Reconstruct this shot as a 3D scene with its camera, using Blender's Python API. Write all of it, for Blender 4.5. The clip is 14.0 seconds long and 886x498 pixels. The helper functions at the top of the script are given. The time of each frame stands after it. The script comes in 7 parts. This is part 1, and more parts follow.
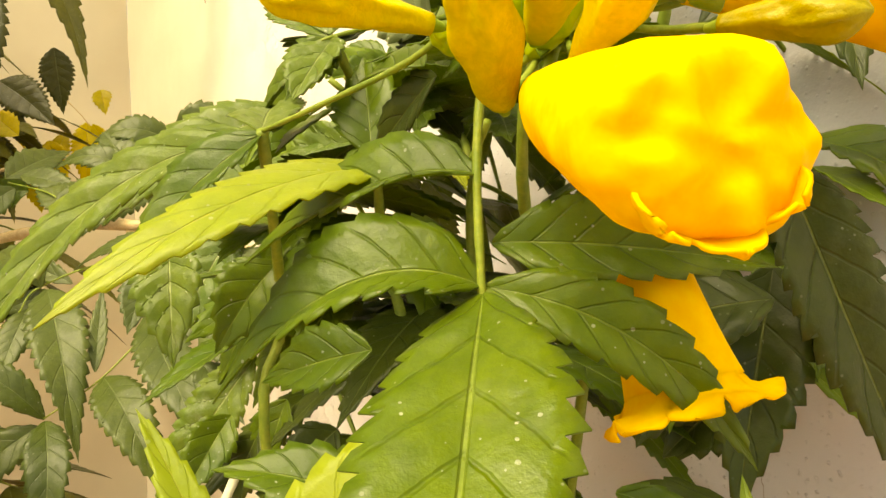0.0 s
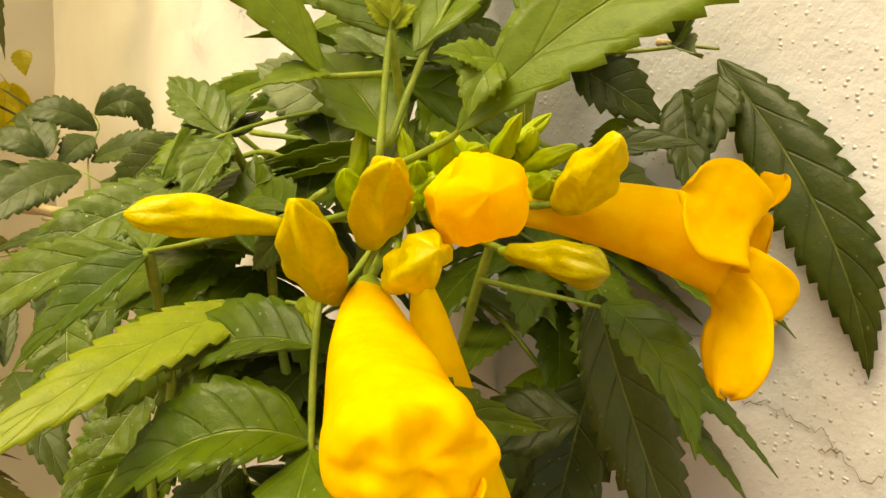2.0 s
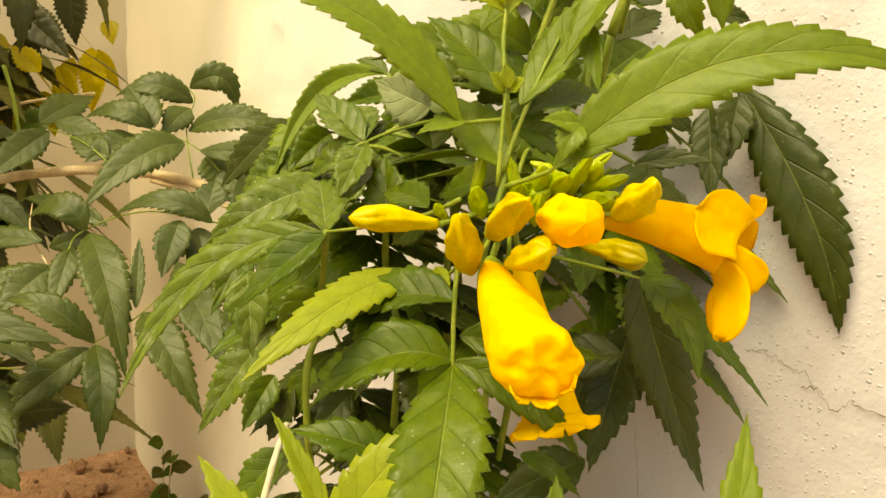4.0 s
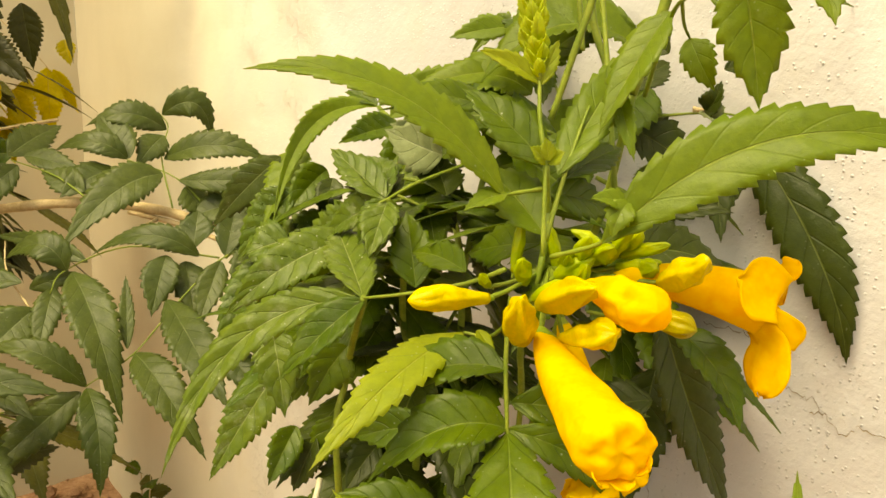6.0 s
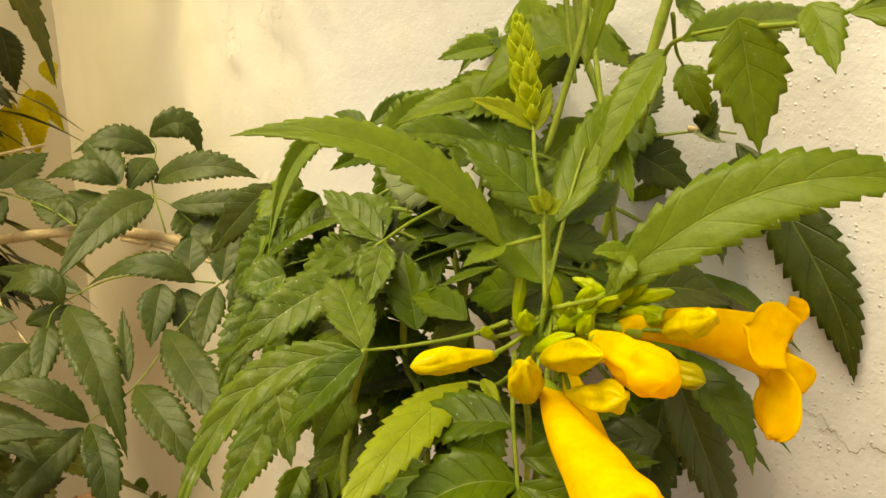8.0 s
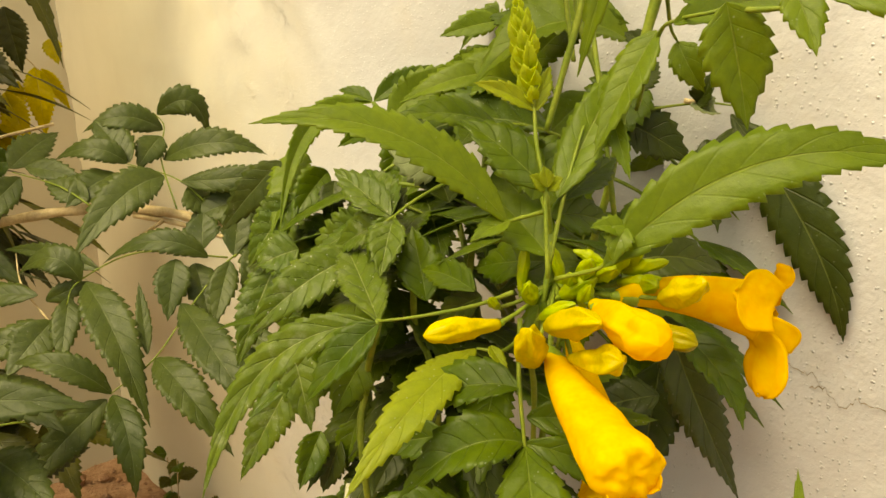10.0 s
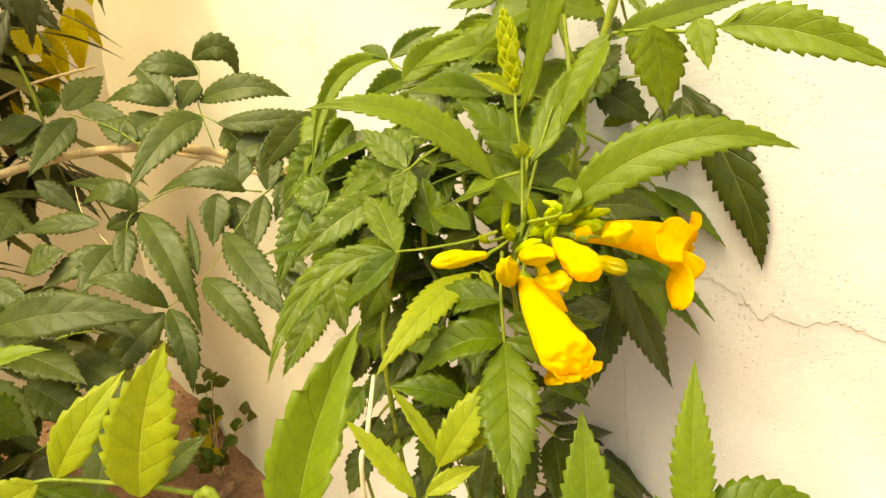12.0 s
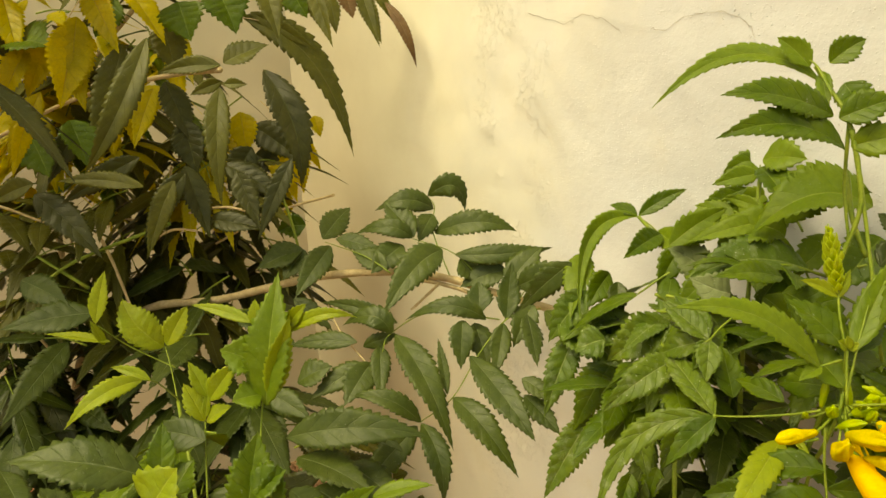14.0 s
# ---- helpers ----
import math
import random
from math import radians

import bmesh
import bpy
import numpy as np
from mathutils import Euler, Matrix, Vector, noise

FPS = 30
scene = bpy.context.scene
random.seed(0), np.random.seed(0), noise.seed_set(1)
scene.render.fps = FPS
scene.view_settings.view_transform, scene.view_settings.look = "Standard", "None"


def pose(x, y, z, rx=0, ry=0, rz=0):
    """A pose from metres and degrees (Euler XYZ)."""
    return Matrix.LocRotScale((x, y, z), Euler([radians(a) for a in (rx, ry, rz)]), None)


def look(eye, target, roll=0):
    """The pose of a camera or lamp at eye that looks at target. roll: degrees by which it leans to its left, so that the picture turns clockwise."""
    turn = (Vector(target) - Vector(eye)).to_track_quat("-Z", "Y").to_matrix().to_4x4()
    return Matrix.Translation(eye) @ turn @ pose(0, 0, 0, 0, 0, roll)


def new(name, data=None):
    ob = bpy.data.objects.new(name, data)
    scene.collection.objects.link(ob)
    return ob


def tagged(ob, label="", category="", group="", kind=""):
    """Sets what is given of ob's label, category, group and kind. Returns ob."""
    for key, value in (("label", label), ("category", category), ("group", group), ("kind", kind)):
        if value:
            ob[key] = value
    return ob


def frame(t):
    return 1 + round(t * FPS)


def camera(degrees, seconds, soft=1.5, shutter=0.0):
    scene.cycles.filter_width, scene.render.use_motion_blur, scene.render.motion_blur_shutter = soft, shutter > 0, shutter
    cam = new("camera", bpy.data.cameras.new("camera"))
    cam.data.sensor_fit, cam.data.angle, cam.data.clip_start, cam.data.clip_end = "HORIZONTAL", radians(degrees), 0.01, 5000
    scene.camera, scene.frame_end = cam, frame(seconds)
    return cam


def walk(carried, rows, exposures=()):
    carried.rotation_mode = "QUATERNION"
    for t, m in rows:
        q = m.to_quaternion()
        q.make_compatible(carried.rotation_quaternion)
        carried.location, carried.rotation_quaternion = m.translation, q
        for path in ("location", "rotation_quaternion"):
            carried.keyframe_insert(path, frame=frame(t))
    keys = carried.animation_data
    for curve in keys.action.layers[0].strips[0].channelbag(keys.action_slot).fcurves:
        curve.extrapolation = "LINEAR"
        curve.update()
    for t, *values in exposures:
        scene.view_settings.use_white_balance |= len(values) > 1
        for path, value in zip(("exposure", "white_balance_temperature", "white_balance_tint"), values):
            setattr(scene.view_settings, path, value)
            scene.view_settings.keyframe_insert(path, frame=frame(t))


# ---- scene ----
cam = camera(62.40, 14.0)
# seconds, place of the eye, yaw, pitch, roll
PATH = [
    (0, 0.0061, -0.0036, 0.6041, 2.92, -3.55, -0.92),
    (0.2, 0.0081, -0.0075, 0.6112, 1.60, -2.35, 1.39),
    (0.5, 0.0126, -0.0094, 0.6184, 0.60, -2.28, 1.18),
    (1, 0.0158, -0.0104, 0.6282, -0.18, -4.17, 1.83),
    (1.5, 0.0190, -0.0155, 0.6332, -1.48, -6.74, 2.23),
    (2, 0.0226, -0.0226, 0.6412, -2.01, -7.14, 2.60),
    (2.5, 0.0265, -0.0361, 0.6498, -1.32, -7.10, 2.19),
    (3, 0.0246, -0.0527, 0.6496, -0.26, -8.31, 3.18),
    (3.2, 0.0203, -0.0665, 0.6510, 0.98, -9.08, 3.50),
    (5.3, -0.0162, -0.0963, 0.6745, -2.21, -11.62, 2.24),
    (5.5, -0.0189, -0.0936, 0.6776, -2.69, -11.45, 1.86),
    (6, -0.0236, -0.0889, 0.6801, -3.38, -11.49, 1.72),
    (6.5, -0.0249, -0.0885, 0.6819, -3.28, -11.29, 0.87),
    (7, -0.0221, -0.0881, 0.6854, -3.23, -11.20, 0.12),
    (7.5, -0.0256, -0.0849, 0.6910, -2.85, -11.97, -0.27),
    (7.7, -0.0238, -0.0811, 0.6944, -3.56, -12.35, -0.96),
    (9.8, -0.0274, -0.0899, 0.7034, -3.37, -12.93, -2.00),
    (10, -0.0259, -0.0929, 0.7033, -3.30, -15.12, -2.36),
    (10.5, -0.0231, -0.0994, 0.7031, -3.63, -20.49, -2.35),
    (11, -0.0228, -0.1192, 0.7100, -2.43, -21.44, -2.80),
    (11.5, -0.0265, -0.1487, 0.7155, -1.55, -23.97, -2.22),
    (12, -0.0267, -0.1637, 0.7334, -2.21, -21.08, -2.39),
    (12.5, -0.0273, -0.1681, 0.7389, -1.47, -20.65, -2.29),
    (13, -0.0322, -0.1671, 0.7457, -0.32, -19.49, -2.55),
    (13.2, -0.0450, -0.1678, 0.7516, 1.26, -18.18, -2.81),
    (13.5, -0.0735, -0.1765, 0.7665, 5.33, -16.57, -3.71),
    (13.7, -0.0956, -0.2005, 0.7791, 4.63, -15.20, -2.22),
    (14, -0.1346, -0.2166, 0.8030, 5.82, -14.65, -3.02),
]
walk(cam, [(t, pose(x, y, z, 90 + pitch, 0, yaw) @ pose(0, 0, 0, 0, 0, roll)) for t, x, y, z, yaw, pitch, roll in PATH],
     [(0.0, 1.06, 9500, 0), (0.5, 0.6, 9500, 0), (1.5, 0.45, 9500, 0), (3.0, 0.63, 9500, 0), (6.5, 0.5, 9500, -2), (7.5, 0.36, 9500, -3), (10.0, 0.25, 9500, -2), (10.5, 0.48, 9500, -3), (11.0, 0.67, 9500, -3), (11.5, 1.1, 9500, -1), (12.0, 0.92, 9500, -3), (12.5, 0.62, 9500, -5), (13.0, 0.58, 9500, -6), (13.5, 0.38, 9500, -8), (14.0, 0.2, 9500, -8)])

# ---- light: a bright hazy sky over the yard ----
SUN_HIGH, SUN_TURN = radians(60), radians(228)
world = bpy.data.worlds.new("sky")
scene.world = world
world.use_nodes = True
wn = world.node_tree
sky = wn.nodes.new("ShaderNodeTexSky")
sky.sky_type, sky.sun_disc = "NISHITA", False
sky.sun_elevation, sky.sun_rotation = SUN_HIGH, SUN_TURN
sky.air_density, sky.dust_density = 1.0, 4.0
back = wn.nodes["Background"]
wn.links.new(sky.outputs[0], back.inputs[0])
back.inputs[1].default_value = 0.15
sun = new("sun", bpy.data.lights.new("sun", "SUN"))
sun.data.energy, sun.data.angle, sun.data.color = 2.9, radians(42), (1.0, 0.91, 0.74)
toward = Vector((math.sin(SUN_TURN) * math.cos(SUN_HIGH), math.cos(SUN_TURN) * math.cos(SUN_HIGH), math.sin(SUN_HIGH)))
sun.matrix_world = look((0, 0, 0), -toward)

# ---- materials ----
class Nodes:
    """A small helper that strings shader nodes together."""

    def __init__(self, name):
        self.mat = bpy.data.materials.new(name)
        self.mat.use_nodes = True
        self.tree = self.mat.node_tree
        self.bsdf = self.tree.nodes["Principled BSDF"]
        self.exit = self.tree.nodes["Material Output"]

    def add(self, kind, **inputs):
        node = self.tree.nodes.new(kind)
        for key, value in inputs.items():
            self.put(node, int(key[1:]) if key[0] == "i" and key[1:].isdigit() else key.replace("_", " "), value)
        return node

    def put(self, node, key, value):
        if isinstance(value, bpy.types.NodeSocket):
            self.tree.links.new(value, node.inputs[key])
        else:
            node.inputs[key].default_value = value

    def maths(self, how, a, b=0.0, c=0.0):
        node = self.tree.nodes.new("ShaderNodeMath")
        node.operation = how
        for i, value in enumerate((a, b, c)):
            self.put(node, i, value)
        return node.outputs[0]

    def noise(self, scale, detail=3.0, rough=0.55, where=None):
        node = self.add("ShaderNodeTexNoise", Scale=scale, Detail=detail, Roughness=rough)
        if where is not None:
            self.put(node, "Vector", where)
        return node.outputs["Fac"]

    def ramp(self, value, low, high):
        node = self.tree.nodes.new("ShaderNodeMapRange")
        node.interpolation_type = "SMOOTHSTEP"
        for key, number in (("Value", value), ("From Min", low), ("From Max", high)):
            self.put(node, key, number)
        return node.outputs[0]

    def mix(self, fac, a, b):
        node = self.tree.nodes.new("ShaderNodeMix")
        node.data_type = "RGBA"
        for key, value in ((0, fac), (6, a), (7, b)):
            self.put(node, key, value)
        return node.outputs[2]

    def bump(self, height, strength, distance):
        node = self.add("ShaderNodeBump", Strength=strength, Distance=distance, Height=height)
        self.put(self.bsdf, "Normal", node.outputs[0])
        return node.outputs[0]

    def place(self):
        return self.tree.nodes.new("ShaderNodeNewGeometry").outputs["Position"]


def rgb(r, g, b):
    return (r, g, b, 1.0)


def leaf_material(name, main, other, vein, dust=0.35, through_light=0.35, gloss=0.36, puffed=0.22, ribbed=0.35):
    n = Nodes(name)
    uv = n.add("ShaderNodeSeparateXYZ", Vector=n.tree.nodes.new("ShaderNodeTexCoord").outputs["UV"])
    along, across = uv.outputs[0], uv.outputs[1]
    side = n.maths("ABSOLUTE", n.maths("SUBTRACT", across, 0.5))
    rib = n.ramp(side, 0.022, 0.008)
    run = n.maths("SUBTRACT", n.maths("MULTIPLY", along, 7.0), n.maths("MULTIPLY", side, 2.4))
    cell = n.maths("ABSOLUTE", n.maths("SUBTRACT", n.maths("FRACT", run), 0.5))
    lateral = n.maths("MULTIPLY", n.ramp(cell, 0.43, 0.49), n.ramp(side, 0.49, 0.36))
    quilt = n.maths("MULTIPLY", n.maths("SUBTRACT", 0.5, cell), 1.0)
    where = n.place()
    tone = n.ramp(n.noise(55.0, 4.0, 0.6, where), 0.32, 0.70)
    luck = n.tree.nodes.new("ShaderNodeObjectInfo").outputs["Random"]
    blend = n.maths("ADD", n.maths("MULTIPLY", tone, 0.55), n.maths("MULTIPLY", luck, 0.45))
    colour = n.mix(blend, rgb(*main), rgb(*other))
    # lateral veins drawn darker: the shading of their grooves mixed into the colour
    colour = n.mix(n.maths("MULTIPLY", lateral, ribbed * 0.55), colour, rgb(main[0] * 0.45, main[1] * 0.5, main[2] * 0.5))
    colour = n.mix(n.maths("MULTIPLY", rib, 0.75), colour, rgb(*vein))
    fine = n.ramp(n.noise(380.0, 4.0, 0.65, where), 0.36, 0.66)
    colour = n.mix(n.maths("MULTIPLY", fine, 0.35), colour, rgb(main[0] * 0.6, main[1] * 0.62, main[2] * 0.6))
    grains = n.add("ShaderNodeTexVoronoi", Scale=820.0, Randomness=1.0, Vector=where)
    pick = n.add("ShaderNodeSeparateColor", Color=grains.outputs["Color"])
    size = n.maths("MULTIPLY", n.maths("POWER", pick.outputs[1], 2.0), 0.22)
    speck = n.maths("MULTIPLY", n.ramp(n.maths("SUBTRACT", grains.outputs["Distance"], size), 0.08, 0.02), n.ramp(pick.outputs[0], 0.66, 0.72))
    speck = n.maths("MULTIPLY", speck, n.ramp(n.noise(60.0, 2.0, 0.5, where), 0.42, 0.60))
    film_dust = n.ramp(n.noise(140.0, 5.0, 0.7, where), 0.50, 0.75)
    dirt = n.maths("MULTIPLY", n.maths("ADD", n.maths("MULTIPLY", speck, 2.4), n.maths("MULTIPLY", film_dust, 0.3)), dust)
    dirt = n.maths("MINIMUM", dirt, 0.9)
    colour = n.mix(dirt, colour, rgb(0.62, 0.64, 0.46))
    n.put(n.bsdf, "Base Color", colour)
    n.put(n.bsdf, "Roughness", n.maths("ADD", gloss, n.maths("MULTIPLY", dirt, 0.5)))
    n.put(n.bsdf, "Specular IOR Level", 0.36)
    n.put(n.bsdf, "Sheen Weight", 0.01 + 0.08 * dust)
    n.put(n.bsdf, "Sheen Roughness", 0.4)
    puff = n.maths("ADD", n.maths("MULTIPLY", n.noise(300.0, 4.0, 0.65, where), 0.45), n.maths("MULTIPLY", quilt, puffed))
    puff = n.maths("SUBTRACT", puff, n.maths("ADD", n.maths("MULTIPLY", lateral, ribbed), rib))
    bumped = n.bump(puff, 0.6, 0.0010)
    glow = n.add("ShaderNodeBsdfTranslucent", Normal=bumped)
    tint = n.mix(0.55, colour, rgb(other[0] * 1.6, other[1] * 1.35, other[2] * 0.8))
    n.put(glow, "Color", tint)
    both = n.add("ShaderNodeMixShader", Fac=through_light)
    n.put(both, 1, n.bsdf.outputs[0])
    n.put(both, 2, glow.outputs[0])
    n.put(n.exit, "Surface", both.outputs[0])
    return n.mat


GREEN = leaf_material("leaf_green", (0.075, 0.140, 0.007), (0.165, 0.238, 0.009), (0.29, 0.38, 0.06), 0.27, 0.44, 0.36, 0.24)
FRESH = leaf_material("leaf_fresh", (0.160, 0.250, 0.017), (0.240, 0.325, 0.022), (0.38, 0.46, 0.08), 0.14, 0.48, 0.40, 0.12, 0.13)
YOUNG = leaf_material("leaf_young", (0.280, 0.368, 0.024), (0.385, 0.435, 0.030), (0.50, 0.54, 0.08), 0.15, 0.45, 0.40, 0.15, 0.18)
DUSTY = leaf_material("leaf_dusty", (0.082, 0.146, 0.011), (0.165, 0.228, 0.017), (0.36, 0.42, 0.13), 0.85, 0.34, 0.42, 0.55)
# dark green of the wall leaves; elsewhere shade under flowers and inside, as colour
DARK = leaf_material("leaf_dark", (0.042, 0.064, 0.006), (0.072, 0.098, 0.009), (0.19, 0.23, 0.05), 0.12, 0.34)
DEEP = leaf_material("leaf_deep", (0.049, 0.076, 0.010), (0.098, 0.130, 0.018), (0.18, 0.22, 0.08), 0.16, 0.30, 0.42, 0.22, 0.22)
# darkened leaf tone: the shade deep inside the shrubs is put into its colour
SHADE = leaf_material("leaf_shaded", (0.040, 0.046, 0.005), (0.074, 0.076, 0.008), (0.11, 0.12, 0.03), 0.1, 0.30)
YELLOWED = leaf_material("leaf_yellowed", (0.36, 0.35, 0.016), (0.66, 0.60, 0.024), (0.42, 0.36, 0.08), 0.1, 0.6)
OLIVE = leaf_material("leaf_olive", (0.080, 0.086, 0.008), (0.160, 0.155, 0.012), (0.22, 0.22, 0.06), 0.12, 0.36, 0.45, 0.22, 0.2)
TIP = leaf_material("leaf_tip", (0.48, 0.60, 0.05), (0.60, 0.68, 0.06), (0.62, 0.62, 0.10), 0.0, 0.55, 0.45, 0.15, 0.1)
PALE = leaf_material("leaf_underside", (0.24, 0.29, 0.12), (0.33, 0.38, 0.18), (0.45, 0.48, 0.28), 0.3, 0.3, 0.6)
WITHERED = leaf_material("leaf_withered", (0.140, 0.075, 0.026), (0.250, 0.150, 0.060), (0.32, 0.22, 0.10), 0.2, 0.25, 0.6)


def plain_material(name, main, other, scale, rough, bump=0.3, depth=0.0006, through_light=0.0):
    n = Nodes(name)
    where = n.place()
    coarse, fine = n.noise(scale, 4.0, 0.6, where), n.noise(scale * 7.0, 3.0, 0.6, where)
    fac = n.ramp(n.maths("ADD", n.maths("MULTIPLY", coarse, 0.65), n.maths("MULTIPLY", fine, 0.35)), 0.34, 0.66)
    colour = n.mix(fac, rgb(*main), rgb(*other))
    n.put(n.bsdf, "Base Color", colour)
    n.put(n.bsdf, "Roughness", rough)
    n.put(n.bsdf, "Specular IOR Level", 0.3)
    bumped = n.bump(fine, bump, depth)
    if through_light:
        glow = n.add("ShaderNodeBsdfTranslucent", Color=colour, Normal=bumped)
        both = n.add("ShaderNodeMixShader", Fac=through_light)
        n.put(both, 1, n.bsdf.outputs[0])
        n.put(both, 2, glow.outputs[0])
        n.put(n.exit, "Surface", both.outputs[0])
    return n.mat


stalk = plain_material("green_stalk", (0.13, 0.195, 0.018), (0.24, 0.29, 0.035), 120, 0.5)
PALESTALK = plain_material("pale_stalk", (0.55, 0.52, 0.34), (0.68, 0.66, 0.48), 90, 0.6)
BARK = plain_material("thin_bark", (0.46, 0.34, 0.17), (0.64, 0.51, 0.29), 160, 0.75, 0.6, 0.0008)
PETAL = plain_material("yellow_petal", (0.88, 0.52, 0.003), (0.94, 0.68, 0.005), 45, 0.68, 0.25, 0.0007, 0.35)
BUDSKIN = plain_material("yellow_bud", (0.58, 0.48, 0.008), (0.75, 0.58, 0.008), 130, 0.42, 0.4, 0.0006, 0.2)
GREENBUD = plain_material("green_bud", (0.30, 0.42, 0.015), (0.46, 0.52, 0.02), 150, 0.42, 0.4, 0.0005, 0.2)
OLIVEBUD = plain_material("olive_bud", (0.34, 0.30, 0.008), (0.46, 0.38, 0.010), 150, 0.42, 0.4, 0.0005, 0.2)
CALYX = plain_material("calyx", (0.22, 0.33, 0.03), (0.34, 0.42, 0.05), 150, 0.45, 0.3, 0.0005, 0.15)
SOIL = plain_material("soil", (0.24, 0.125, 0.065), (0.42, 0.25, 0.15), 22, 0.95, 0.9, 0.006)
CLOD = plain_material("clod", (0.26, 0.135, 0.07), (0.44, 0.26, 0.155), 60, 0.95, 0.9, 0.003)
CLAY = plain_material("fired_clay", (0.36, 0.14, 0.075), (0.50, 0.24, 0.14), 60, 0.9, 0.7, 0.002)
CRACK = plain_material("crack_shadow", (0.22, 0.17, 0.11), (0.36, 0.29, 0.20), 200, 0.95)


def plaster():
    """Gritty whitewash on one stretch, smoother cream paint on the other, with a ragged edge between; the cream carries
    the corner's shade.
    """
    n = Nodes("lime_plaster")
    where = n.place()
    split = n.add("ShaderNodeSeparateXYZ", Vector=where)
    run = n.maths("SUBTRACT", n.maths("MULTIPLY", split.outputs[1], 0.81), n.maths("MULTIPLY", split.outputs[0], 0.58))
    ragged = n.maths("ADD", run, n.maths("MULTIPLY", n.noise(7.0, 5.0, 0.65, where), 0.35))
    smooth_side = n.ramp(ragged, 0.45, 0.95)
    cloud = n.noise(3.2, 5.0, 0.6, where)
    stain = n.noise(14.0, 6.0, 0.65, where)
    white = n.mix(n.ramp(cloud, 0.35, 0.68), rgb(0.60, 0.605, 0.625), rgb(0.69, 0.69, 0.70))
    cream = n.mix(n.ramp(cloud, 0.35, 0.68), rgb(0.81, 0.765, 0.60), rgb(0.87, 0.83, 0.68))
    # cream deepens to tan along the run: fading light near the corner, as colour
    shaded_cream = n.mix(n.ramp(cloud, 0.35, 0.68), rgb(0.59, 0.53, 0.385), rgb(0.65, 0.59, 0.44))
    cream = n.mix(n.ramp(run, 0.66, 1.02), cream, shaded_cream)
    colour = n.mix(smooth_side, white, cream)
    colour = n.mix(n.maths("MULTIPLY", n.ramp(stain, 0.56, 0.80), 0.22), colour, rgb(0.58, 0.50, 0.37))
    n.put(n.bsdf, "Base Color", colour)
    n.put(n.bsdf, "Roughness", 0.85)
    pock = n.add("ShaderNodeTexVoronoi", Scale=520.0, Vector=where)
    chance = n.add("ShaderNodeSeparateColor", Color=pock.outputs["Color"])
    grit = n.maths("MULTIPLY", n.ramp(pock.outputs["Distance"], 0.40, 0.10), n.ramp(chance.outputs[0], 0.62, 0.78))
    some = n.maths("ADD", 0.25, n.ramp(n.noise(38.0, 3.0, 0.6, where), 0.42, 0.62))
    wave = n.maths("ADD", n.maths("MULTIPLY", n.noise(70.0, 5.0, 0.6, where), 0.7), n.maths("MULTIPLY", n.noise(420.0, 2.0, 0.6, where), 0.12))
    height = n.maths("ADD", n.maths("MULTIPLY", n.maths("MULTIPLY", grit, some), 0.30), wave)
    height = n.maths("MULTIPLY", height, n.maths("SUBTRACT", 1.0, n.maths("MULTIPLY", smooth_side, 0.75)))
    band = n.maths("MULTIPLY", n.ramp(run, 0.45, 0.50), n.ramp(run, 0.61, 0.56))
    flake = n.maths("MULTIPLY", n.ramp(n.noise(90.0, 6.0, 0.7, where), 0.50, 0.53), n.maths("MULTIPLY", band, n.ramp(n.noise(9.0, 2.0, 0.5, where), 0.42, 0.58)))
    height = n.maths("ADD", height, n.maths("MULTIPLY", flake, 0.9))
    n.bump(height, 0.6, 0.003)
    return n.mat


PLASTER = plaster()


# ---- building blocks ----
def mesh_of(name, verts, faces, material, uvs=None, smooth=True):
    data = bpy.data.meshes.new(name)
    data.from_pydata([tuple(v) for v in verts], [], faces)
    data.materials.append(material)
    if smooth:
        data.polygons.foreach_set("use_smooth", [True] * len(data.polygons))
    if uvs is not None:
        layer = data.uv_layers.new(name="UVMap")
        spots = np.zeros(len(data.loops), dtype=np.int32)
        data.loops.foreach_get("vertex_index", spots)
        layer.data.foreach_set("uv", np.asarray(uvs, dtype=np.float32)[spots].ravel())
    data.update()
    return data


def part(name, verts, faces, material, parent, label="", uvs=None):
    ob = new(name, mesh_of(name, verts, faces, material, uvs))
    ob.parent = parent
    if parent.type == "EMPTY":
        ob.matrix_parent_inverse = Matrix.Translation(-parent.location)
    return tagged(ob, label)


def plant(name, spot, label, category="shrub"):
    ob = new(name)
    ob.location = spot
    ob.empty_display_size = 0.05
    return tagged(ob, label, category)


def smooth_line(points, steps=6):
    """A rounded line through the points (Catmull-Rom)."""
    p = [np.array(q, dtype=float) for q in points]
    p = [2 * p[0] - p[1]] + p + [2 * p[-1] - p[-2]]
    line = []
    for i in range(1, len(p) - 2):
        for k in range(steps):
            t = k / steps
            line.append(0.5 * ((2 * p[i]) + (p[i + 1] - p[i - 1]) * t + (2 * p[i - 1] - 5 * p[i] + 4 * p[i + 1] - p[i + 2]) * t * t
                               + (3 * p[i] - p[i - 1] - 3 * p[i + 1] + p[i + 2]) * t ** 3))
    line.append(p[-2])
    return np.array(line)


def frames_along(line):
    tang = np.gradient(line, axis=0)
    tang /= np.linalg.norm(tang, axis=1)[:, None] + 1e-12
    side = np.cross(tang[0], (0.3, 0.2, 0.93))
    if np.linalg.norm(side) < 1e-3:
        side = np.cross(tang[0], (1.0, 0, 0))
    sides = []
    for t in tang:
        side = side - t * (side @ t)
        side /= np.linalg.norm(side) + 1e-12
        sides.append(side)
    sides = np.array(sides)
    return tang, sides, np.cross(tang, sides)


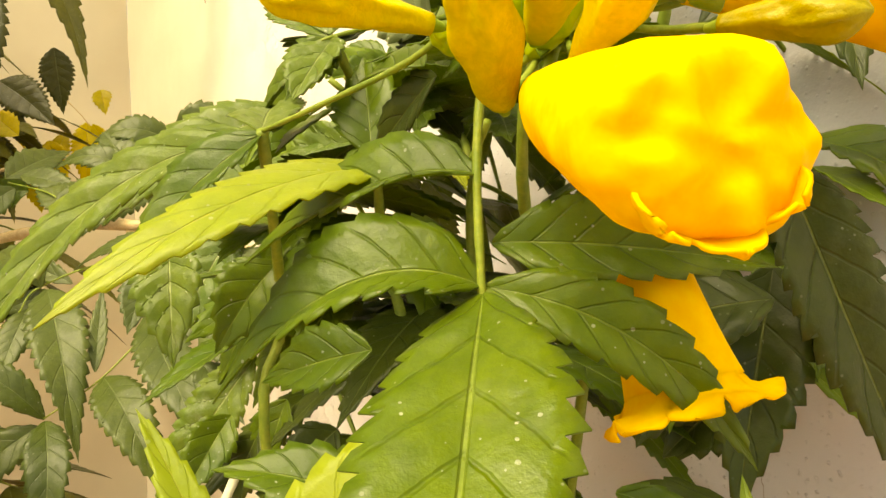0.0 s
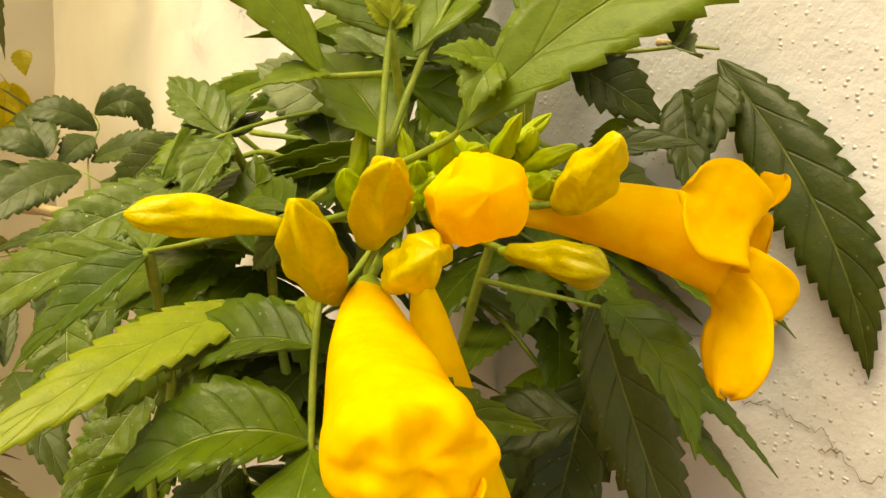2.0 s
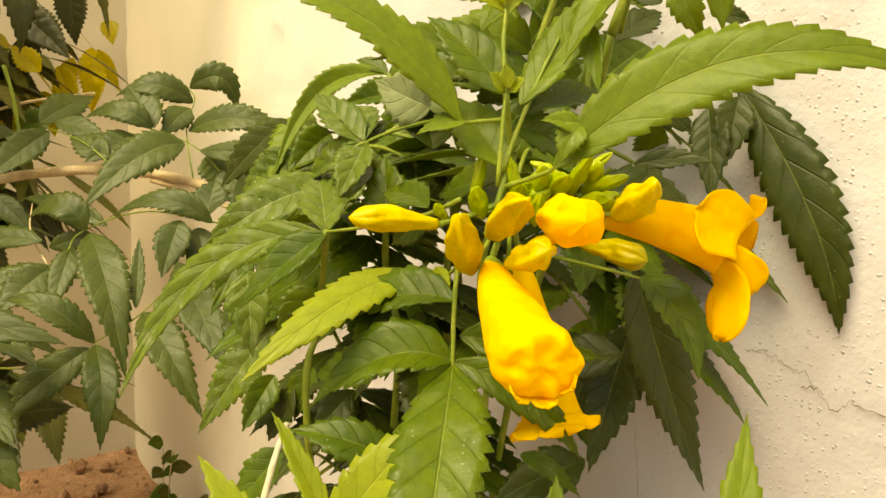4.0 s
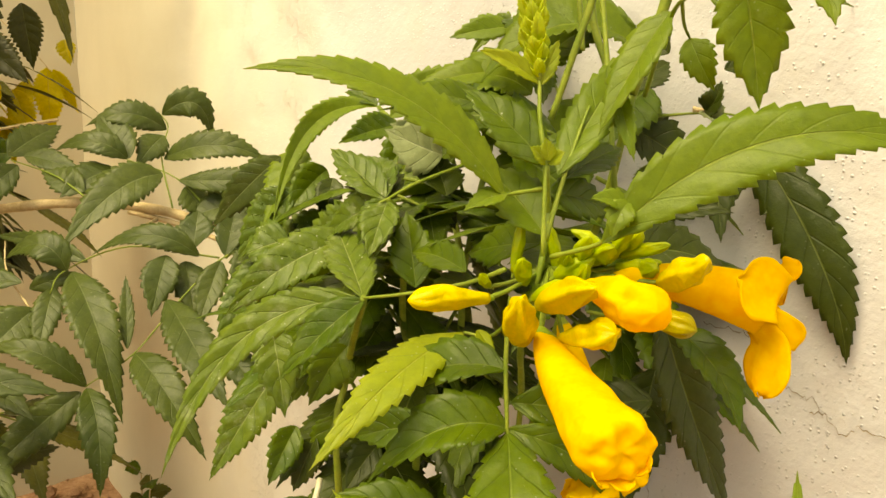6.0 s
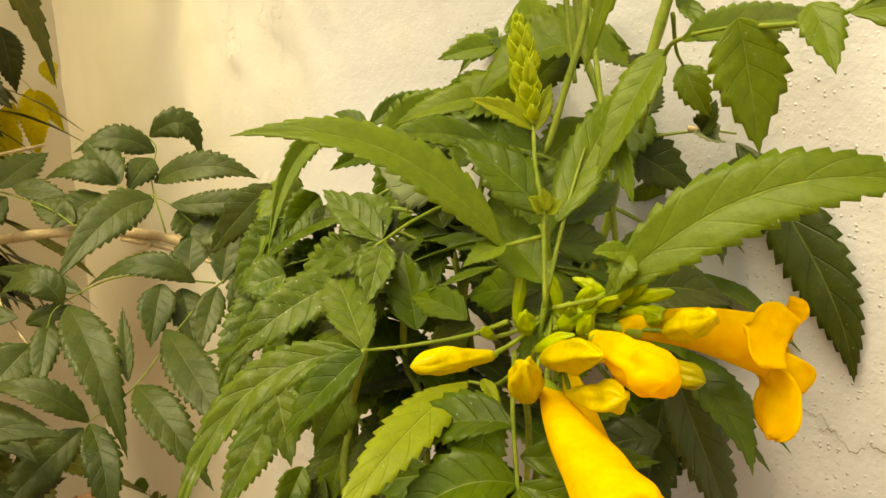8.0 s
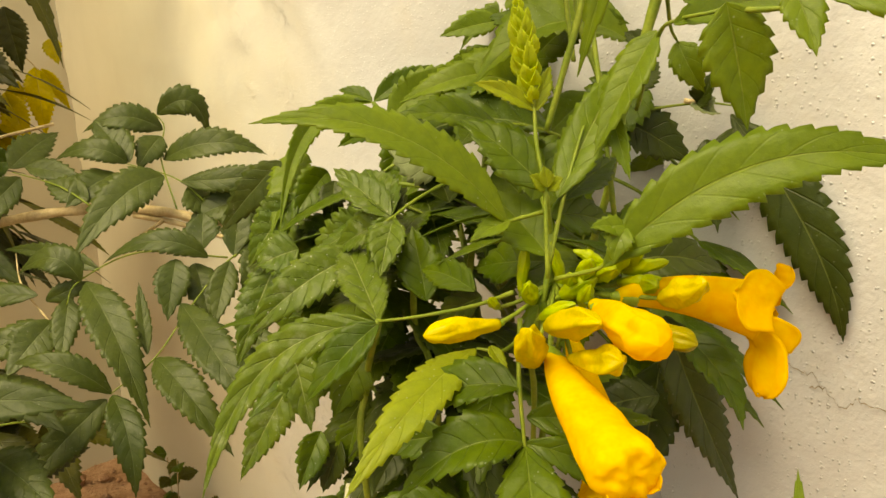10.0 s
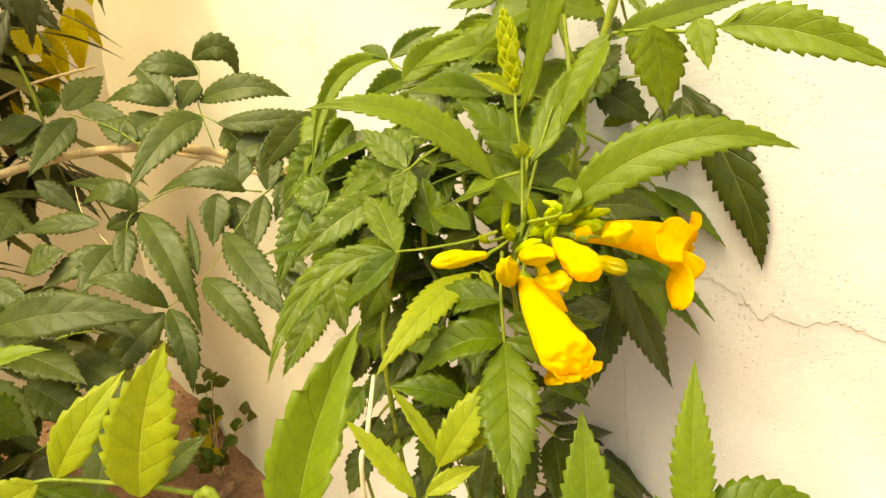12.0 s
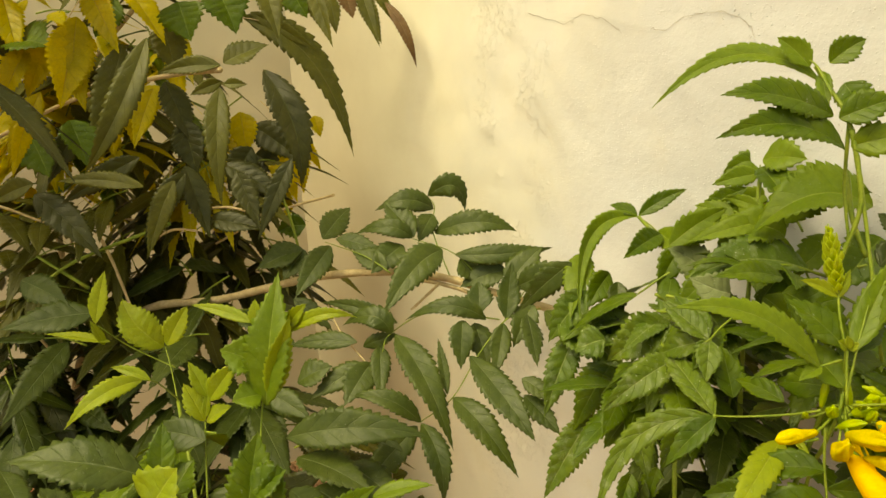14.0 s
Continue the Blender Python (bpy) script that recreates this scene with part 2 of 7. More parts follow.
def tube(points, r0, r1, around=7, steps=6, knots=0.08):
    line = smooth_line(points, steps)
    tang, a, b = frames_along(line)
    n = len(line)
    radius = np.linspace(r0, r1, n) * (1 + knots * np.sin(np.arange(n) * 2.1))
    ang = np.arange(around) * 2 * math.pi / around
    ring = np.cos(ang)[None, :, None] * a[:, None, :] + np.sin(ang)[None, :, None] * b[:, None, :]
    verts = (line[:, None, :] + ring * radius[:, None, None]).reshape(-1, 3)
    faces = [(i * around + j, i * around + (j + 1) % around, (i + 1) * around + (j + 1) % around, (i + 1) * around + j)
             for i in range(n - 1) for j in range(around)]
    faces += [tuple(range(around))[::-1], tuple((n - 1) * around + j for j in range(around))]
    return verts, faces


def stem(parent, name, points, r, material):
    verts, faces = tube(points, r, r * 1.35, 8)
    return part(name, verts, faces, material, parent)


def leaf(parent, points, r, material):
    """A leaf stalk; its leaflets are its children."""
    verts, faces = tube(points, r * 1.25, r * 0.75, 6)
    return part("leaf", verts, faces, material, parent)


luck = random.Random(11)


def leaflet(parent, foot, middle, tip, width, normal, material, fold, fine=True):
    """A serrated, pointed blade from foot over middle to tip, folded along its midrib."""
    a, m, c = (np.array(q, dtype=float) for q in (foot, middle, tip))
    k = 2 * m - 0.5 * (a + c)
    length = np.linalg.norm(m - a) + np.linalg.norm(c - m)
    teeth = max(7, min(16, int(length / (0.0062 if material is DEEP else 0.0046))))
    veins = max(3.0, min(7.0, length / 0.0062))
    pucker = 0.10 if material is DUSTY else 0.05
    per = 3 if fine else 2
    deep = 1.2
    rows = per * teeth + 3
    cols = np.array([-1.0, -0.72, -0.4, -0.1, 0.0, 0.1, 0.4, 0.72, 1.0] if fine else [-1.0, -0.55, 0.0, 0.55, 1.0])
    u = np.linspace(0, 1, rows)
    line = ((1 - u) ** 2)[:, None] * a + (2 * u * (1 - u))[:, None] * k + (u ** 2)[:, None] * c
    tang = np.gradient(line, axis=0)
    tang /= np.linalg.norm(tang, axis=1)[:, None]
    nor = np.array(normal, dtype=float)[None, :] - tang * (tang @ np.array(normal, dtype=float))[:, None]
    nor /= np.linalg.norm(nor, axis=1)[:, None]
    twist = luck.uniform(-0.6, 0.6)
    side = np.cross(tang, nor)
    turn = twist * (u - 0.4)
    side, nor = (side * np.cos(turn)[:, None] + nor * np.sin(turn)[:, None], nor * np.cos(turn)[:, None] - side * np.sin(turn)[:, None])
    shape = u ** 0.85 * (1 - u) ** 1.40 + 0.02 * u * (1 - u) ** 0.5
    half = width * 0.44 * shape / shape.max() + 0.0004 * (1 - u)
    fold = fold + 0.10
    curl = luck.uniform(0.02, 0.16)
    step = np.arange(rows) % per
    verts, uvs = [], []
    for v in cols:
        edge = abs(v) > 0.99
        saw = 1.0 + deep * np.where(step == 0, -0.10, np.where(step == per - 1, 0.06, -0.01))
        saw = saw + np.array([luck.uniform(-0.03, 0.03) for _ in range(rows)]) if edge else saw
        saw[:2], saw[-2:] = 0.96, 1.0
        lean = np.where(step == per - 1, 0.75 / rows, 0.0) * length
        lean[:2], lean[-2:] = 0.0, 0.0
        wave, amp = luck.uniform(0, 6), luck.uniform(0.03, 0.10)
        reach = half * (saw if edge else 1.0) * v
        lift = fold * half * abs(v) - curl * half * v * v * 1.6
        if edge:
            lift = lift + amp * half * np.sin(u * 9 + wave)
        lift = lift - pucker * half * math.sin(math.pi * min(1.0, abs(v) * 1.1)) * np.cos(2 * math.pi * (u * veins - abs(v) * 1.2))
        spot = line + side * reach[:, None] + nor * lift[:, None]
        if edge:
            spot = spot + tang * lean[:, None]
        verts.append(spot)
        uvs.append(np.stack([u * veins / 7.0, np.full(rows, 0.5 + 0.5 * v)], 1))
    verts, uvs = np.array(verts), np.array(uvs)
    under = verts - nor[None] * 0.00028
    nc = len(cols)
    points = np.concatenate([verts.reshape(-1, 3), under.reshape(-1, 3)])
    spots = np.concatenate([uvs.reshape(-1, 2)] * 2)
    half_count = nc * rows
    faces = []
    for i in range(nc - 1):
        for j in range(rows - 1):
            q = (i * rows + j, (i + 1) * rows + j, (i + 1) * rows + j + 1, i * rows + j + 1)
            faces.append(q)
            faces.append(tuple(half_count + x for x in q[::-1]))
    for j in range(rows - 1):
        faces.append((j, j + 1, half_count + j + 1, half_count + j))
        e = (nc - 1) * rows
        faces.append((e + j + 1, e + j, half_count + e + j, half_count + e + j + 1))
    return part("leaflet", points, faces, material, parent, "", spots)


def pinnate(parent, foot, heading, length, material, pairs=2, spread=0.035, width=0.018):
    """A whole feathered leaf: stalk, pairs of leaflets and one at the end."""
    foot, heading = np.array(foot, dtype=float), np.array(heading, dtype=float)
    heading /= np.linalg.norm(heading)
    droop = np.array((0, 0, -0.25 * length))
    end = foot + heading * length + droop
    mid = foot + heading * length * 0.5 + droop * 0.2
    lf = leaf(parent, [foot, mid, end], 0.0009, stalk)
    flat = np.cross(heading, (0, 0, 1.0))
    flat /= np.linalg.norm(flat) + 1e-9
    up = np.cross(flat, heading)
    for i in range(pairs):
        at = foot + (end - foot) * (0.45 + 0.45 * i / max(1, pairs - 1))
        for sign in (-1, 1):
            size = spread * luck.uniform(0.85, 1.25)
            sink = luck.uniform(0.1, 0.6) if spread < 0.06 else luck.uniform(0.3, 0.9)
            tip = at + flat * sign * size * 0.9 + heading * size * 0.5 + np.array((0, 0, -sink * size))
            leaflet(lf, at, (at + tip) / 2 + up * size * 0.06, tip, width * luck.uniform(0.85, 1.2), up + flat * sign * 0.25, material, 0.15, False)
    tip = end + heading * spread * 1.2 + np.array((0, 0, -(0.4 if spread < 0.06 else 0.7) * spread))
    leaflet(lf, end, (end + tip) / 2 + up * spread * 0.08, tip, width * 1.1, up, material, 0.15, False)
    return lf


def revolve(foot, top, radii, ridges, depth, around=30, wrinkle=0.0, bend=(0, 0, 0), seed=0.0, lopsided=0.0, facets=0.0, pleat=0.0):
    """A closed body round the line from foot to top; radii: (how far along, radius)."""
    foot, top = np.array(foot, dtype=float), np.array(top, dtype=float)
    rows = 26
    u = np.linspace(0, 1, rows)
    line = foot + (top - foot) * u[:, None] + np.array(bend)[None, :] * (4 * u * (1 - u))[:, None]
    tang, a, b = frames_along(line)
    lop = (a[-1] * math.sin(seed * 3.1) + b[-1] * math.cos(seed * 2.3)) * max(k for _, k in radii) * lopsided
    line = line + lop[None, :] * (u ** 3)[:, None]
    xs, ys = zip(*radii)
    r = np.interp(u, xs, ys)
    r[1:-1] = (r[:-2] + 2 * r[1:-1] + r[2:]) / 4
    verts = []
    for i in range(rows):
        for j in range(around):
            ang = 2 * math.pi * j / around
            ridge = 1 + depth * (u[i] ** 1.5) * (0.6 * math.cos(ridges * ang + seed) + 0.6 * math.cos(3 * ang + 2 * seed))
            rough = 1 + wrinkle * noise.noise((math.cos(ang) * 1.6 + seed, math.sin(ang) * 1.6, u[i] * 5.0)) * (0.3 + u[i])
            flat = 0.9 / math.cos((ang + seed + 0.5 * u[i]) % (2 * math.pi / 5) - math.pi / 5)
            ridge = ridge * (1 + facets * u[i] * (flat - 1))
            ridge *= 1 - pleat * math.exp(-((u[i] - 0.80) / 0.13) ** 2) * (0.5 + 0.5 * math.cos(5 * ang + 2.2 * seed + 2.5 * u[i])) ** 2
            d = math.cos(ang) * a[i] + math.sin(ang) * b[i]
            verts.append(line[i] + d * r[i] * ridge * rough)
    faces = [(i * around + j, i * around + (j + 1) % around, (i + 1) * around + (j + 1) % around, (i + 1) * around + j)
             for i in range(rows - 1) for j in range(around)]
    faces += [tuple(range(around))[::-1], tuple((rows - 1) * around + j for j in range(around))]
    return verts, faces


def calyx(parent, foot, top, r):
    foot, top = np.array(foot, dtype=float), np.array(top, dtype=float)
    way = (top - foot) / np.linalg.norm(top - foot)
    verts, faces = revolve(foot - way * 0.002, foot + way * 0.0055, [(0, r * 0.35), (0.3, r * 0.75), (0.8, r), (1, r * 1.02)], 5, 0.1, 15)
    part("calyx", verts, faces, CALYX, parent, "small green cup")


BLUNT = [(0, 0.36), (0.25, 0.62), (0.6, 0.92), (0.82, 1.0), (0.92, 0.86), (0.97, 0.55), (1, 0.08)]
LONG = [(0, 0.42), (0.25, 0.62), (0.5, 0.86), (0.7, 1.0), (0.84, 0.86), (0.94, 0.5), (1, 0.08)]
PLUMP = [(0, 0.45), (0.12, 0.72), (0.35, 0.98), (0.6, 1.0), (0.8, 0.78), (0.93, 0.42), (1, 0.10)]
SLIM = [(0, 0.5), (0.25, 0.9), (0.55, 1.0), (0.8, 0.75), (0.93, 0.4), (1, 0.08)]


def bud(parent, foot, tip, r, material=None, seed=0.0, joint=None, label="closed pointed bud", outline=BLUNT):
    """A closed flower bud with a pleated, angular tip and its stalk."""
    skin = material or BUDSKIN
    verts, faces = revolve(foot, tip, [(u, r * k) for u, k in outline], 5, 0.05, 40, 0.30, (0, 0, 0), seed, 0.4, 1.3, 0.30)
    ob = part("bud", verts, faces, skin, parent, label)
    calyx(ob, foot, tip, r * 0.46)
    if joint is not None:
        v, f = tube([joint, (np.array(joint) * 0.4 + np.array(foot) * 0.6) + (0, 0, -0.001), foot], 0.0006, 0.0007, 6)
        part("flower_stalk", v, f, stalk, ob)
    return ob


TRUMPET = [(0, 0.24), (0.15, 0.44), (0.5, 0.68), (0.8, 0.87), (1, 1.0)]
BAG = [(0, 0.16), (0.08, 0.36), (0.2, 0.53), (0.38, 0.71), (0.62, 0.88), (0.82, 0.97), (0.92, 1.0), (0.96, 0.95), (0.985, 0.78), (0.995, 0.5), (1, 0.04)]


def petal_lobe(parent, rim, along, out, r, length, wide, target, quick=1.6, seed=0.0, ruffle=0.10):
    """One rounded lobe of a flower's mouth: it leaves the rim along the tube and bends towards the target."""
    rim, along, out, target = (np.array(q, dtype=float) for q in (rim, along, out, target))
    target /= np.linalg.norm(target)
    angle = math.acos(max(-1.0, min(1.0, float(along @ target))))
    axis = Vector(np.cross(along, target)).normalized()
    rows, cols = 18, 15
    p, verts = rim + out * r, []
    for i in range(rows):
        s = i / (rows - 1)
        turn = Matrix.Rotation(angle * min(1.0, quick * s), 3, axis)
        way, nor = np.array(turn @ Vector(along)), np.array(turn @ Vector(out))
        side = np.cross(way, nor)
        if i:
            p = p + way * length / (rows - 1)
        grown = r * 0.66 + (wide - r * 0.66) * min(1.0, 1.8 * s)
        grown *= math.sqrt(max(0.02, 1 - max(0.0, (s - 0.52) / 0.48) ** 2.4))
        for j in range(cols):
            w = 2 * j / (cols - 1) - 1
            arch = r * (math.cos(w * 0.72) - 1) * (1 - s) ** 1.2
            fold = 0.10 * wide * s * math.cos(math.pi * w) * (0.4 + s)
            wav = ruffle * wide * s * (1.6 * noise.noise((w * 1.5 + seed, s * 1.7, seed * 2.3)) + 0.5 * w * w * math.sin(7 * s + 5 * w + seed))
            wav += 0.045 * wide * noise.noise((w * 5 + seed * 3, s * 5, seed))
            nick = 0.05 * length * s * noise.noise((w * 4.0, seed * 1.7, 0.5)) - 0.10 * length * s * s * max(0.0, 1 - abs(w) * 3)
            verts.append(p + side * grown * w + nor * (arch + fold + wav) + way * nick)
    faces = [(i * cols + j, i * cols + j + 1, (i + 1) * cols + j + 1, (i + 1) * cols + j) for i in range(rows - 1) for j in range(cols - 1)]
    ob = part("petal", verts, faces, PETAL, parent)
    thick = ob.modifiers.new("thickness", "SOLIDIFY")
    thick.thickness, thick.offset = 0.0004, 0.0
    return ob


def trumpet(parent, foot, mouth, r_mouth, lobes, joint=None, bend=(0, 0, 0), label="", profile=TRUMPET, crumple=0.06, seed=0.0, wide=(1.0, 1.0)):
    """A trumpet flower: a flaring tube with lobes at its mouth; lobes: (turn from the front upward, length, half width, curl or direction, quickness)."""
    foot, mouth = np.array(foot, dtype=float), np.array(mouth, dtype=float)
    around, body = 72, 56
    closed = profile is BAG
    u = 1 - (1 - np.linspace(0, 1, body)) ** (1.9 if closed else 1.0)
    line = foot + (mouth - foot) * u[:, None] + np.array(bend)[None, :] * (4 * u * (1 - u))[:, None]
    tang, a, b = frames_along(line)
    xs, ys = zip(*profile)
    r = r_mouth * np.interp(u, xs, ys)
    for _ in range(2):
        r[1:-1] = (r[:-2] + 2 * r[1:-1] + r[2:]) / 4
    verts = []
    for i in range(body):
        for j in range(around):
            ang = 2 * math.pi * j / around
            c, s = math.cos(ang), math.sin(ang)
            dent = noise.noise((c * 1.3 + seed, s * 1.3, u[i] * 2.6)) + 0.6 * noise.noise((c * 2.6, s * 2.6 + seed, u[i] * 6.0))
            fluted = 1 + (0.03 * u[i] * math.cos(5 * ang + seed) + crumple * u[i] ** 1.4 * dent) * (1 - (u[i] ** 30 if closed else 0.0))
            near = r[i] / r_mouth
            lump = noise.noise((c * near * 2.1 + seed, s * near * 2.1, 0.3)) + 0.5 * noise.noise((c * near * 4.6, s * near * 4.6 + seed, 0.7))
            shift = tang[i] * (r_mouth * 0.19 * u[i] ** 9 * lump) if closed else 0.0
            verts.append(line[i] + (c * wide[0] * a[i] + s * wide[1] * b[i]) * r[i] * fluted + shift)
    faces = [(i * around + j, i * around + (j + 1) % around, (i + 1) * around + (j + 1) % around, (i + 1) * around + j)
             for i in range(body - 1) for j in range(around)]
    faces.append(tuple(range(around))[::-1])
    if closed:
        faces.append(tuple((body - 1) * around + j for j in range(around)))
    ob = part("flower", verts, faces, PETAL, parent, label)
    if not closed:
        thick = ob.modifiers.new("thickness", "SOLIDIFY")
        thick.thickness, thick.offset = 0.0004, -1.0
    along = tang[-1]
    front = np.array((0.0, -1.0, 0.0)) if abs(along[1]) < 0.7 else np.array((0.0, 0.0, -1.0))
    front = front - along * (front @ along)
    front /= np.linalg.norm(front)
    upward = np.cross(front, along)
    upward *= 1.0 if upward[2] + upward[0] * 0.3 >= 0 else -1.0
    for k, (turn, length, half, curl, quick) in enumerate(lobes):
        out = front * math.cos(radians(turn)) + upward * math.sin(radians(turn))
        target = curl if isinstance(curl, tuple) else along * math.cos(curl) + out * math.sin(curl)
        rim = mouth - along * (r_mouth * (0.42 if closed else 0.06))
        petal_lobe(ob, rim, along, out, r_mouth * (0.86 if closed else 0.98), length, half, target, quick, seed + k * 1.37)
    calyx(ob, foot, mouth, r_mouth * 0.30)
    if joint is not None:
        v, f = tube([joint, (np.array(joint) + foot) / 2 + (0, 0, -0.001), foot], 0.0009, 0.0009, 6)
        part("flower_stalk", v, f, stalk, ob)
    return ob


# ---- the yard: ground and two plastered walls that meet in a corner ----
WALL_AT, WALL_TURN = Vector((0.145, 0.165, 0.0)), radians(125.5)
WALL_WAY = Vector((math.cos(WALL_TURN), math.sin(WALL_TURN), 0))
WALL_OUT = Vector((-math.sin(WALL_TURN), math.cos(WALL_TURN), 0))
CORNER = 1.16


def on_wall(s, z, out=0.0):
    p = WALL_AT + WALL_WAY * s + WALL_OUT * out
    return (p.x, p.y, z)


def wall(name, start, way, out, length, height, step, dense, label):
    """A thick plastered wall with an uneven face; dense: the stretch with a fine face."""
    xs = sorted(set([0.0, length] + [round(x, 4) for x in np.arange(0, length, 0.08)] + [round(x, 4) for x in np.arange(dense[0], dense[1], step)]))
    zs = sorted(set([-0.3, height] + [round(x, 4) for x in np.arange(-0.3, height, 0.08)] + [round(x, 4) for x in np.arange(0.0, 1.1, step * 1.3)]))
    verts, faces = [], []
    for x in xs:
        for z in zs:
            p = Vector(start) + Vector(way) * x
            lump = 0.0035 * noise.noise((x * 9, z * 9, 3.0)) + 0.0016 * noise.noise((x * 31, z * 31, 8.0)) + 0.0007 * noise.noise((x * 90, z * 90, 1.0))
            q = p + Vector(out) * lump
            verts.append((q.x, q.y, z))
    nz = len(zs)
    for i in range(len(xs) - 1):
        for j in range(nz - 1):
            faces.append((i * nz + j, (i + 1) * nz + j, (i + 1) * nz + j + 1, i * nz + j + 1))
    k = len(verts)
    for x in (0.0, length):
        for z in (-0.3, height):
            p = Vector(start) + Vector(way) * x - Vector(out) * 0.14
            verts.append((p.x, p.y, z))
    last = (len(xs) - 1) * nz
    faces += [(k, k + 1, k + 3, k + 2), (0, k, k + 1, nz - 1), (last, last + nz - 1, k + 3, k + 2)]
    faces.append(tuple([i * nz + nz - 1 for i in range(len(xs))] + [k + 3, k + 1]))
    ob = new(name, mesh_of(name, verts, faces, PLASTER))
    return tagged(ob, label, "wall", kind="structure")


flip = WALL_OUT
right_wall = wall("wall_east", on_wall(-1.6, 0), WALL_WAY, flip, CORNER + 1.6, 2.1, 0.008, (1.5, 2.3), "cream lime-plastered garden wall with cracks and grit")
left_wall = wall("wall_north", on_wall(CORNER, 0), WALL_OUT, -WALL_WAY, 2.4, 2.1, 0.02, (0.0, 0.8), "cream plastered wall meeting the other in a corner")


def crack(points, width):
    """A hairline crack: a thin, ragged furrow lying on the plaster."""
    line = smooth_line([(s, z, 0.0) for s, z in points], 7)
    wob = random.Random(len(points) * 7)
    verts, faces = [], []
    for i, (s, z, _) in enumerate(line):
        s, z2, w = s + wob.uniform(-0.0006, 0.0006), z + wob.uniform(-0.0012, 0.0012), width * wob.uniform(0.2, 0.75)
        lump = 0.0035 * noise.noise(((s + 1.6) * 9, z2 * 9, 3.0)) + 0.0016 * noise.noise(((s + 1.6) * 31, z2 * 31, 8.0)) + 0.0007 * noise.noise(((s + 1.6) * 90, z2 * 90, 1.0))
        verts += [on_wall(s, z2 + w / 2, lump + 0.0008), on_wall(s, z2, lump + 0.0006), on_wall(s, z2 - w / 2, lump + 0.0008)]
        if i:
            k = 3 * i
            faces += [(k - 3, k, k + 1, k - 2), (k - 2, k + 1, k + 2, k - 1)]
    part("crack", verts, faces, CRACK, right_wall, "thin ragged crack")


crack([(0.035, 0.570), (0.025, 0.572), (0.016, 0.569), (0.010, 0.569), (0.005, 0.564)], 0.0006)
crack([(0.010, 0.563), (0.005, 0.565), (-0.003, 0.560), (-0.010, 0.565), (-0.023, 0.564), (-0.038, 0.571), (-0.051, 0.571), (-0.08, 0.566)], 0.0009)
crack([(0.060, 0.588), (0.045, 0.589), (0.036, 0.588)], 0.0006)
crack([(0.448, 0.840), (0.397, 0.828), (0.370, 0.833), (0.344, 0.827), (0.323, 0.816)], 0.0007)
crack([(0.289, 0.817), (0.271, 0.816), (0.252, 0.824), (0.219, 0.824), (0.199, 0.815), (0.192, 0.806)], 0.0006)
crack([(0.084, 0.515), (0.081, 0.500), (0.079, 0.485), (0.075, 0.450), (0.072, 0.412)], 0.0007)


def ground():
    g = np.sinh(np.linspace(-6.6, 6.6, 190)) * 0.35
    verts = [(x - 0.2, y + 0.4, 0.03 + (0.020 * noise.noise((x * 6, y * 6, 0)) + 0.010 * noise.noise((x * 21, y * 21, 4)) + 0.004 * noise.noise((x * 70, y * 70, 9))) * (1 if x * x + y * y < 9 else 0.2))
             for x in g for y in g]
    n = len(g)
    faces = [(i * n + j, (i + 1) * n + j, (i + 1) * n + j + 1, i * n + j + 1) for i in range(n - 1) for j in range(n - 1)]
    return tagged(new("ground", mesh_of("ground", verts, faces, SOIL)), "reddish brown bare garden soil", "soil", kind="structure")


ground()


def clods():
    """Crumbs and lumps of earth strewn along the foot of the walls."""
    bm = bmesh.new()
    r = random.Random(4)
    for _ in range(260):
        s, o = r.uniform(-0.1, CORNER), abs(r.gauss(0.10, 0.16)) + 0.01
        size = r.choice([0.003, 0.004, 0.006, 0.012]) * r.uniform(0.7, 1.3)
        m = Matrix.Translation(on_wall(s, 0.034 + size * 0.3, o)) @ Euler((r.random() * 6, r.random() * 6, r.random() * 6)).to_matrix().to_4x4() @ Matrix.Diagonal((size, size * r.uniform(0.6, 1), size * r.uniform(0.5, 0.9), 1))
        made = bmesh.ops.create_icosphere(bm, subdivisions=1, radius=1.0, matrix=m)
        for v in made["verts"]:
            v.co += Vector((r.uniform(-1, 1), r.uniform(-1, 1), r.uniform(-1, 1))) * size * 0.22
    data = bpy.data.meshes.new("soil_clods")
    bm.to_mesh(data)
    bm.free()
    data.materials.append(CLOD)
    tagged(new("soil_clods", data), "loose crumbs and lumps of reddish soil", "soil", kind="stuff")


clods()

# ---- the plants ----
shrub = plant("trumpet_shrub", (0.03, 0.235, 0.03), "yellow trumpet shrub in flower with toothed green leaves against the wall")
dark_shrub = plant("corner_shrub", (-0.56, 0.62, 0.03), "shrub with dull dark green leaves on a bare brown branch")
tall_shrub = plant("tall_shrub", (-0.66, 0.58, 0.03), "tall shrub with dark and yellowing leaves hanging in the corner")
young_shrub = plant("young_shrub", (-0.07, 0.05, 0.03), "young shrub with light yellow-green leaves on thin stems")

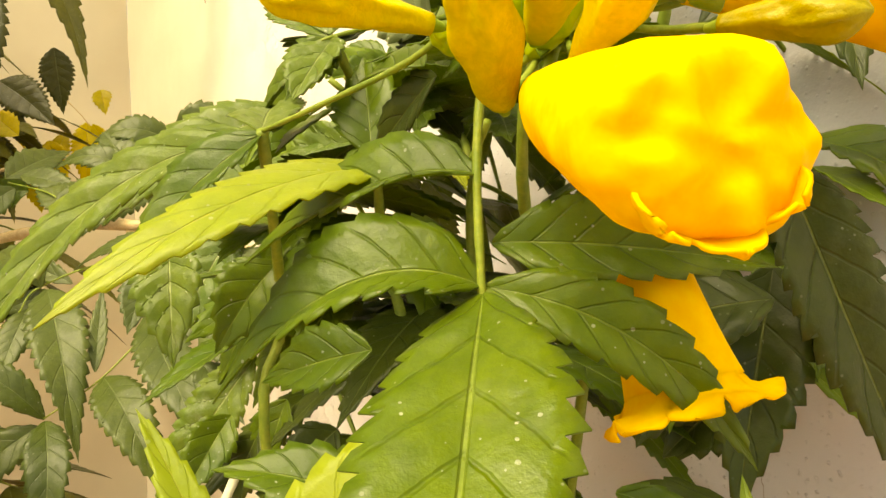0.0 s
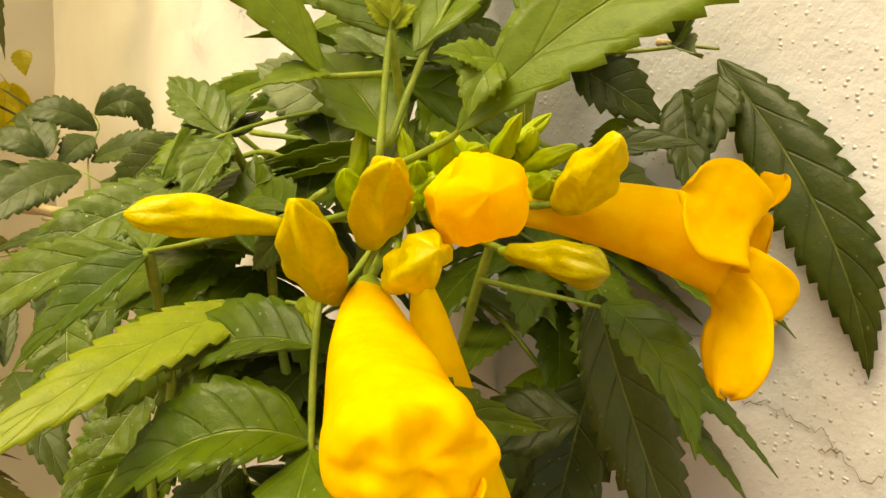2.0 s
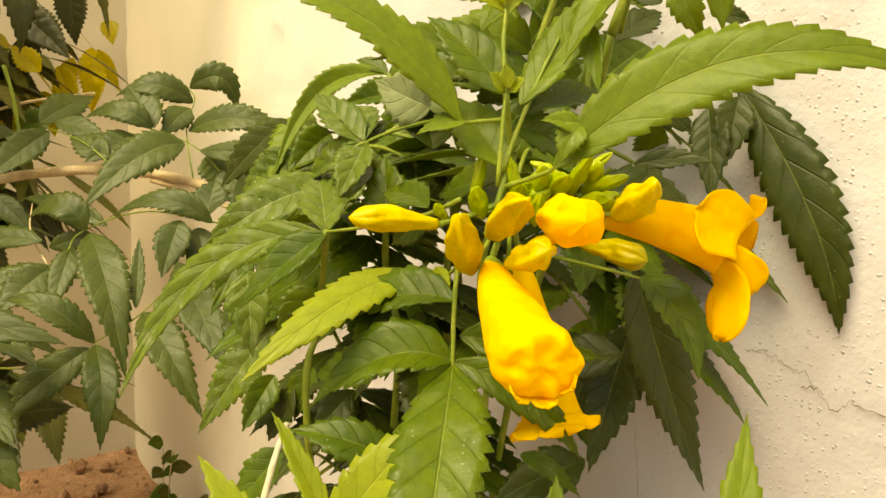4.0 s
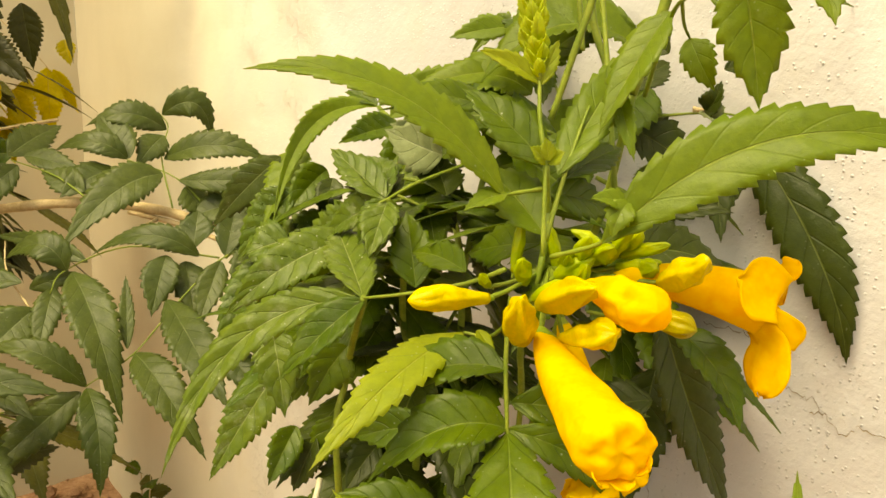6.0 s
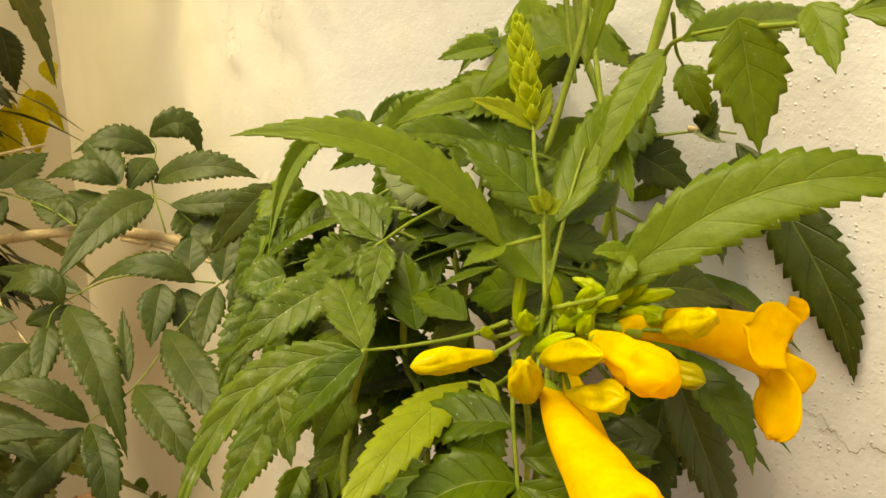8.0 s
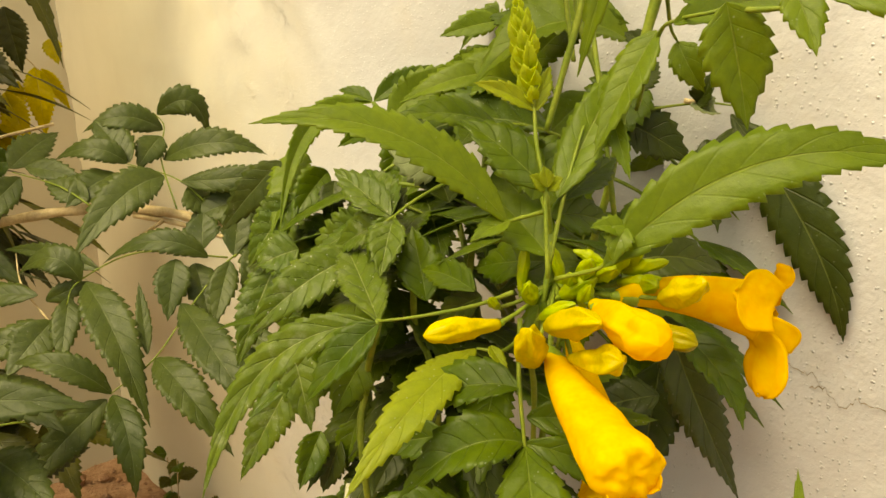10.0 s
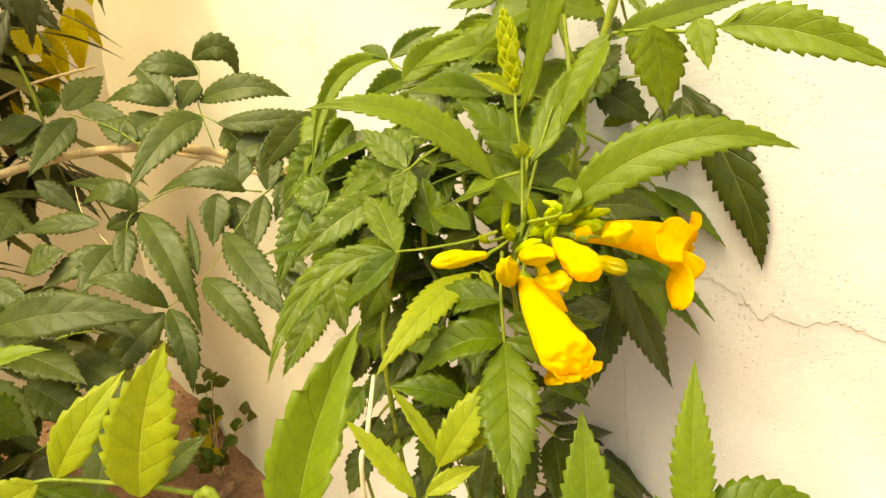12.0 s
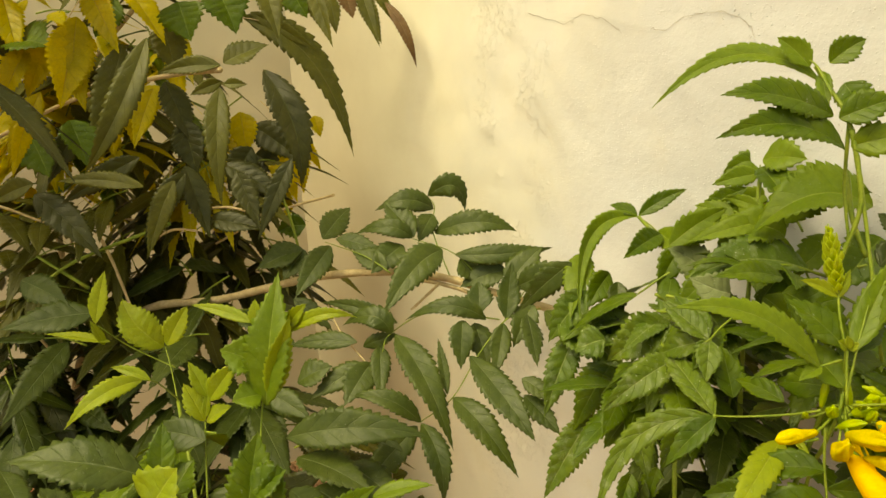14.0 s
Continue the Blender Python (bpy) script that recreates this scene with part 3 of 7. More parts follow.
# the flowering shrub: top leaves
lf = leaf(shrub, [(0.0170, 0.1169, 0.6563), (0.0064, 0.1135, 0.6549), (0.0035, 0.1115, 0.6549)], 0.00060, stalk)
leaflet(lf, (0.0046, 0.1114, 0.6549), (-0.0262, 0.1093, 0.6820), (-0.0651, 0.1080, 0.6866), 0.0166, (0.31, -0.73, 0.60), FRESH, 0.25)
leaflet(lf, (0.0055, 0.1115, 0.6553), (-0.0008, 0.1083, 0.6540), (-0.0070, 0.1051, 0.6512), 0.0076, (0.00, -0.54, 0.84), FRESH, 0.31)
lf = leaf(shrub, [(0.0175, 0.1052, 0.6389), (0.0266, 0.0961, 0.6439), (0.0288, 0.0937, 0.6462)], 0.00060, stalk)
leaflet(lf, (0.0281, 0.0934, 0.6454), (0.0651, 0.0843, 0.6729), (0.1051, 0.0727, 0.6711), 0.0210, (-0.36, -0.85, 0.39), FRESH, 0.20)
leaflet(lf, (0.0341, 0.0928, 0.6563), (0.0309, 0.0903, 0.6527), (0.0294, 0.0892, 0.6471), 0.0080, (-0.20, -0.85, 0.48), FRESH, 0.30)
leaflet(lf, (0.0332, 0.0926, 0.6549), (0.0287, 0.0923, 0.6570), (0.0238, 0.0915, 0.6569), 0.0060, (0.10, -0.80, 0.60), FRESH, 0.30)
lf = leaf(shrub, [(0.0165, 0.1139, 0.6628), (0.0149, 0.1189, 0.6763), (0.0150, 0.1240, 0.6875), (0.0129, 0.1288, 0.7033), (0.0119, 0.1327, 0.7168)], 0.00060, stalk)
leaflet(lf, (0.0153, 0.1233, 0.6855), (0.0063, 0.1230, 0.6912), (-0.0028, 0.1228, 0.6943), 0.0065, (0.23, -0.88, 0.42), YOUNG, 0.31)
leaflet(lf, (0.0157, 0.1232, 0.6854), (0.0182, 0.1244, 0.6926), (0.0206, 0.1255, 0.6980), 0.0055, (0.06, -0.99, 0.15), YOUNG, 0.19)
lf = leaf(shrub, [(0.0153, 0.1053, 0.6390), (0.0161, 0.1120, 0.6633), (0.0173, 0.1123, 0.6643)], 0.00060, stalk)
leaflet(lf, (0.0164, 0.1121, 0.6637), (0.0139, 0.1115, 0.6664), (0.0113, 0.1108, 0.6684), 0.0056, (0.50, -0.81, 0.30), YOUNG, 0.34)
leaflet(lf, (0.0168, 0.1121, 0.6637), (0.0188, 0.1111, 0.6659), (0.0208, 0.1101, 0.6673), 0.0048, (-0.64, -0.70, 0.32), YOUNG, 0.21)
leaflet(lf, (0.0165, 0.1104, 0.6648), (0.0159, 0.1105, 0.6681), (0.0152, 0.1105, 0.6710), 0.0044, (0.05, -1.00, 0.04), YOUNG, 0.28)
lf = leaf(shrub, [(0.0165, 0.1087, 0.6425), (0.0211, 0.1147, 0.6567), (0.0267, 0.1218, 0.6707), (0.0309, 0.1271, 0.6797)], 0.00060, stalk)
leaflet(lf, (0.0206, 0.1161, 0.6605), (0.0350, 0.1293, 0.6815), (0.0493, 0.1425, 0.7001), 0.0165, (-0.21, -0.74, 0.64), FRESH, 0.30)
leaflet(lf, (0.0232, 0.1178, 0.6593), (0.0352, 0.1320, 0.6642), (0.0473, 0.1463, 0.6666), 0.0134, (0.31, -0.47, 0.83), GREEN, 0.34)
leaflet(lf, (0.0188, 0.1183, 0.6547), (0.0313, 0.1260, 0.6522), (0.0438, 0.1336, 0.6461), 0.0147, (0.57, -0.68, 0.45), GREEN, 0.21)
leaflet(lf, (0.0170, 0.1172, 0.6631), (0.0051, 0.1224, 0.6753), (-0.0068, 0.1275, 0.6836), 0.0168, (0.03, -0.88, 0.48), GREEN, 0.28)
leaflet(lf, (0.0172, 0.1143, 0.6435), (0.0089, 0.1221, 0.6538), (0.0006, 0.1298, 0.6612), 0.0195, (0.06, -0.73, 0.68), FRESH, 0.28)
leaflet(lf, (0.0380, 0.1243, 0.6844), (0.0397, 0.1191, 0.6750), (0.0414, 0.1138, 0.6647), 0.0067, (-0.42, -0.83, 0.37), FRESH, 0.33)
leaflet(lf, (0.0176, 0.1214, 0.6395), (0.0079, 0.1359, 0.6357), (-0.0017, 0.1503, 0.6297), 0.0193, (-0.71, -0.25, 0.66), GREEN, 0.22)

# leaves behind, on the left of the crown
lf = leaf(shrub, [(-0.0099, 0.2938, 0.6431), (-0.0254, 0.3448, 0.6648), (-0.0381, 0.3531, 0.6750)], 0.00060, stalk)
leaflet(lf, (-0.0389, 0.3533, 0.6754), (-0.0761, 0.3403, 0.6629), (-0.0895, 0.2860, 0.6150), 0.0162, (0.32, -0.75, 0.57), FRESH, 0.46)
leaflet(lf, (-0.0377, 0.3535, 0.6761), (-0.0192, 0.3543, 0.6883), (-0.0008, 0.3551, 0.6953), 0.0145, (-0.15, -0.92, 0.36), GREEN, 0.31)
leaflet(lf, (-0.0389, 0.3546, 0.6760), (-0.0490, 0.3589, 0.6811), (-0.0591, 0.3631, 0.6831), 0.0113, (-0.07, -0.73, 0.68), GREEN, 0.28)
leaflet(lf, (-0.0244, 0.3344, 0.6655), (-0.0408, 0.3172, 0.6624), (-0.0573, 0.3001, 0.6563), 0.0200, (0.39, -0.57, 0.72), GREEN, 0.46)
leaflet(lf, (-0.0254, 0.3448, 0.6648), (-0.0175, 0.3208, 0.6610), (-0.0095, 0.2969, 0.6514), 0.0209, (-0.53, -0.39, 0.76), FRESH, 0.46)
lf = leaf(shrub, [(0.0246, 0.2433, 0.6827), (0.0234, 0.2465, 0.6914), (0.0252, 0.2726, 0.7046), (0.0307, 0.2896, 0.7225)], 0.00060, stalk)
leaflet(lf, (0.0226, 0.2472, 0.6932), (-0.0016, 0.2431, 0.6903), (-0.0240, 0.2494, 0.6807), 0.0166, (-0.20, -0.77, 0.60), FRESH, 0.32)
leaflet(lf, (0.0132, 0.1877, 0.6751), (-0.0076, 0.1772, 0.6816), (-0.0286, 0.1748, 0.6802), 0.0164, (0.28, -0.62, 0.73), GREEN, 0.30)
leaflet(lf, (0.0304, 0.2876, 0.7169), (0.0144, 0.2869, 0.7149), (-0.0015, 0.2862, 0.7105), 0.0160, (-0.06, -0.87, 0.48), FRESH, 0.29)
leaflet(lf, (0.0273, 0.3043, 0.7042), (0.0108, 0.3115, 0.6946), (-0.0057, 0.3188, 0.6826), 0.0148, (-0.53, -0.80, 0.28), GREEN, 0.27)
leaflet(lf, (0.0264, 0.2698, 0.6969), (0.0173, 0.2814, 0.6999), (0.0082, 0.2930, 0.7007), 0.0101, (-0.70, -0.61, 0.37), FRESH, 0.38)
leaflet(lf, (0.0306, 0.2890, 0.7210), (0.0349, 0.2688, 0.7121), (0.0392, 0.2485, 0.6981), 0.0229, (-0.11, -0.51, 0.86), GREEN, 0.32)
leaflet(lf, (0.0325, 0.2906, 0.7256), (0.0430, 0.2801, 0.7287), (0.0535, 0.2696, 0.7281), 0.0281, (-0.60, -0.52, 0.61), FRESH, 0.36)
leaflet(lf, (0.0356, 0.2655, 0.6859), (0.0417, 0.2686, 0.6959), (0.0478, 0.2716, 0.7038), 0.0108, (-0.45, -0.70, 0.55), GREEN, 0.40)
lf = leaf(shrub, [(-0.0972, 0.3360, 0.6345), (-0.0944, 0.3109, 0.6245)], 0.00060, stalk)
leaflet(lf, (-0.0810, 0.3412, 0.6503), (-0.0885, 0.3184, 0.6352), (-0.0959, 0.2956, 0.6115), 0.0251, (-0.18, -0.60, 0.78), FRESH, 0.19)
leaflet(lf, (-0.0647, 0.3160, 0.6410), (-0.0739, 0.3071, 0.6322), (-0.0832, 0.2982, 0.6196), 0.0240, (0.38, -0.84, 0.38), GREEN, 0.43)
leaflet(lf, (-0.0605, 0.3041, 0.6377), (-0.0617, 0.2943, 0.6272), (-0.0629, 0.2845, 0.6131), 0.0162, (0.00, -0.78, 0.62), DARK, 0.25)
lf = leaf(shrub, [(0.0034, 0.2024, 0.6561), (-0.0176, 0.1847, 0.6496), (-0.0289, 0.1736, 0.6445), (-0.0338, 0.1729, 0.6422)], 0.00062, stalk)
leaflet(lf, (-0.0074, 0.2119, 0.6581), (-0.0178, 0.2103, 0.6621), (-0.0311, 0.2152, 0.6678), 0.0260, (-0.10, -0.95, 0.30), PALE, 0.20)
leaflet(lf, (-0.0294, 0.1736, 0.6445), (-0.0404, 0.1843, 0.6534), (-0.0513, 0.1951, 0.6608), 0.0160, (-0.12, -0.68, 0.73), DUSTY, 0.28)
leaflet(lf, (-0.0294, 0.1739, 0.6453), (-0.0345, 0.1942, 0.6523), (-0.0397, 0.2146, 0.6569), 0.0171, (-0.07, -0.29, 0.95), DUSTY, 0.48)
leaflet(lf, (-0.0287, 0.1733, 0.6438), (-0.0316, 0.1645, 0.6360), (-0.0345, 0.1556, 0.6268), 0.0159, (-0.13, -0.66, 0.74), DUSTY, 0.44)
leaflet(lf, (-0.0276, 0.1740, 0.6430), (-0.0333, 0.1706, 0.6372), (-0.0390, 0.1671, 0.6288), 0.0138, (0.04, -0.91, 0.41), GREEN, 0.46)
leaflet(lf, (-0.0181, 0.1615, 0.6151), (-0.0199, 0.1688, 0.6287), (-0.0218, 0.1761, 0.6402), 0.0187, (-0.14, -0.87, 0.48), GREEN, 0.33)
leaflet(lf, (-0.0303, 0.1742, 0.6430), (-0.0420, 0.1838, 0.6364), (-0.0538, 0.1933, 0.6266), 0.0180, (-0.73, -0.46, 0.51), DUSTY, 0.44)
leaflet(lf, (-0.0275, 0.1777, 0.6442), (-0.0353, 0.1945, 0.6467), (-0.0431, 0.2112, 0.6473), 0.0243, (-0.17, -0.17, 0.97), DARK, 0.31)
leaflet(lf, (-0.0052, 0.2081, 0.6419), (-0.0082, 0.2165, 0.6515), (-0.0112, 0.2248, 0.6581), 0.0225, (0.25, -0.63, 0.74), DARK, 0.19)
lf = leaf(shrub, [(0.0058, 0.1092, 0.6343), (-0.0047, 0.1178, 0.6278), (-0.0220, 0.1269, 0.6220), (-0.0349, 0.1345, 0.6184)], 0.00060, stalk)
leaflet(lf, (-0.0351, 0.1345, 0.6184), (-0.0428, 0.1673, 0.6264), (-0.0504, 0.2002, 0.6310), 0.0183, (-0.13, -0.22, 0.97), DUSTY, 0.34)
leaflet(lf, (-0.0359, 0.1342, 0.6177), (-0.0746, 0.1393, 0.6022), (-0.0966, 0.1235, 0.5627), 0.0157, (-0.30, -0.81, 0.49), DUSTY, 0.35)
leaflet(lf, (-0.0349, 0.1343, 0.6179), (-0.0479, 0.1312, 0.6073), (-0.0609, 0.1281, 0.5930), 0.0148, (-0.36, -0.75, 0.56), GREEN, 0.45)
leaflet(lf, (-0.0416, 0.1880, 0.6276), (-0.0653, 0.1771, 0.6188), (-0.0879, 0.1740, 0.5997), 0.0219, (-0.09, -0.82, 0.56), DUSTY, 0.34)
leaflet(lf, (-0.0701, 0.1718, 0.5952), (-0.0668, 0.1640, 0.5836), (-0.0635, 0.1563, 0.5678), 0.0187, (-0.03, -0.87, 0.49), DUSTY, 0.39)
leaflet(lf, (-0.0425, 0.1692, 0.5904), (-0.0493, 0.1657, 0.5819), (-0.0560, 0.1622, 0.5699), 0.0189, (0.11, -0.96, 0.26), GREEN, 0.29)
leaflet(lf, (-0.0760, 0.2532, 0.6136), (-0.0861, 0.2522, 0.6109), (-0.0963, 0.2512, 0.6065), 0.0274, (-0.14, -0.77, 0.62), DUSTY, 0.32)
leaflet(lf, (-0.0037, 0.1288, 0.6288), (-0.0118, 0.1423, 0.6307), (-0.0199, 0.1559, 0.6288), 0.0127, (-0.51, -0.30, 0.80), GREEN, 0.35)
leaflet(lf, (-0.0014, 0.1280, 0.6269), (-0.0084, 0.1364, 0.6208), (-0.0153, 0.1448, 0.6134), 0.0126, (-0.81, -0.57, 0.13), DARK, 0.34)

# the lit leaf and the hanging leaf under the buds
lf = leaf(shrub, [(0.0075, 0.1135, 0.6170), (0.0038, 0.1219, 0.6105), (-0.0038, 0.1253, 0.6105)], 0.00060, stalk)
leaflet(lf, (-0.0043, 0.1253, 0.6105), (-0.0246, 0.0985, 0.6062), (-0.0450, 0.0765, 0.5905), 0.0165, (0.12, -0.30, 0.95), YOUNG, 0.08)
leaflet(lf, (0.0003, 0.1226, 0.6122), (0.0022, 0.1161, 0.6099), (0.0042, 0.1097, 0.6062), 0.0047, (0.10, -0.40, 0.91), YOUNG, 0.32)
lf = leaf(shrub, [(0.0073, 0.1065, 0.6271), (0.0058, 0.1009, 0.6114), (0.0062, 0.0951, 0.5928), (0.0071, 0.0950, 0.5750), (0.0085, 0.0947, 0.5507)], 0.00062, stalk)
leaflet(lf, (0.0057, 0.0997, 0.6082), (-0.0113, 0.1060, 0.6066), (-0.0330, 0.1150, 0.5945), 0.0165, (-0.30, -0.50, 0.81), GREEN, 0.41)
leaflet(lf, (0.0060, 0.0952, 0.5930), (-0.0124, 0.0938, 0.5932), (-0.0318, 0.0957, 0.5766), 0.0188, (-0.33, -0.58, 0.74), GREEN, 0.46)
leaflet(lf, (0.0065, 0.0955, 0.5927), (0.0265, 0.0900, 0.5858), (0.0420, 0.0920, 0.5685), 0.0113, (0.14, -0.93, 0.34), GREEN, 0.39)
leaflet(lf, (0.0078, 0.1000, 0.5985), (0.0262, 0.0980, 0.5978), (0.0476, 0.1000, 0.5945), 0.0136, (0.05, -0.89, 0.45), GREEN, 0.42)
leaflet(lf, (0.0064, 0.0949, 0.5921), (0.0039, 0.0628, 0.5770), (0.0016, 0.0391, 0.5582), 0.0253, (-0.08, -0.51, 0.86), GREEN, 0.12)
leaflet(lf, (-0.0145, 0.1315, 0.5769), (-0.0265, 0.1357, 0.5734), (-0.0384, 0.1398, 0.5686), 0.0152, (-0.43, -0.77, 0.47), GREEN, 0.35)
leaflet(lf, (-0.0082, 0.1214, 0.5496), (-0.0259, 0.1231, 0.5552), (-0.0436, 0.1249, 0.5563), 0.0161, (0.07, -0.67, 0.74), GREEN, 0.32)
leaflet(lf, (0.0003, 0.1069, 0.5398), (-0.0032, 0.0975, 0.5304), (-0.0068, 0.0881, 0.5167), 0.0209, (-0.45, -0.62, 0.64), DARK, 0.33)

# leaves under the open flowers
lf = leaf(shrub, [(0.0361, 0.1333, 0.6153), (0.0533, 0.1317, 0.6124), (0.0616, 0.1259, 0.6117)], 0.00060, stalk)
leaflet(lf, (0.0607, 0.1213, 0.6136), (0.0674, 0.1046, 0.6064), (0.0714, 0.0950, 0.5920), 0.0147, (0.01, -0.63, 0.77), GREEN, 0.35)
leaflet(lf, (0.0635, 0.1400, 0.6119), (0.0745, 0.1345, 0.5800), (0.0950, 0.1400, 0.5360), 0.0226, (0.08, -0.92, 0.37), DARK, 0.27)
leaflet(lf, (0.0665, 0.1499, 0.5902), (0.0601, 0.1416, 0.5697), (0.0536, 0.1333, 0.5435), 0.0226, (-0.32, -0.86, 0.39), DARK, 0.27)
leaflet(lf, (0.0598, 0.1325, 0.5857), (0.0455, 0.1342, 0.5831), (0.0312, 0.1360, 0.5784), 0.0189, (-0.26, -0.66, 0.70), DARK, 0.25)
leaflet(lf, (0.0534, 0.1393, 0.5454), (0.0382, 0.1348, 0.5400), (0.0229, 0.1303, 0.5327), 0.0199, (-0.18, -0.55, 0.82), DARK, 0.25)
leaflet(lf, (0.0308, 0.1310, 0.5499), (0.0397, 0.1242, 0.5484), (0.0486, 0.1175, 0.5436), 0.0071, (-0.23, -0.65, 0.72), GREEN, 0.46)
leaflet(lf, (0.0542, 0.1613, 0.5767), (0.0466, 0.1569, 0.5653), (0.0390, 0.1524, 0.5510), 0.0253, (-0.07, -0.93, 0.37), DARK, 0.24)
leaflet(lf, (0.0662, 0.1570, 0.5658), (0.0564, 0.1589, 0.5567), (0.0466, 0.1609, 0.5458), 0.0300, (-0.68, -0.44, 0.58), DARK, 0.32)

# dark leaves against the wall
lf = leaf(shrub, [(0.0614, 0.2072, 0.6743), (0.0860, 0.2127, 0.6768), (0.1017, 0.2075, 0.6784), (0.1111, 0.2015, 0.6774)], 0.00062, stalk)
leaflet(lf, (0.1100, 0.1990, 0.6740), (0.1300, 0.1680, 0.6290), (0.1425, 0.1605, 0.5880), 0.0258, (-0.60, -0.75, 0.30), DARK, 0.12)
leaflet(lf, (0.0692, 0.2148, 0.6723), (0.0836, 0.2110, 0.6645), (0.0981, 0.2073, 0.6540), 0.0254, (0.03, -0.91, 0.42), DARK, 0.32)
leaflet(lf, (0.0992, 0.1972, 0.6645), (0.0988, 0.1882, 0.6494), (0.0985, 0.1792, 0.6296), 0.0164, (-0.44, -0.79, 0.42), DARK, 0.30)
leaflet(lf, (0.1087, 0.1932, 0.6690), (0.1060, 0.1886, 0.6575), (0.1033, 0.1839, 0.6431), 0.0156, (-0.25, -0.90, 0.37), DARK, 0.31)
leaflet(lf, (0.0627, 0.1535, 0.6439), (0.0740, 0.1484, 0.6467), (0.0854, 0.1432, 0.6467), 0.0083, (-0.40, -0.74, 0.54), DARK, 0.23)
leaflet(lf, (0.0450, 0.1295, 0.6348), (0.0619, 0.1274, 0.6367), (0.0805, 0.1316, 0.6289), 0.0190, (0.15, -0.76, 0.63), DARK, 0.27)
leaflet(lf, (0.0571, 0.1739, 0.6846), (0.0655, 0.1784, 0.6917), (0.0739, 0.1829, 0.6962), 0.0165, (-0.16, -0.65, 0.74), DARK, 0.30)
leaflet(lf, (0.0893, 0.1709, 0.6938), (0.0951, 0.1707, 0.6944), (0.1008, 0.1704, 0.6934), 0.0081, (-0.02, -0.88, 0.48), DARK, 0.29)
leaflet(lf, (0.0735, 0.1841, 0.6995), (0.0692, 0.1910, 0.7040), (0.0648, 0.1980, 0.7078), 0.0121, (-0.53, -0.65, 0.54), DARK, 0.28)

# leaves near the lens, over the flowers
lf = leaf(shrub, [(0.0501, 0.1363, 0.6831), (0.0512, 0.1227, 0.7046), (0.0511, 0.1083, 0.7088), (0.0580, 0.0980, 0.7104)], 0.00062, stalk)
leaflet(lf, (0.0579, 0.0934, 0.7122), (0.0617, 0.0933, 0.6979), (0.0655, 0.0932, 0.6801), 0.0200, (-0.18, -0.98, -0.04), FRESH, 0.26)
leaflet(lf, (0.0492, 0.1048, 0.7078), (0.0819, 0.1253, 0.7141), (0.1384, 0.1779, 0.7171), 0.0124, (0.45, -0.63, 0.64), FRESH, 0.32)
leaflet(lf, (0.0648, 0.1503, 0.7229), (0.0674, 0.1424, 0.7171), (0.0700, 0.1344, 0.7089), 0.0066, (-0.22, -0.68, 0.70), GREEN, 0.42)
leaflet(lf, (0.0513, 0.1235, 0.7066), (0.0412, 0.1201, 0.6912), (0.0312, 0.1167, 0.6716), 0.0143, (-0.58, -0.67, 0.46), FRESH, 0.31)
lf = leaf(shrub, [(0.0580, 0.0980, 0.7104), (0.0685, 0.0838, 0.7101), (0.0767, 0.0770, 0.7127), (0.0799, 0.0730, 0.7166)], 0.00062, stalk)
leaflet(lf, (0.0694, 0.0831, 0.7143), (0.0701, 0.0782, 0.7077), (0.0708, 0.0732, 0.6987), 0.0107, (-0.32, -0.81, 0.49), FRESH, 0.25)
leaflet(lf, (0.0748, 0.0767, 0.7117), (0.0964, 0.0648, 0.7101), (0.1218, 0.0491, 0.6981), 0.0170, (-0.37, -0.83, 0.41), FRESH, 0.33)
leaflet(lf, (0.0802, 0.0764, 0.7112), (0.0924, 0.0839, 0.7129), (0.1046, 0.0915, 0.7110), 0.0058, (0.48, -0.76, 0.44), FRESH, 0.30)
lf = leaf(shrub, [(0.0292, 0.0575, 0.7868), (0.0143, 0.0165, 0.7665)], 0.00060, stalk)
leaflet(lf, (0.0143, 0.0165, 0.7665), (0.0074, 0.0085, 0.7323), (-0.0005, 0.0095, 0.6991), 0.0128, (-0.50, -0.85, 0.20), FRESH, 0.34)

# a hanging leaf by the tall stems, and a twig's end with its dry, curled remains
lf = leaf(shrub, [(0.0620, 0.1460, 0.7180), (0.0690, 0.1600, 0.7080), (0.0736, 0.1652, 0.7032)], 0.00062, stalk)
leaflet(lf, (0.0736, 0.1652, 0.7032), (0.0762, 0.1604, 0.6949), (0.0825, 0.1613, 0.6857), 0.0125, (-0.40, -0.88, 0.20), FRESH, 0.30)
lf = leaf(shrub, [(0.0940, 0.2080, 0.6795), (0.0979, 0.2050, 0.6791)], 0.00100, BARK)
leaflet(lf, (0.0979, 0.2050, 0.6791), (0.0997, 0.2007, 0.6834), (0.1022, 0.2021, 0.6911), 0.0100, (-0.60, -0.75, 0.10), DARK, 0.95)
leaflet(lf, (0.0974, 0.2061, 0.6791), (0.1003, 0.1991, 0.6757), (0.1061, 0.2006, 0.6743), 0.0105, (-0.20, -0.60, 0.75), PALE, 0.80)
stem(shrub, "stem", [(0.0269, 0.1623, 0.6750), (0.0329, 0.1620, 0.6957), (0.0392, 0.1622, 0.7194), (0.0380, 0.1665, 0.7400), (0.0351, 0.1702, 0.7576)], 0.0011, stalk)
stem(shrub, "stem", [(0.0372, 0.1660, 0.6980), (0.0366, 0.1680, 0.7063), (0.0356, 0.1701, 0.7167), (0.0351, 0.1731, 0.7319), (0.0342, 0.1720, 0.7640)], 0.0008, stalk)

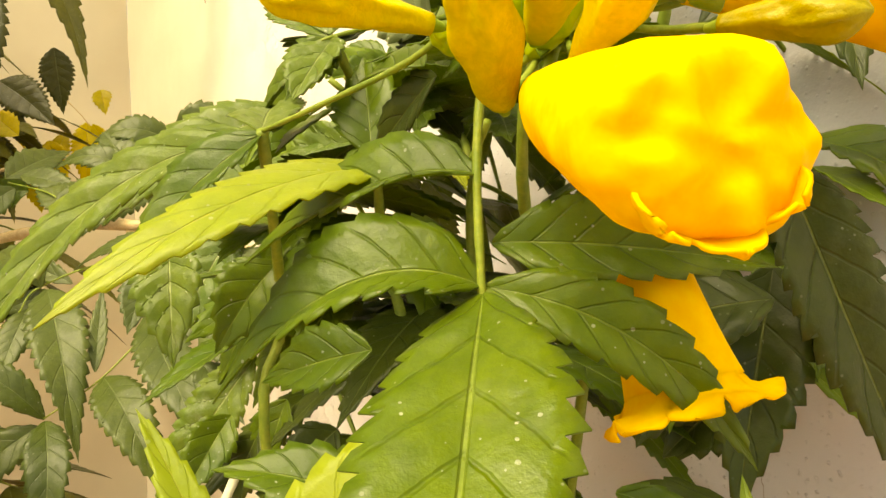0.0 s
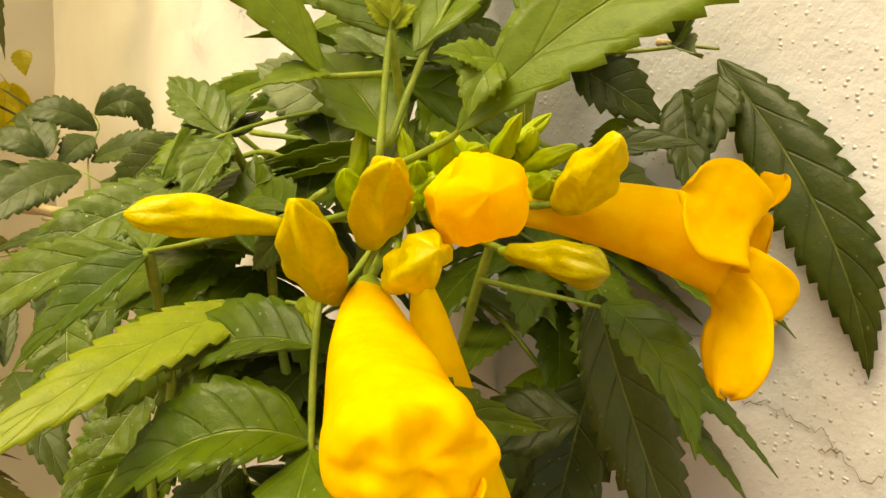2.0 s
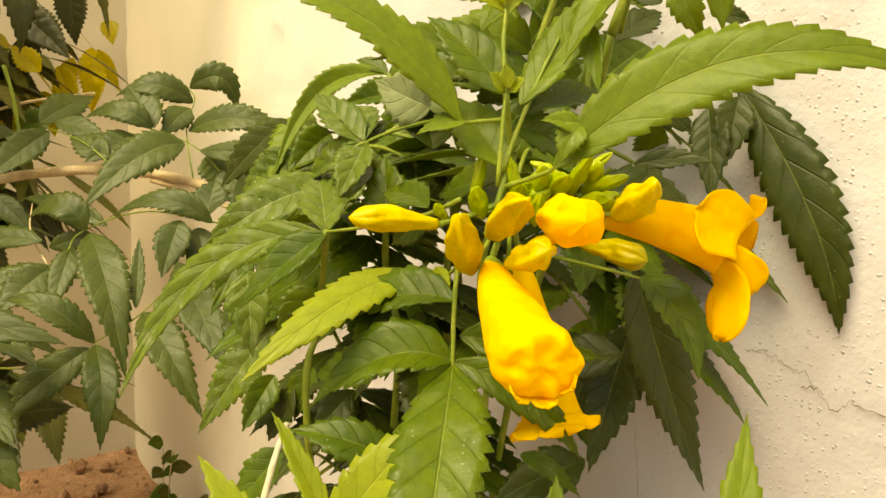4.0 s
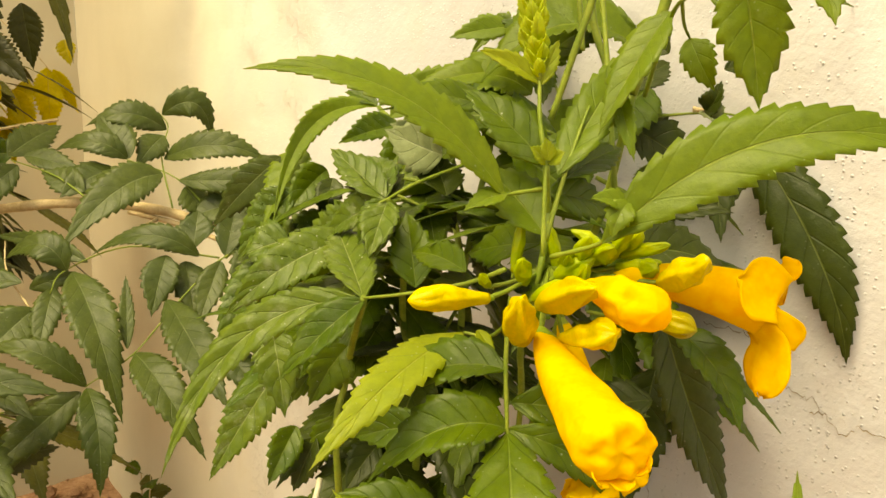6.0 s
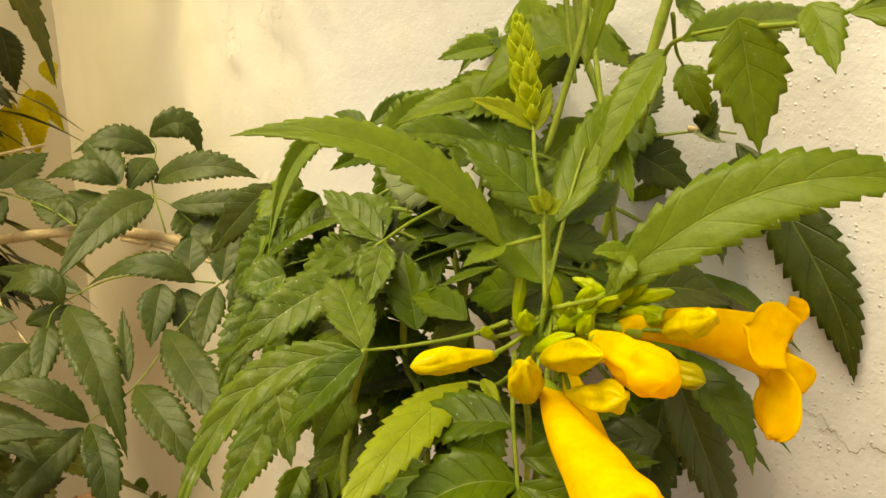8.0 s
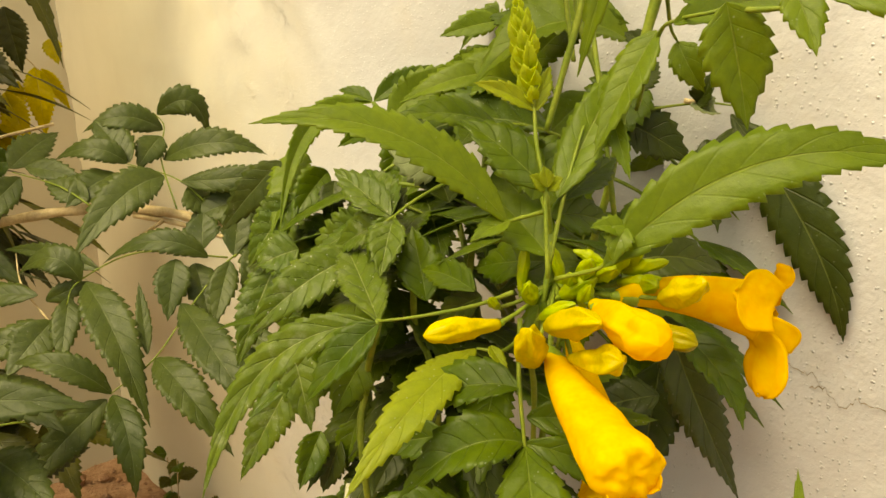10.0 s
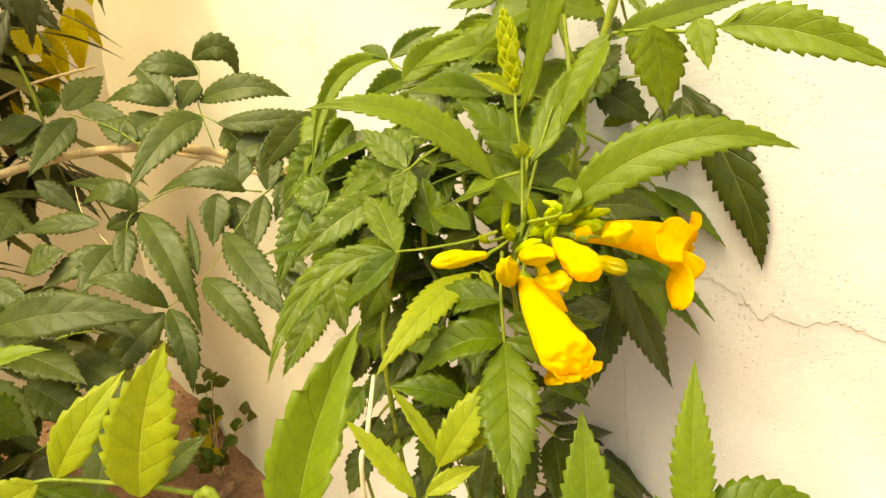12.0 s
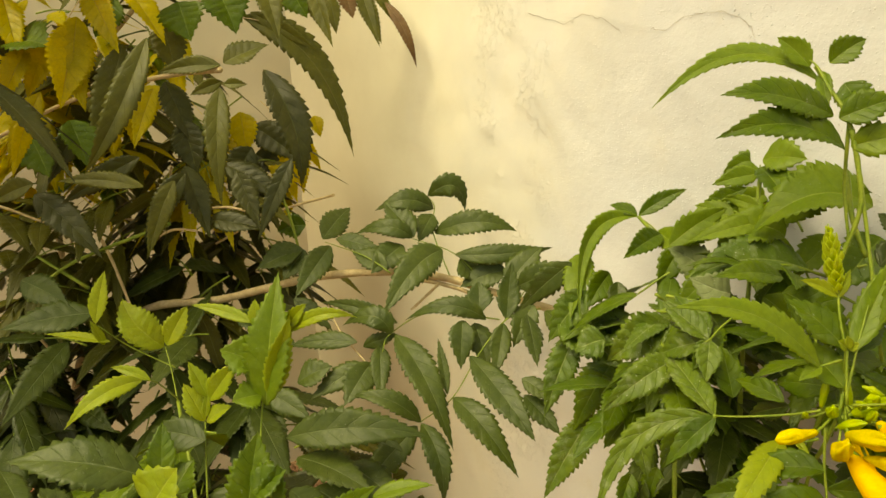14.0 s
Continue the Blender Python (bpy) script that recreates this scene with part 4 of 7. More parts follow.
# the rising shoot on the right
lf = leaf(shrub, [(0.0260, 0.1733, 0.7745), (0.0223, 0.1865, 0.7887), (0.0208, 0.1922, 0.7917)], 0.00060, stalk)
leaflet(lf, (0.0253, 0.1903, 0.7814), (-0.0130, 0.2055, 0.7963), (-0.0591, 0.1952, 0.7702), 0.0146, (-0.13, -0.73, 0.67), FRESH, 0.27)
leaflet(lf, (0.0260, 0.1710, 0.7648), (-0.0040, 0.1627, 0.7767), (-0.0315, 0.1635, 0.7780), 0.0215, (0.23, -0.80, 0.55), GREEN, 0.37)
leaflet(lf, (0.0317, 0.1677, 0.7480), (-0.0007, 0.1573, 0.7631), (-0.0360, 0.1532, 0.7576), 0.0225, (0.25, -0.74, 0.63), GREEN, 0.29)
leaflet(lf, (0.0208, 0.1915, 0.7888), (0.0133, 0.1952, 0.7980), (0.0058, 0.1989, 0.8044), 0.0142, (-0.18, -0.95, 0.27), FRESH, 0.34)
leaflet(lf, (0.0312, 0.1928, 0.7900), (0.0396, 0.1923, 0.7968), (0.0480, 0.1918, 0.8013), 0.0162, (-0.26, -0.91, 0.31), GREEN, 0.41)
leaflet(lf, (0.0289, 0.1709, 0.7633), (0.0418, 0.1681, 0.7689), (0.0548, 0.1653, 0.7728), 0.0203, (-0.34, -0.84, 0.43), GREEN, 0.42)
leaflet(lf, (0.0268, 0.1914, 0.7858), (0.0261, 0.1839, 0.7772), (0.0254, 0.1764, 0.7660), 0.0085, (-0.42, -0.71, 0.57), FRESH, 0.26)
leaflet(lf, (0.0346, 0.1682, 0.7493), (0.0475, 0.1648, 0.7531), (0.0604, 0.1614, 0.7537), 0.0197, (-0.30, -0.88, 0.37), FRESH, 0.29)
leaflet(lf, (0.0363, 0.1858, 0.7798), (0.0397, 0.1788, 0.7712), (0.0431, 0.1719, 0.7616), 0.0203, (-0.32, -0.81, 0.50), GREEN, 0.29)
lf = leaf(shrub, [(0.0527, 0.2676, 0.6812), (0.0526, 0.3137, 0.7022), (0.0486, 0.3156, 0.7120)], 0.00060, stalk)
leaflet(lf, (0.0518, 0.3142, 0.7049), (0.0323, 0.3211, 0.7204), (0.0115, 0.3202, 0.7027), 0.0186, (-0.15, -0.78, 0.61), GREEN, 0.39)
leaflet(lf, (0.0526, 0.3143, 0.7049), (0.0620, 0.3127, 0.7175), (0.0713, 0.3111, 0.7283), 0.0129, (-0.45, -0.86, 0.25), FRESH, 0.40)
leaflet(lf, (0.0343, 0.2574, 0.6890), (0.0539, 0.2419, 0.7115), (0.0791, 0.2359, 0.7116), 0.0265, (-0.55, -0.74, 0.38), GREEN, 0.26)
leaflet(lf, (0.0486, 0.3124, 0.6983), (0.0226, 0.3083, 0.6934), (-0.0034, 0.3041, 0.6838), 0.0181, (0.05, -0.94, 0.34), FRESH, 0.30)
leaflet(lf, (0.0472, 0.2920, 0.6997), (0.0463, 0.2844, 0.6902), (0.0454, 0.2768, 0.6793), 0.0151, (-0.04, -0.80, 0.60), GREEN, 0.32)
leaflet(lf, (0.0145, 0.2860, 0.6872), (0.0036, 0.2959, 0.6909), (-0.0074, 0.3058, 0.6928), 0.0176, (-0.44, -0.66, 0.62), FRESH, 0.26)
stem(shrub, "stem", [(0.0438, 0.1352, 0.6470), (0.0417, 0.1599, 0.7102), (0.0351, 0.1702, 0.7576), (0.0290, 0.1844, 0.7771), (0.0238, 0.1918, 0.7887)], 0.0009, stalk)
stem(shrub, "stem", [(0.0497, 0.1472, 0.6838), (0.0573, 0.1463, 0.7112), (0.0635, 0.1448, 0.7369), (0.0709, 0.1489, 0.7635), (0.0759, 0.1535, 0.7912)], 0.0016, stalk)
stem(shrub, "stem", [(0.0484, 0.1709, 0.6904), (0.0429, 0.1781, 0.7098), (0.0416, 0.1869, 0.7338)], 0.0012, stalk)
stem(shrub, "stem", [(0.0161, 0.1120, 0.6633), (0.0189, 0.1184, 0.6459), (0.0159, 0.1132, 0.6315), (0.0133, 0.1208, 0.6084), (0.0198, 0.1551, 0.5569), (0.0200, 0.2100, 0.3600), (0.0300, 0.2250, 0.0700)], 0.0009, stalk)
stem(shrub, "stem", [(0.0497, 0.1472, 0.6838), (0.0471, 0.1641, 0.6423), (0.0340, 0.1894, 0.5645), (0.0300, 0.2300, 0.4000), (0.0450, 0.2350, 0.0700)], 0.0013, stalk)
stem(shrub, "stem", [(-0.0520, 0.1622, 0.5410), (-0.0538, 0.1505, 0.5321), (-0.0569, 0.1439, 0.5138), (-0.0602, 0.1397, 0.4902), (-0.0600, 0.2000, 0.3000), (-0.0500, 0.2200, 0.0700)], 0.0011, PALESTALK)
stem(shrub, "stem", [(-0.0289, 0.1736, 0.6445), (-0.0225, 0.1912, 0.6234), (-0.0219, 0.2093, 0.5854), (-0.0144, 0.1963, 0.5503), (-0.0200, 0.2500, 0.3500), (0.0200, 0.2400, 0.0700)], 0.0013, stalk)
stem(shrub, "stem", [(-0.0349, 0.1345, 0.6184), (-0.0434, 0.1745, 0.5757), (-0.0457, 0.1696, 0.5328), (-0.0300, 0.2300, 0.3200), (0.0000, 0.2350, 0.0700)], 0.0012, stalk)
stem(shrub, "stem", [(0.0304, 0.2873, 0.7163), (0.0182, 0.2573, 0.6621), (0.0089, 0.2336, 0.6253), (0.0036, 0.2176, 0.5808), (0.0200, 0.2400, 0.4000), (0.0350, 0.2450, 0.0700)], 0.0014, stalk)
stem(shrub, "stem", [(-0.0381, 0.3531, 0.6750), (-0.0065, 0.2925, 0.6396), (0.0063, 0.2451, 0.5984), (0.0200, 0.2500, 0.4500), (0.0300, 0.2500, 0.0700)], 0.0014, stalk)

# the dark shrub in the corner
lf = leaf(dark_shrub, [(-0.1999, 0.4824, 0.5897), (-0.2195, 0.5215, 0.6281), (-0.2182, 0.5375, 0.6516), (-0.2275, 0.5469, 0.6622)], 0.00060, stalk)
leaflet(lf, (-0.2254, 0.5465, 0.6612), (-0.1969, 0.5456, 0.6714), (-0.1873, 0.5572, 0.6405), 0.0289, (0.39, -0.88, 0.26), DEEP, 0.15)
leaflet(lf, (-0.2193, 0.5366, 0.6492), (-0.2461, 0.5227, 0.6626), (-0.2803, 0.5261, 0.6510), 0.0281, (0.16, -0.84, 0.52), DEEP, 0.17)
leaflet(lf, (-0.2362, 0.4977, 0.6287), (-0.2529, 0.5105, 0.6472), (-0.2695, 0.5233, 0.6605), 0.0327, (0.12, -0.71, 0.70), DEEP, 0.13)
leaflet(lf, (-0.2192, 0.5297, 0.6449), (-0.2259, 0.5159, 0.6359), (-0.2327, 0.5022, 0.6216), 0.0266, (0.36, -0.70, 0.62), DEEP, 0.11)
leaflet(lf, (-0.2175, 0.5209, 0.6266), (-0.1719, 0.5093, 0.6398), (-0.1319, 0.5147, 0.6273), 0.0303, (-0.06, -0.83, 0.56), DEEP, 0.14)
leaflet(lf, (-0.2382, 0.4975, 0.6278), (-0.2626, 0.4937, 0.6416), (-0.2987, 0.5070, 0.6311), 0.0240, (-0.09, -0.79, 0.60), DEEP, 0.15)
lf = leaf(dark_shrub, [(-0.1650, 0.4744, 0.5850), (-0.1952, 0.4809, 0.6151), (-0.2383, 0.4973, 0.6274)], 0.00060, stalk)
leaflet(lf, (-0.1942, 0.4805, 0.6141), (-0.1448, 0.4676, 0.6170), (-0.0975, 0.4793, 0.6189), 0.0228, (-0.03, -0.91, 0.42), DEEP, 0.12)
leaflet(lf, (-0.1895, 0.4786, 0.6093), (-0.1800, 0.4769, 0.5984), (-0.1703, 0.4752, 0.5834), 0.0315, (0.59, -0.62, 0.52), DEEP, 0.15)
leaflet(lf, (-0.2064, 0.4824, 0.6183), (-0.2325, 0.4532, 0.6073), (-0.2603, 0.4235, 0.5695), 0.0394, (0.21, -0.73, 0.65), DEEP, 0.17)
leaflet(lf, (-0.2603, 0.4687, 0.6055), (-0.2802, 0.4782, 0.6133), (-0.3002, 0.4879, 0.6189), 0.0258, (-0.12, -0.73, 0.67), DEEP, 0.16)
leaflet(lf, (-0.2476, 0.4953, 0.6211), (-0.2619, 0.4792, 0.6135), (-0.2761, 0.4630, 0.6013), 0.0366, (0.18, -0.62, 0.76), DEEP, 0.20)
lf = leaf(dark_shrub, [(-0.2564, 0.4610, 0.6021), (-0.2847, 0.4784, 0.6154), (-0.3305, 0.5053, 0.6242)], 0.00060, stalk)
leaflet(lf, (-0.3329, 0.5065, 0.6271), (-0.3230, 0.5324, 0.6409), (-0.3130, 0.5582, 0.6497), 0.0317, (0.49, -0.50, 0.72), DEEP, 0.19)
leaflet(lf, (-0.3175, 0.5002, 0.6286), (-0.2914, 0.4935, 0.6243), (-0.2652, 0.4868, 0.6142), 0.0211, (-0.00, -0.74, 0.68), DEEP, 0.15)
leaflet(lf, (-0.3246, 0.5037, 0.6202), (-0.3388, 0.4799, 0.6020), (-0.3529, 0.4562, 0.5801), 0.0305, (0.37, -0.72, 0.59), DEEP, 0.17)
leaflet(lf, (-0.3556, 0.5076, 0.6166), (-0.3785, 0.4989, 0.6112), (-0.4013, 0.4903, 0.6009), 0.0362, (-0.01, -0.66, 0.75), DEEP, 0.20)
leaflet(lf, (-0.3531, 0.5071, 0.6156), (-0.3631, 0.4962, 0.6046), (-0.3730, 0.4854, 0.5897), 0.0374, (0.05, -0.78, 0.62), DEEP, 0.15)
lf = leaf(dark_shrub, [(-0.1128, 0.4218, 0.5765), (-0.1441, 0.4119, 0.5702), (-0.1701, 0.3904, 0.5441), (-0.1925, 0.3648, 0.5158), (-0.2214, 0.3584, 0.4958)], 0.00062, stalk)
leaflet(lf, (-0.1441, 0.4119, 0.5702), (-0.1411, 0.4256, 0.5948), (-0.1380, 0.4392, 0.6173), 0.0243, (0.14, -0.86, 0.48), DEEP, 0.12)
leaflet(lf, (-0.1631, 0.4153, 0.5691), (-0.1968, 0.4133, 0.5840), (-0.2392, 0.4232, 0.5668), 0.0215, (-0.10, -0.77, 0.63), DEEP, 0.17)
leaflet(lf, (-0.1839, 0.4111, 0.5704), (-0.1846, 0.3950, 0.5555), (-0.1852, 0.3790, 0.5359), 0.0274, (0.21, -0.72, 0.66), DEEP, 0.13)
leaflet(lf, (-0.1466, 0.4088, 0.5674), (-0.1507, 0.3922, 0.5507), (-0.1549, 0.3755, 0.5286), 0.0220, (0.16, -0.77, 0.62), DEEP, 0.20)
leaflet(lf, (-0.1686, 0.4222, 0.5731), (-0.1693, 0.4331, 0.5863), (-0.1702, 0.4439, 0.5969), 0.0293, (-0.03, -0.74, 0.67), DEEP, 0.15)
leaflet(lf, (-0.1737, 0.4193, 0.5646), (-0.1675, 0.4065, 0.5494), (-0.1614, 0.3937, 0.5311), 0.0282, (0.27, -0.72, 0.64), DEEP, 0.21)
leaflet(lf, (-0.1916, 0.3650, 0.5162), (-0.1635, 0.3350, 0.5018), (-0.1366, 0.3190, 0.4659), 0.0282, (0.14, -0.65, 0.75), DEEP, 0.20)
leaflet(lf, (-0.1769, 0.3860, 0.5460), (-0.1458, 0.3410, 0.5260), (-0.1224, 0.3160, 0.5007), 0.0305, (-0.06, -0.57, 0.82), DEEP, 0.20)
leaflet(lf, (-0.2465, 0.4084, 0.5579), (-0.2147, 0.3657, 0.5311), (-0.1911, 0.3370, 0.4806), 0.0328, (0.28, -0.60, 0.75), DEEP, 0.17)
leaflet(lf, (-0.1967, 0.3661, 0.5188), (-0.2012, 0.3803, 0.5412), (-0.2057, 0.3944, 0.5603), 0.0107, (0.25, -0.77, 0.58), DEEP, 0.21)
leaflet(lf, (-0.2205, 0.3584, 0.4958), (-0.2475, 0.3539, 0.5201), (-0.2819, 0.3623, 0.5193), 0.0213, (0.23, -0.68, 0.70), DEEP, 0.16)
leaflet(lf, (-0.2201, 0.3581, 0.4950), (-0.2030, 0.3303, 0.4765), (-0.1998, 0.3187, 0.4417), 0.0244, (0.27, -0.72, 0.64), DEEP, 0.15)
leaflet(lf, (-0.2237, 0.3574, 0.4926), (-0.2497, 0.3395, 0.4711), (-0.2757, 0.3217, 0.4438), 0.0292, (0.06, -0.84, 0.54), DEEP, 0.21)
leaflet(lf, (-0.1319, 0.3460, 0.5421), (-0.1174, 0.3365, 0.5367), (-0.1030, 0.3270, 0.5281), 0.0184, (-0.03, -0.62, 0.79), DEEP, 0.14)
leaflet(lf, (-0.1304, 0.3413, 0.5295), (-0.1162, 0.3300, 0.5184), (-0.1020, 0.3186, 0.5050), 0.0216, (0.12, -0.65, 0.75), DEEP, 0.17)
lf = leaf(dark_shrub, [(-0.1504, 0.4196, 0.5673), (-0.2142, 0.4287, 0.5724), (-0.2514, 0.4089, 0.5589), (-0.2579, 0.3989, 0.5454)], 0.00060, stalk)
leaflet(lf, (-0.2501, 0.4089, 0.5589), (-0.2673, 0.4107, 0.5765), (-0.2995, 0.4245, 0.5621), 0.0258, (-0.16, -0.67, 0.73), DEEP, 0.14)
leaflet(lf, (-0.2495, 0.4404, 0.5577), (-0.2907, 0.4566, 0.5687), (-0.3321, 0.4730, 0.5692), 0.0178, (-0.27, -0.84, 0.47), DEEP, 0.19)
leaflet(lf, (-0.3657, 0.4902, 0.5680), (-0.3446, 0.4839, 0.5546), (-0.3236, 0.4774, 0.5362), 0.0217, (0.09, -0.88, 0.47), DEEP, 0.14)
leaflet(lf, (-0.2848, 0.4167, 0.5482), (-0.3209, 0.4227, 0.5481), (-0.3569, 0.4285, 0.5392), 0.0213, (-0.20, -0.72, 0.66), DEEP, 0.14)
leaflet(lf, (-0.2790, 0.4150, 0.5441), (-0.2620, 0.4166, 0.5508), (-0.2451, 0.4180, 0.5552), 0.0160, (0.01, -0.97, 0.23), DEEP, 0.13)
leaflet(lf, (-0.2695, 0.4005, 0.5342), (-0.2796, 0.3831, 0.5229), (-0.2896, 0.3656, 0.5081), 0.0339, (0.31, -0.68, 0.66), DEEP, 0.17)
leaflet(lf, (-0.2627, 0.4151, 0.5457), (-0.2604, 0.3951, 0.5290), (-0.2581, 0.3750, 0.5073), 0.0215, (0.21, -0.66, 0.72), DEEP, 0.17)
leaflet(lf, (-0.2732, 0.3999, 0.5322), (-0.2987, 0.3897, 0.5233), (-0.3243, 0.3794, 0.5074), 0.0273, (-0.04, -0.73, 0.69), DEEP, 0.12)
lf = leaf(dark_shrub, [(-0.2773, 0.4102, 0.5310), (-0.3059, 0.4392, 0.5497), (-0.3257, 0.4771, 0.5646)], 0.00062, BARK)
leaflet(lf, (-0.3213, 0.2989, 0.5141), (-0.2621, 0.2921, 0.5268), (-0.2048, 0.2962, 0.5164), 0.0369, (-0.03, -0.74, 0.67), DEEP, 0.14)
leaflet(lf, (-0.2794, 0.3391, 0.5109), (-0.2535, 0.3226, 0.5066), (-0.2276, 0.3063, 0.4965), 0.0229, (0.03, -0.36, 0.93), DEEP, 0.14)
leaflet(lf, (-0.3657, 0.4417, 0.5517), (-0.3652, 0.4262, 0.5465), (-0.3647, 0.4107, 0.5379), 0.0289, (0.50, -0.34, 0.80), DEEP, 0.16)
leaflet(lf, (-0.3370, 0.3871, 0.5210), (-0.3203, 0.3892, 0.5303), (-0.3036, 0.3912, 0.5354), 0.0322, (-0.25, -0.61, 0.75), DEEP, 0.17)
leaflet(lf, (-0.3570, 0.3665, 0.5212), (-0.3358, 0.3564, 0.5149), (-0.3145, 0.3464, 0.5052), 0.0260, (-0.10, -0.74, 0.67), DEEP, 0.16)
leaflet(lf, (-0.3123, 0.2935, 0.5000), (-0.2789, 0.2774, 0.4990), (-0.2453, 0.2613, 0.4884), 0.0394, (0.10, -0.15, 0.98), DEEP, 0.16)
leaflet(lf, (-0.2758, 0.3084, 0.4853), (-0.2496, 0.2908, 0.4788), (-0.2233, 0.2733, 0.4646), 0.0323, (0.00, -0.50, 0.86), DEEP, 0.15)
leaflet(lf, (-0.2980, 0.2850, 0.4778), (-0.2775, 0.2793, 0.4666), (-0.2569, 0.2735, 0.4497), 0.0361, (0.34, -0.58, 0.74), DEEP, 0.17)
leaflet(lf, (-0.2598, 0.2807, 0.4692), (-0.2392, 0.2751, 0.4586), (-0.2187, 0.2694, 0.4413), 0.0327, (0.37, -0.54, 0.76), DEEP, 0.15)
leaflet(lf, (-0.3023, 0.2416, 0.5043), (-0.2840, 0.2350, 0.4910), (-0.2657, 0.2284, 0.4712), 0.0296, (0.50, -0.46, 0.73), DEEP, 0.13)
leaflet(lf, (-0.2088, 0.2409, 0.4226), (-0.1900, 0.2455, 0.4398), (-0.1712, 0.2502, 0.4511), 0.0225, (-0.07, -0.92, 0.39), DEEP, 0.12)
leaflet(lf, (-0.2326, 0.2148, 0.4366), (-0.2275, 0.2292, 0.4619), (-0.2225, 0.2437, 0.4811), 0.0298, (0.08, -0.84, 0.53), DEEP, 0.15)
leaflet(lf, (-0.2107, 0.1091, 0.5867), (-0.1948, 0.1098, 0.5918), (-0.1789, 0.1104, 0.5931), 0.0101, (-0.15, -0.49, 0.86), FRESH, 0.34)
leaflet(lf, (-0.2137, 0.1038, 0.5720), (-0.2078, 0.1101, 0.5617), (-0.2020, 0.1163, 0.5488), 0.0226, (0.89, -0.37, 0.26), GREEN, 0.37)
lf = leaf(dark_shrub, [(-0.1457, 0.4194, 0.5671), (-0.1244, 0.4478, 0.5887), (-0.1153, 0.4639, 0.6043)], 0.00060, stalk)
leaflet(lf, (-0.1339, 0.4483, 0.5890), (-0.1088, 0.4389, 0.6033), (-0.0836, 0.4296, 0.6134), 0.0314, (-0.48, -0.80, 0.37), DEEP, 0.13)
leaflet(lf, (-0.1435, 0.4487, 0.5893), (-0.1259, 0.4604, 0.6087), (-0.1084, 0.4722, 0.6215), 0.0337, (-0.08, -0.76, 0.64), DEEP, 0.12)
leaflet(lf, (-0.1196, 0.4233, 0.5802), (-0.1292, 0.4112, 0.5665), (-0.1390, 0.3990, 0.5474), 0.0276, (-0.02, -0.80, 0.60), DEEP, 0.19)
leaflet(lf, (-0.1101, 0.4020, 0.5809), (-0.0902, 0.3670, 0.5771), (-0.0703, 0.3318, 0.5700), 0.0269, (-0.55, -0.42, 0.72), DEEP, 0.18)
leaflet(lf, (-0.1253, 0.4108, 0.5744), (-0.1216, 0.3914, 0.5611), (-0.1180, 0.3721, 0.5405), 0.0242, (0.43, -0.55, 0.72), DEEP, 0.18)
leaflet(lf, (-0.1441, 0.4733, 0.5985), (-0.1670, 0.4712, 0.5939), (-0.1901, 0.4690, 0.5830), 0.0324, (-0.13, -0.79, 0.60), DEEP, 0.13)
stem(dark_shrub, "branch", [(-0.0978, 0.4490, 0.5648), (-0.1658, 0.4723, 0.5794), (-0.2089, 0.4828, 0.5900), (-0.2701, 0.4965, 0.5931), (-0.3539, 0.5163, 0.5820), (-0.4619, 0.5311, 0.5554), (-0.5800, 0.5600, 0.5300), (-0.7000, 0.6000, 0.4200), (-0.7200, 0.6200, 0.0700)], 0.0036, BARK)
stem(dark_shrub, "twig", [(-0.1602, 0.4638, 0.5712), (-0.1993, 0.4793, 0.5812), (-0.2357, 0.4882, 0.5879)], 0.0018, BARK)
stem(dark_shrub, "twig", [(-0.2355, 0.4444, 0.5699), (-0.2118, 0.4805, 0.5835)], 0.0012, BARK)

# the tall shrub with yellowing leaves
lf = leaf(tall_shrub, [(-0.5092, 0.5956, 0.9023), (-0.4438, 0.5826, 0.8640), (-0.4013, 0.5836, 0.8512)], 0.00062, BARK)
leaflet(lf, (-0.4195, 0.5831, 0.8564), (-0.3491, 0.5898, 0.8066), (-0.3095, 0.5807, 0.7016), 0.0403, (0.46, -0.82, 0.34), OLIVE, 0.34)
leaflet(lf, (-0.3917, 0.5521, 0.8003), (-0.3563, 0.5230, 0.7422), (-0.3532, 0.5164, 0.6796), 0.0417, (0.45, -0.81, 0.38), SHADE, 0.30)
leaflet(lf, (-0.4104, 0.5849, 0.8603), (-0.3761, 0.5887, 0.8404), (-0.3419, 0.5926, 0.8161), 0.0200, (0.17, -0.98, 0.10), OLIVE, 0.24)
leaflet(lf, (-0.4023, 0.4552, 0.7866), (-0.3982, 0.4222, 0.7422), (-0.3958, 0.4088, 0.6832), 0.0260, (0.33, -0.85, 0.40), OLIVE, 0.21)
leaflet(lf, (-0.4090, 0.4798, 0.8066), (-0.4398, 0.4764, 0.8075), (-0.4705, 0.4730, 0.8020), 0.0199, (0.07, -0.90, 0.42), OLIVE, 0.26)
leaflet(lf, (-0.4063, 0.4806, 0.8087), (-0.3861, 0.4900, 0.8175), (-0.3660, 0.4994, 0.8237), 0.0328, (0.09, -0.73, 0.67), OLIVE, 0.29)
leaflet(lf, (-0.4041, 0.4666, 0.7918), (-0.4196, 0.4638, 0.7871), (-0.4350, 0.4611, 0.7808), 0.0148, (0.15, -0.99, 0.06), OLIVE, 0.25)
leaflet(lf, (-0.4025, 0.4661, 0.7892), (-0.3915, 0.4670, 0.7891), (-0.3804, 0.4679, 0.7881), 0.0117, (0.09, -0.95, 0.29), OLIVE, 0.28)
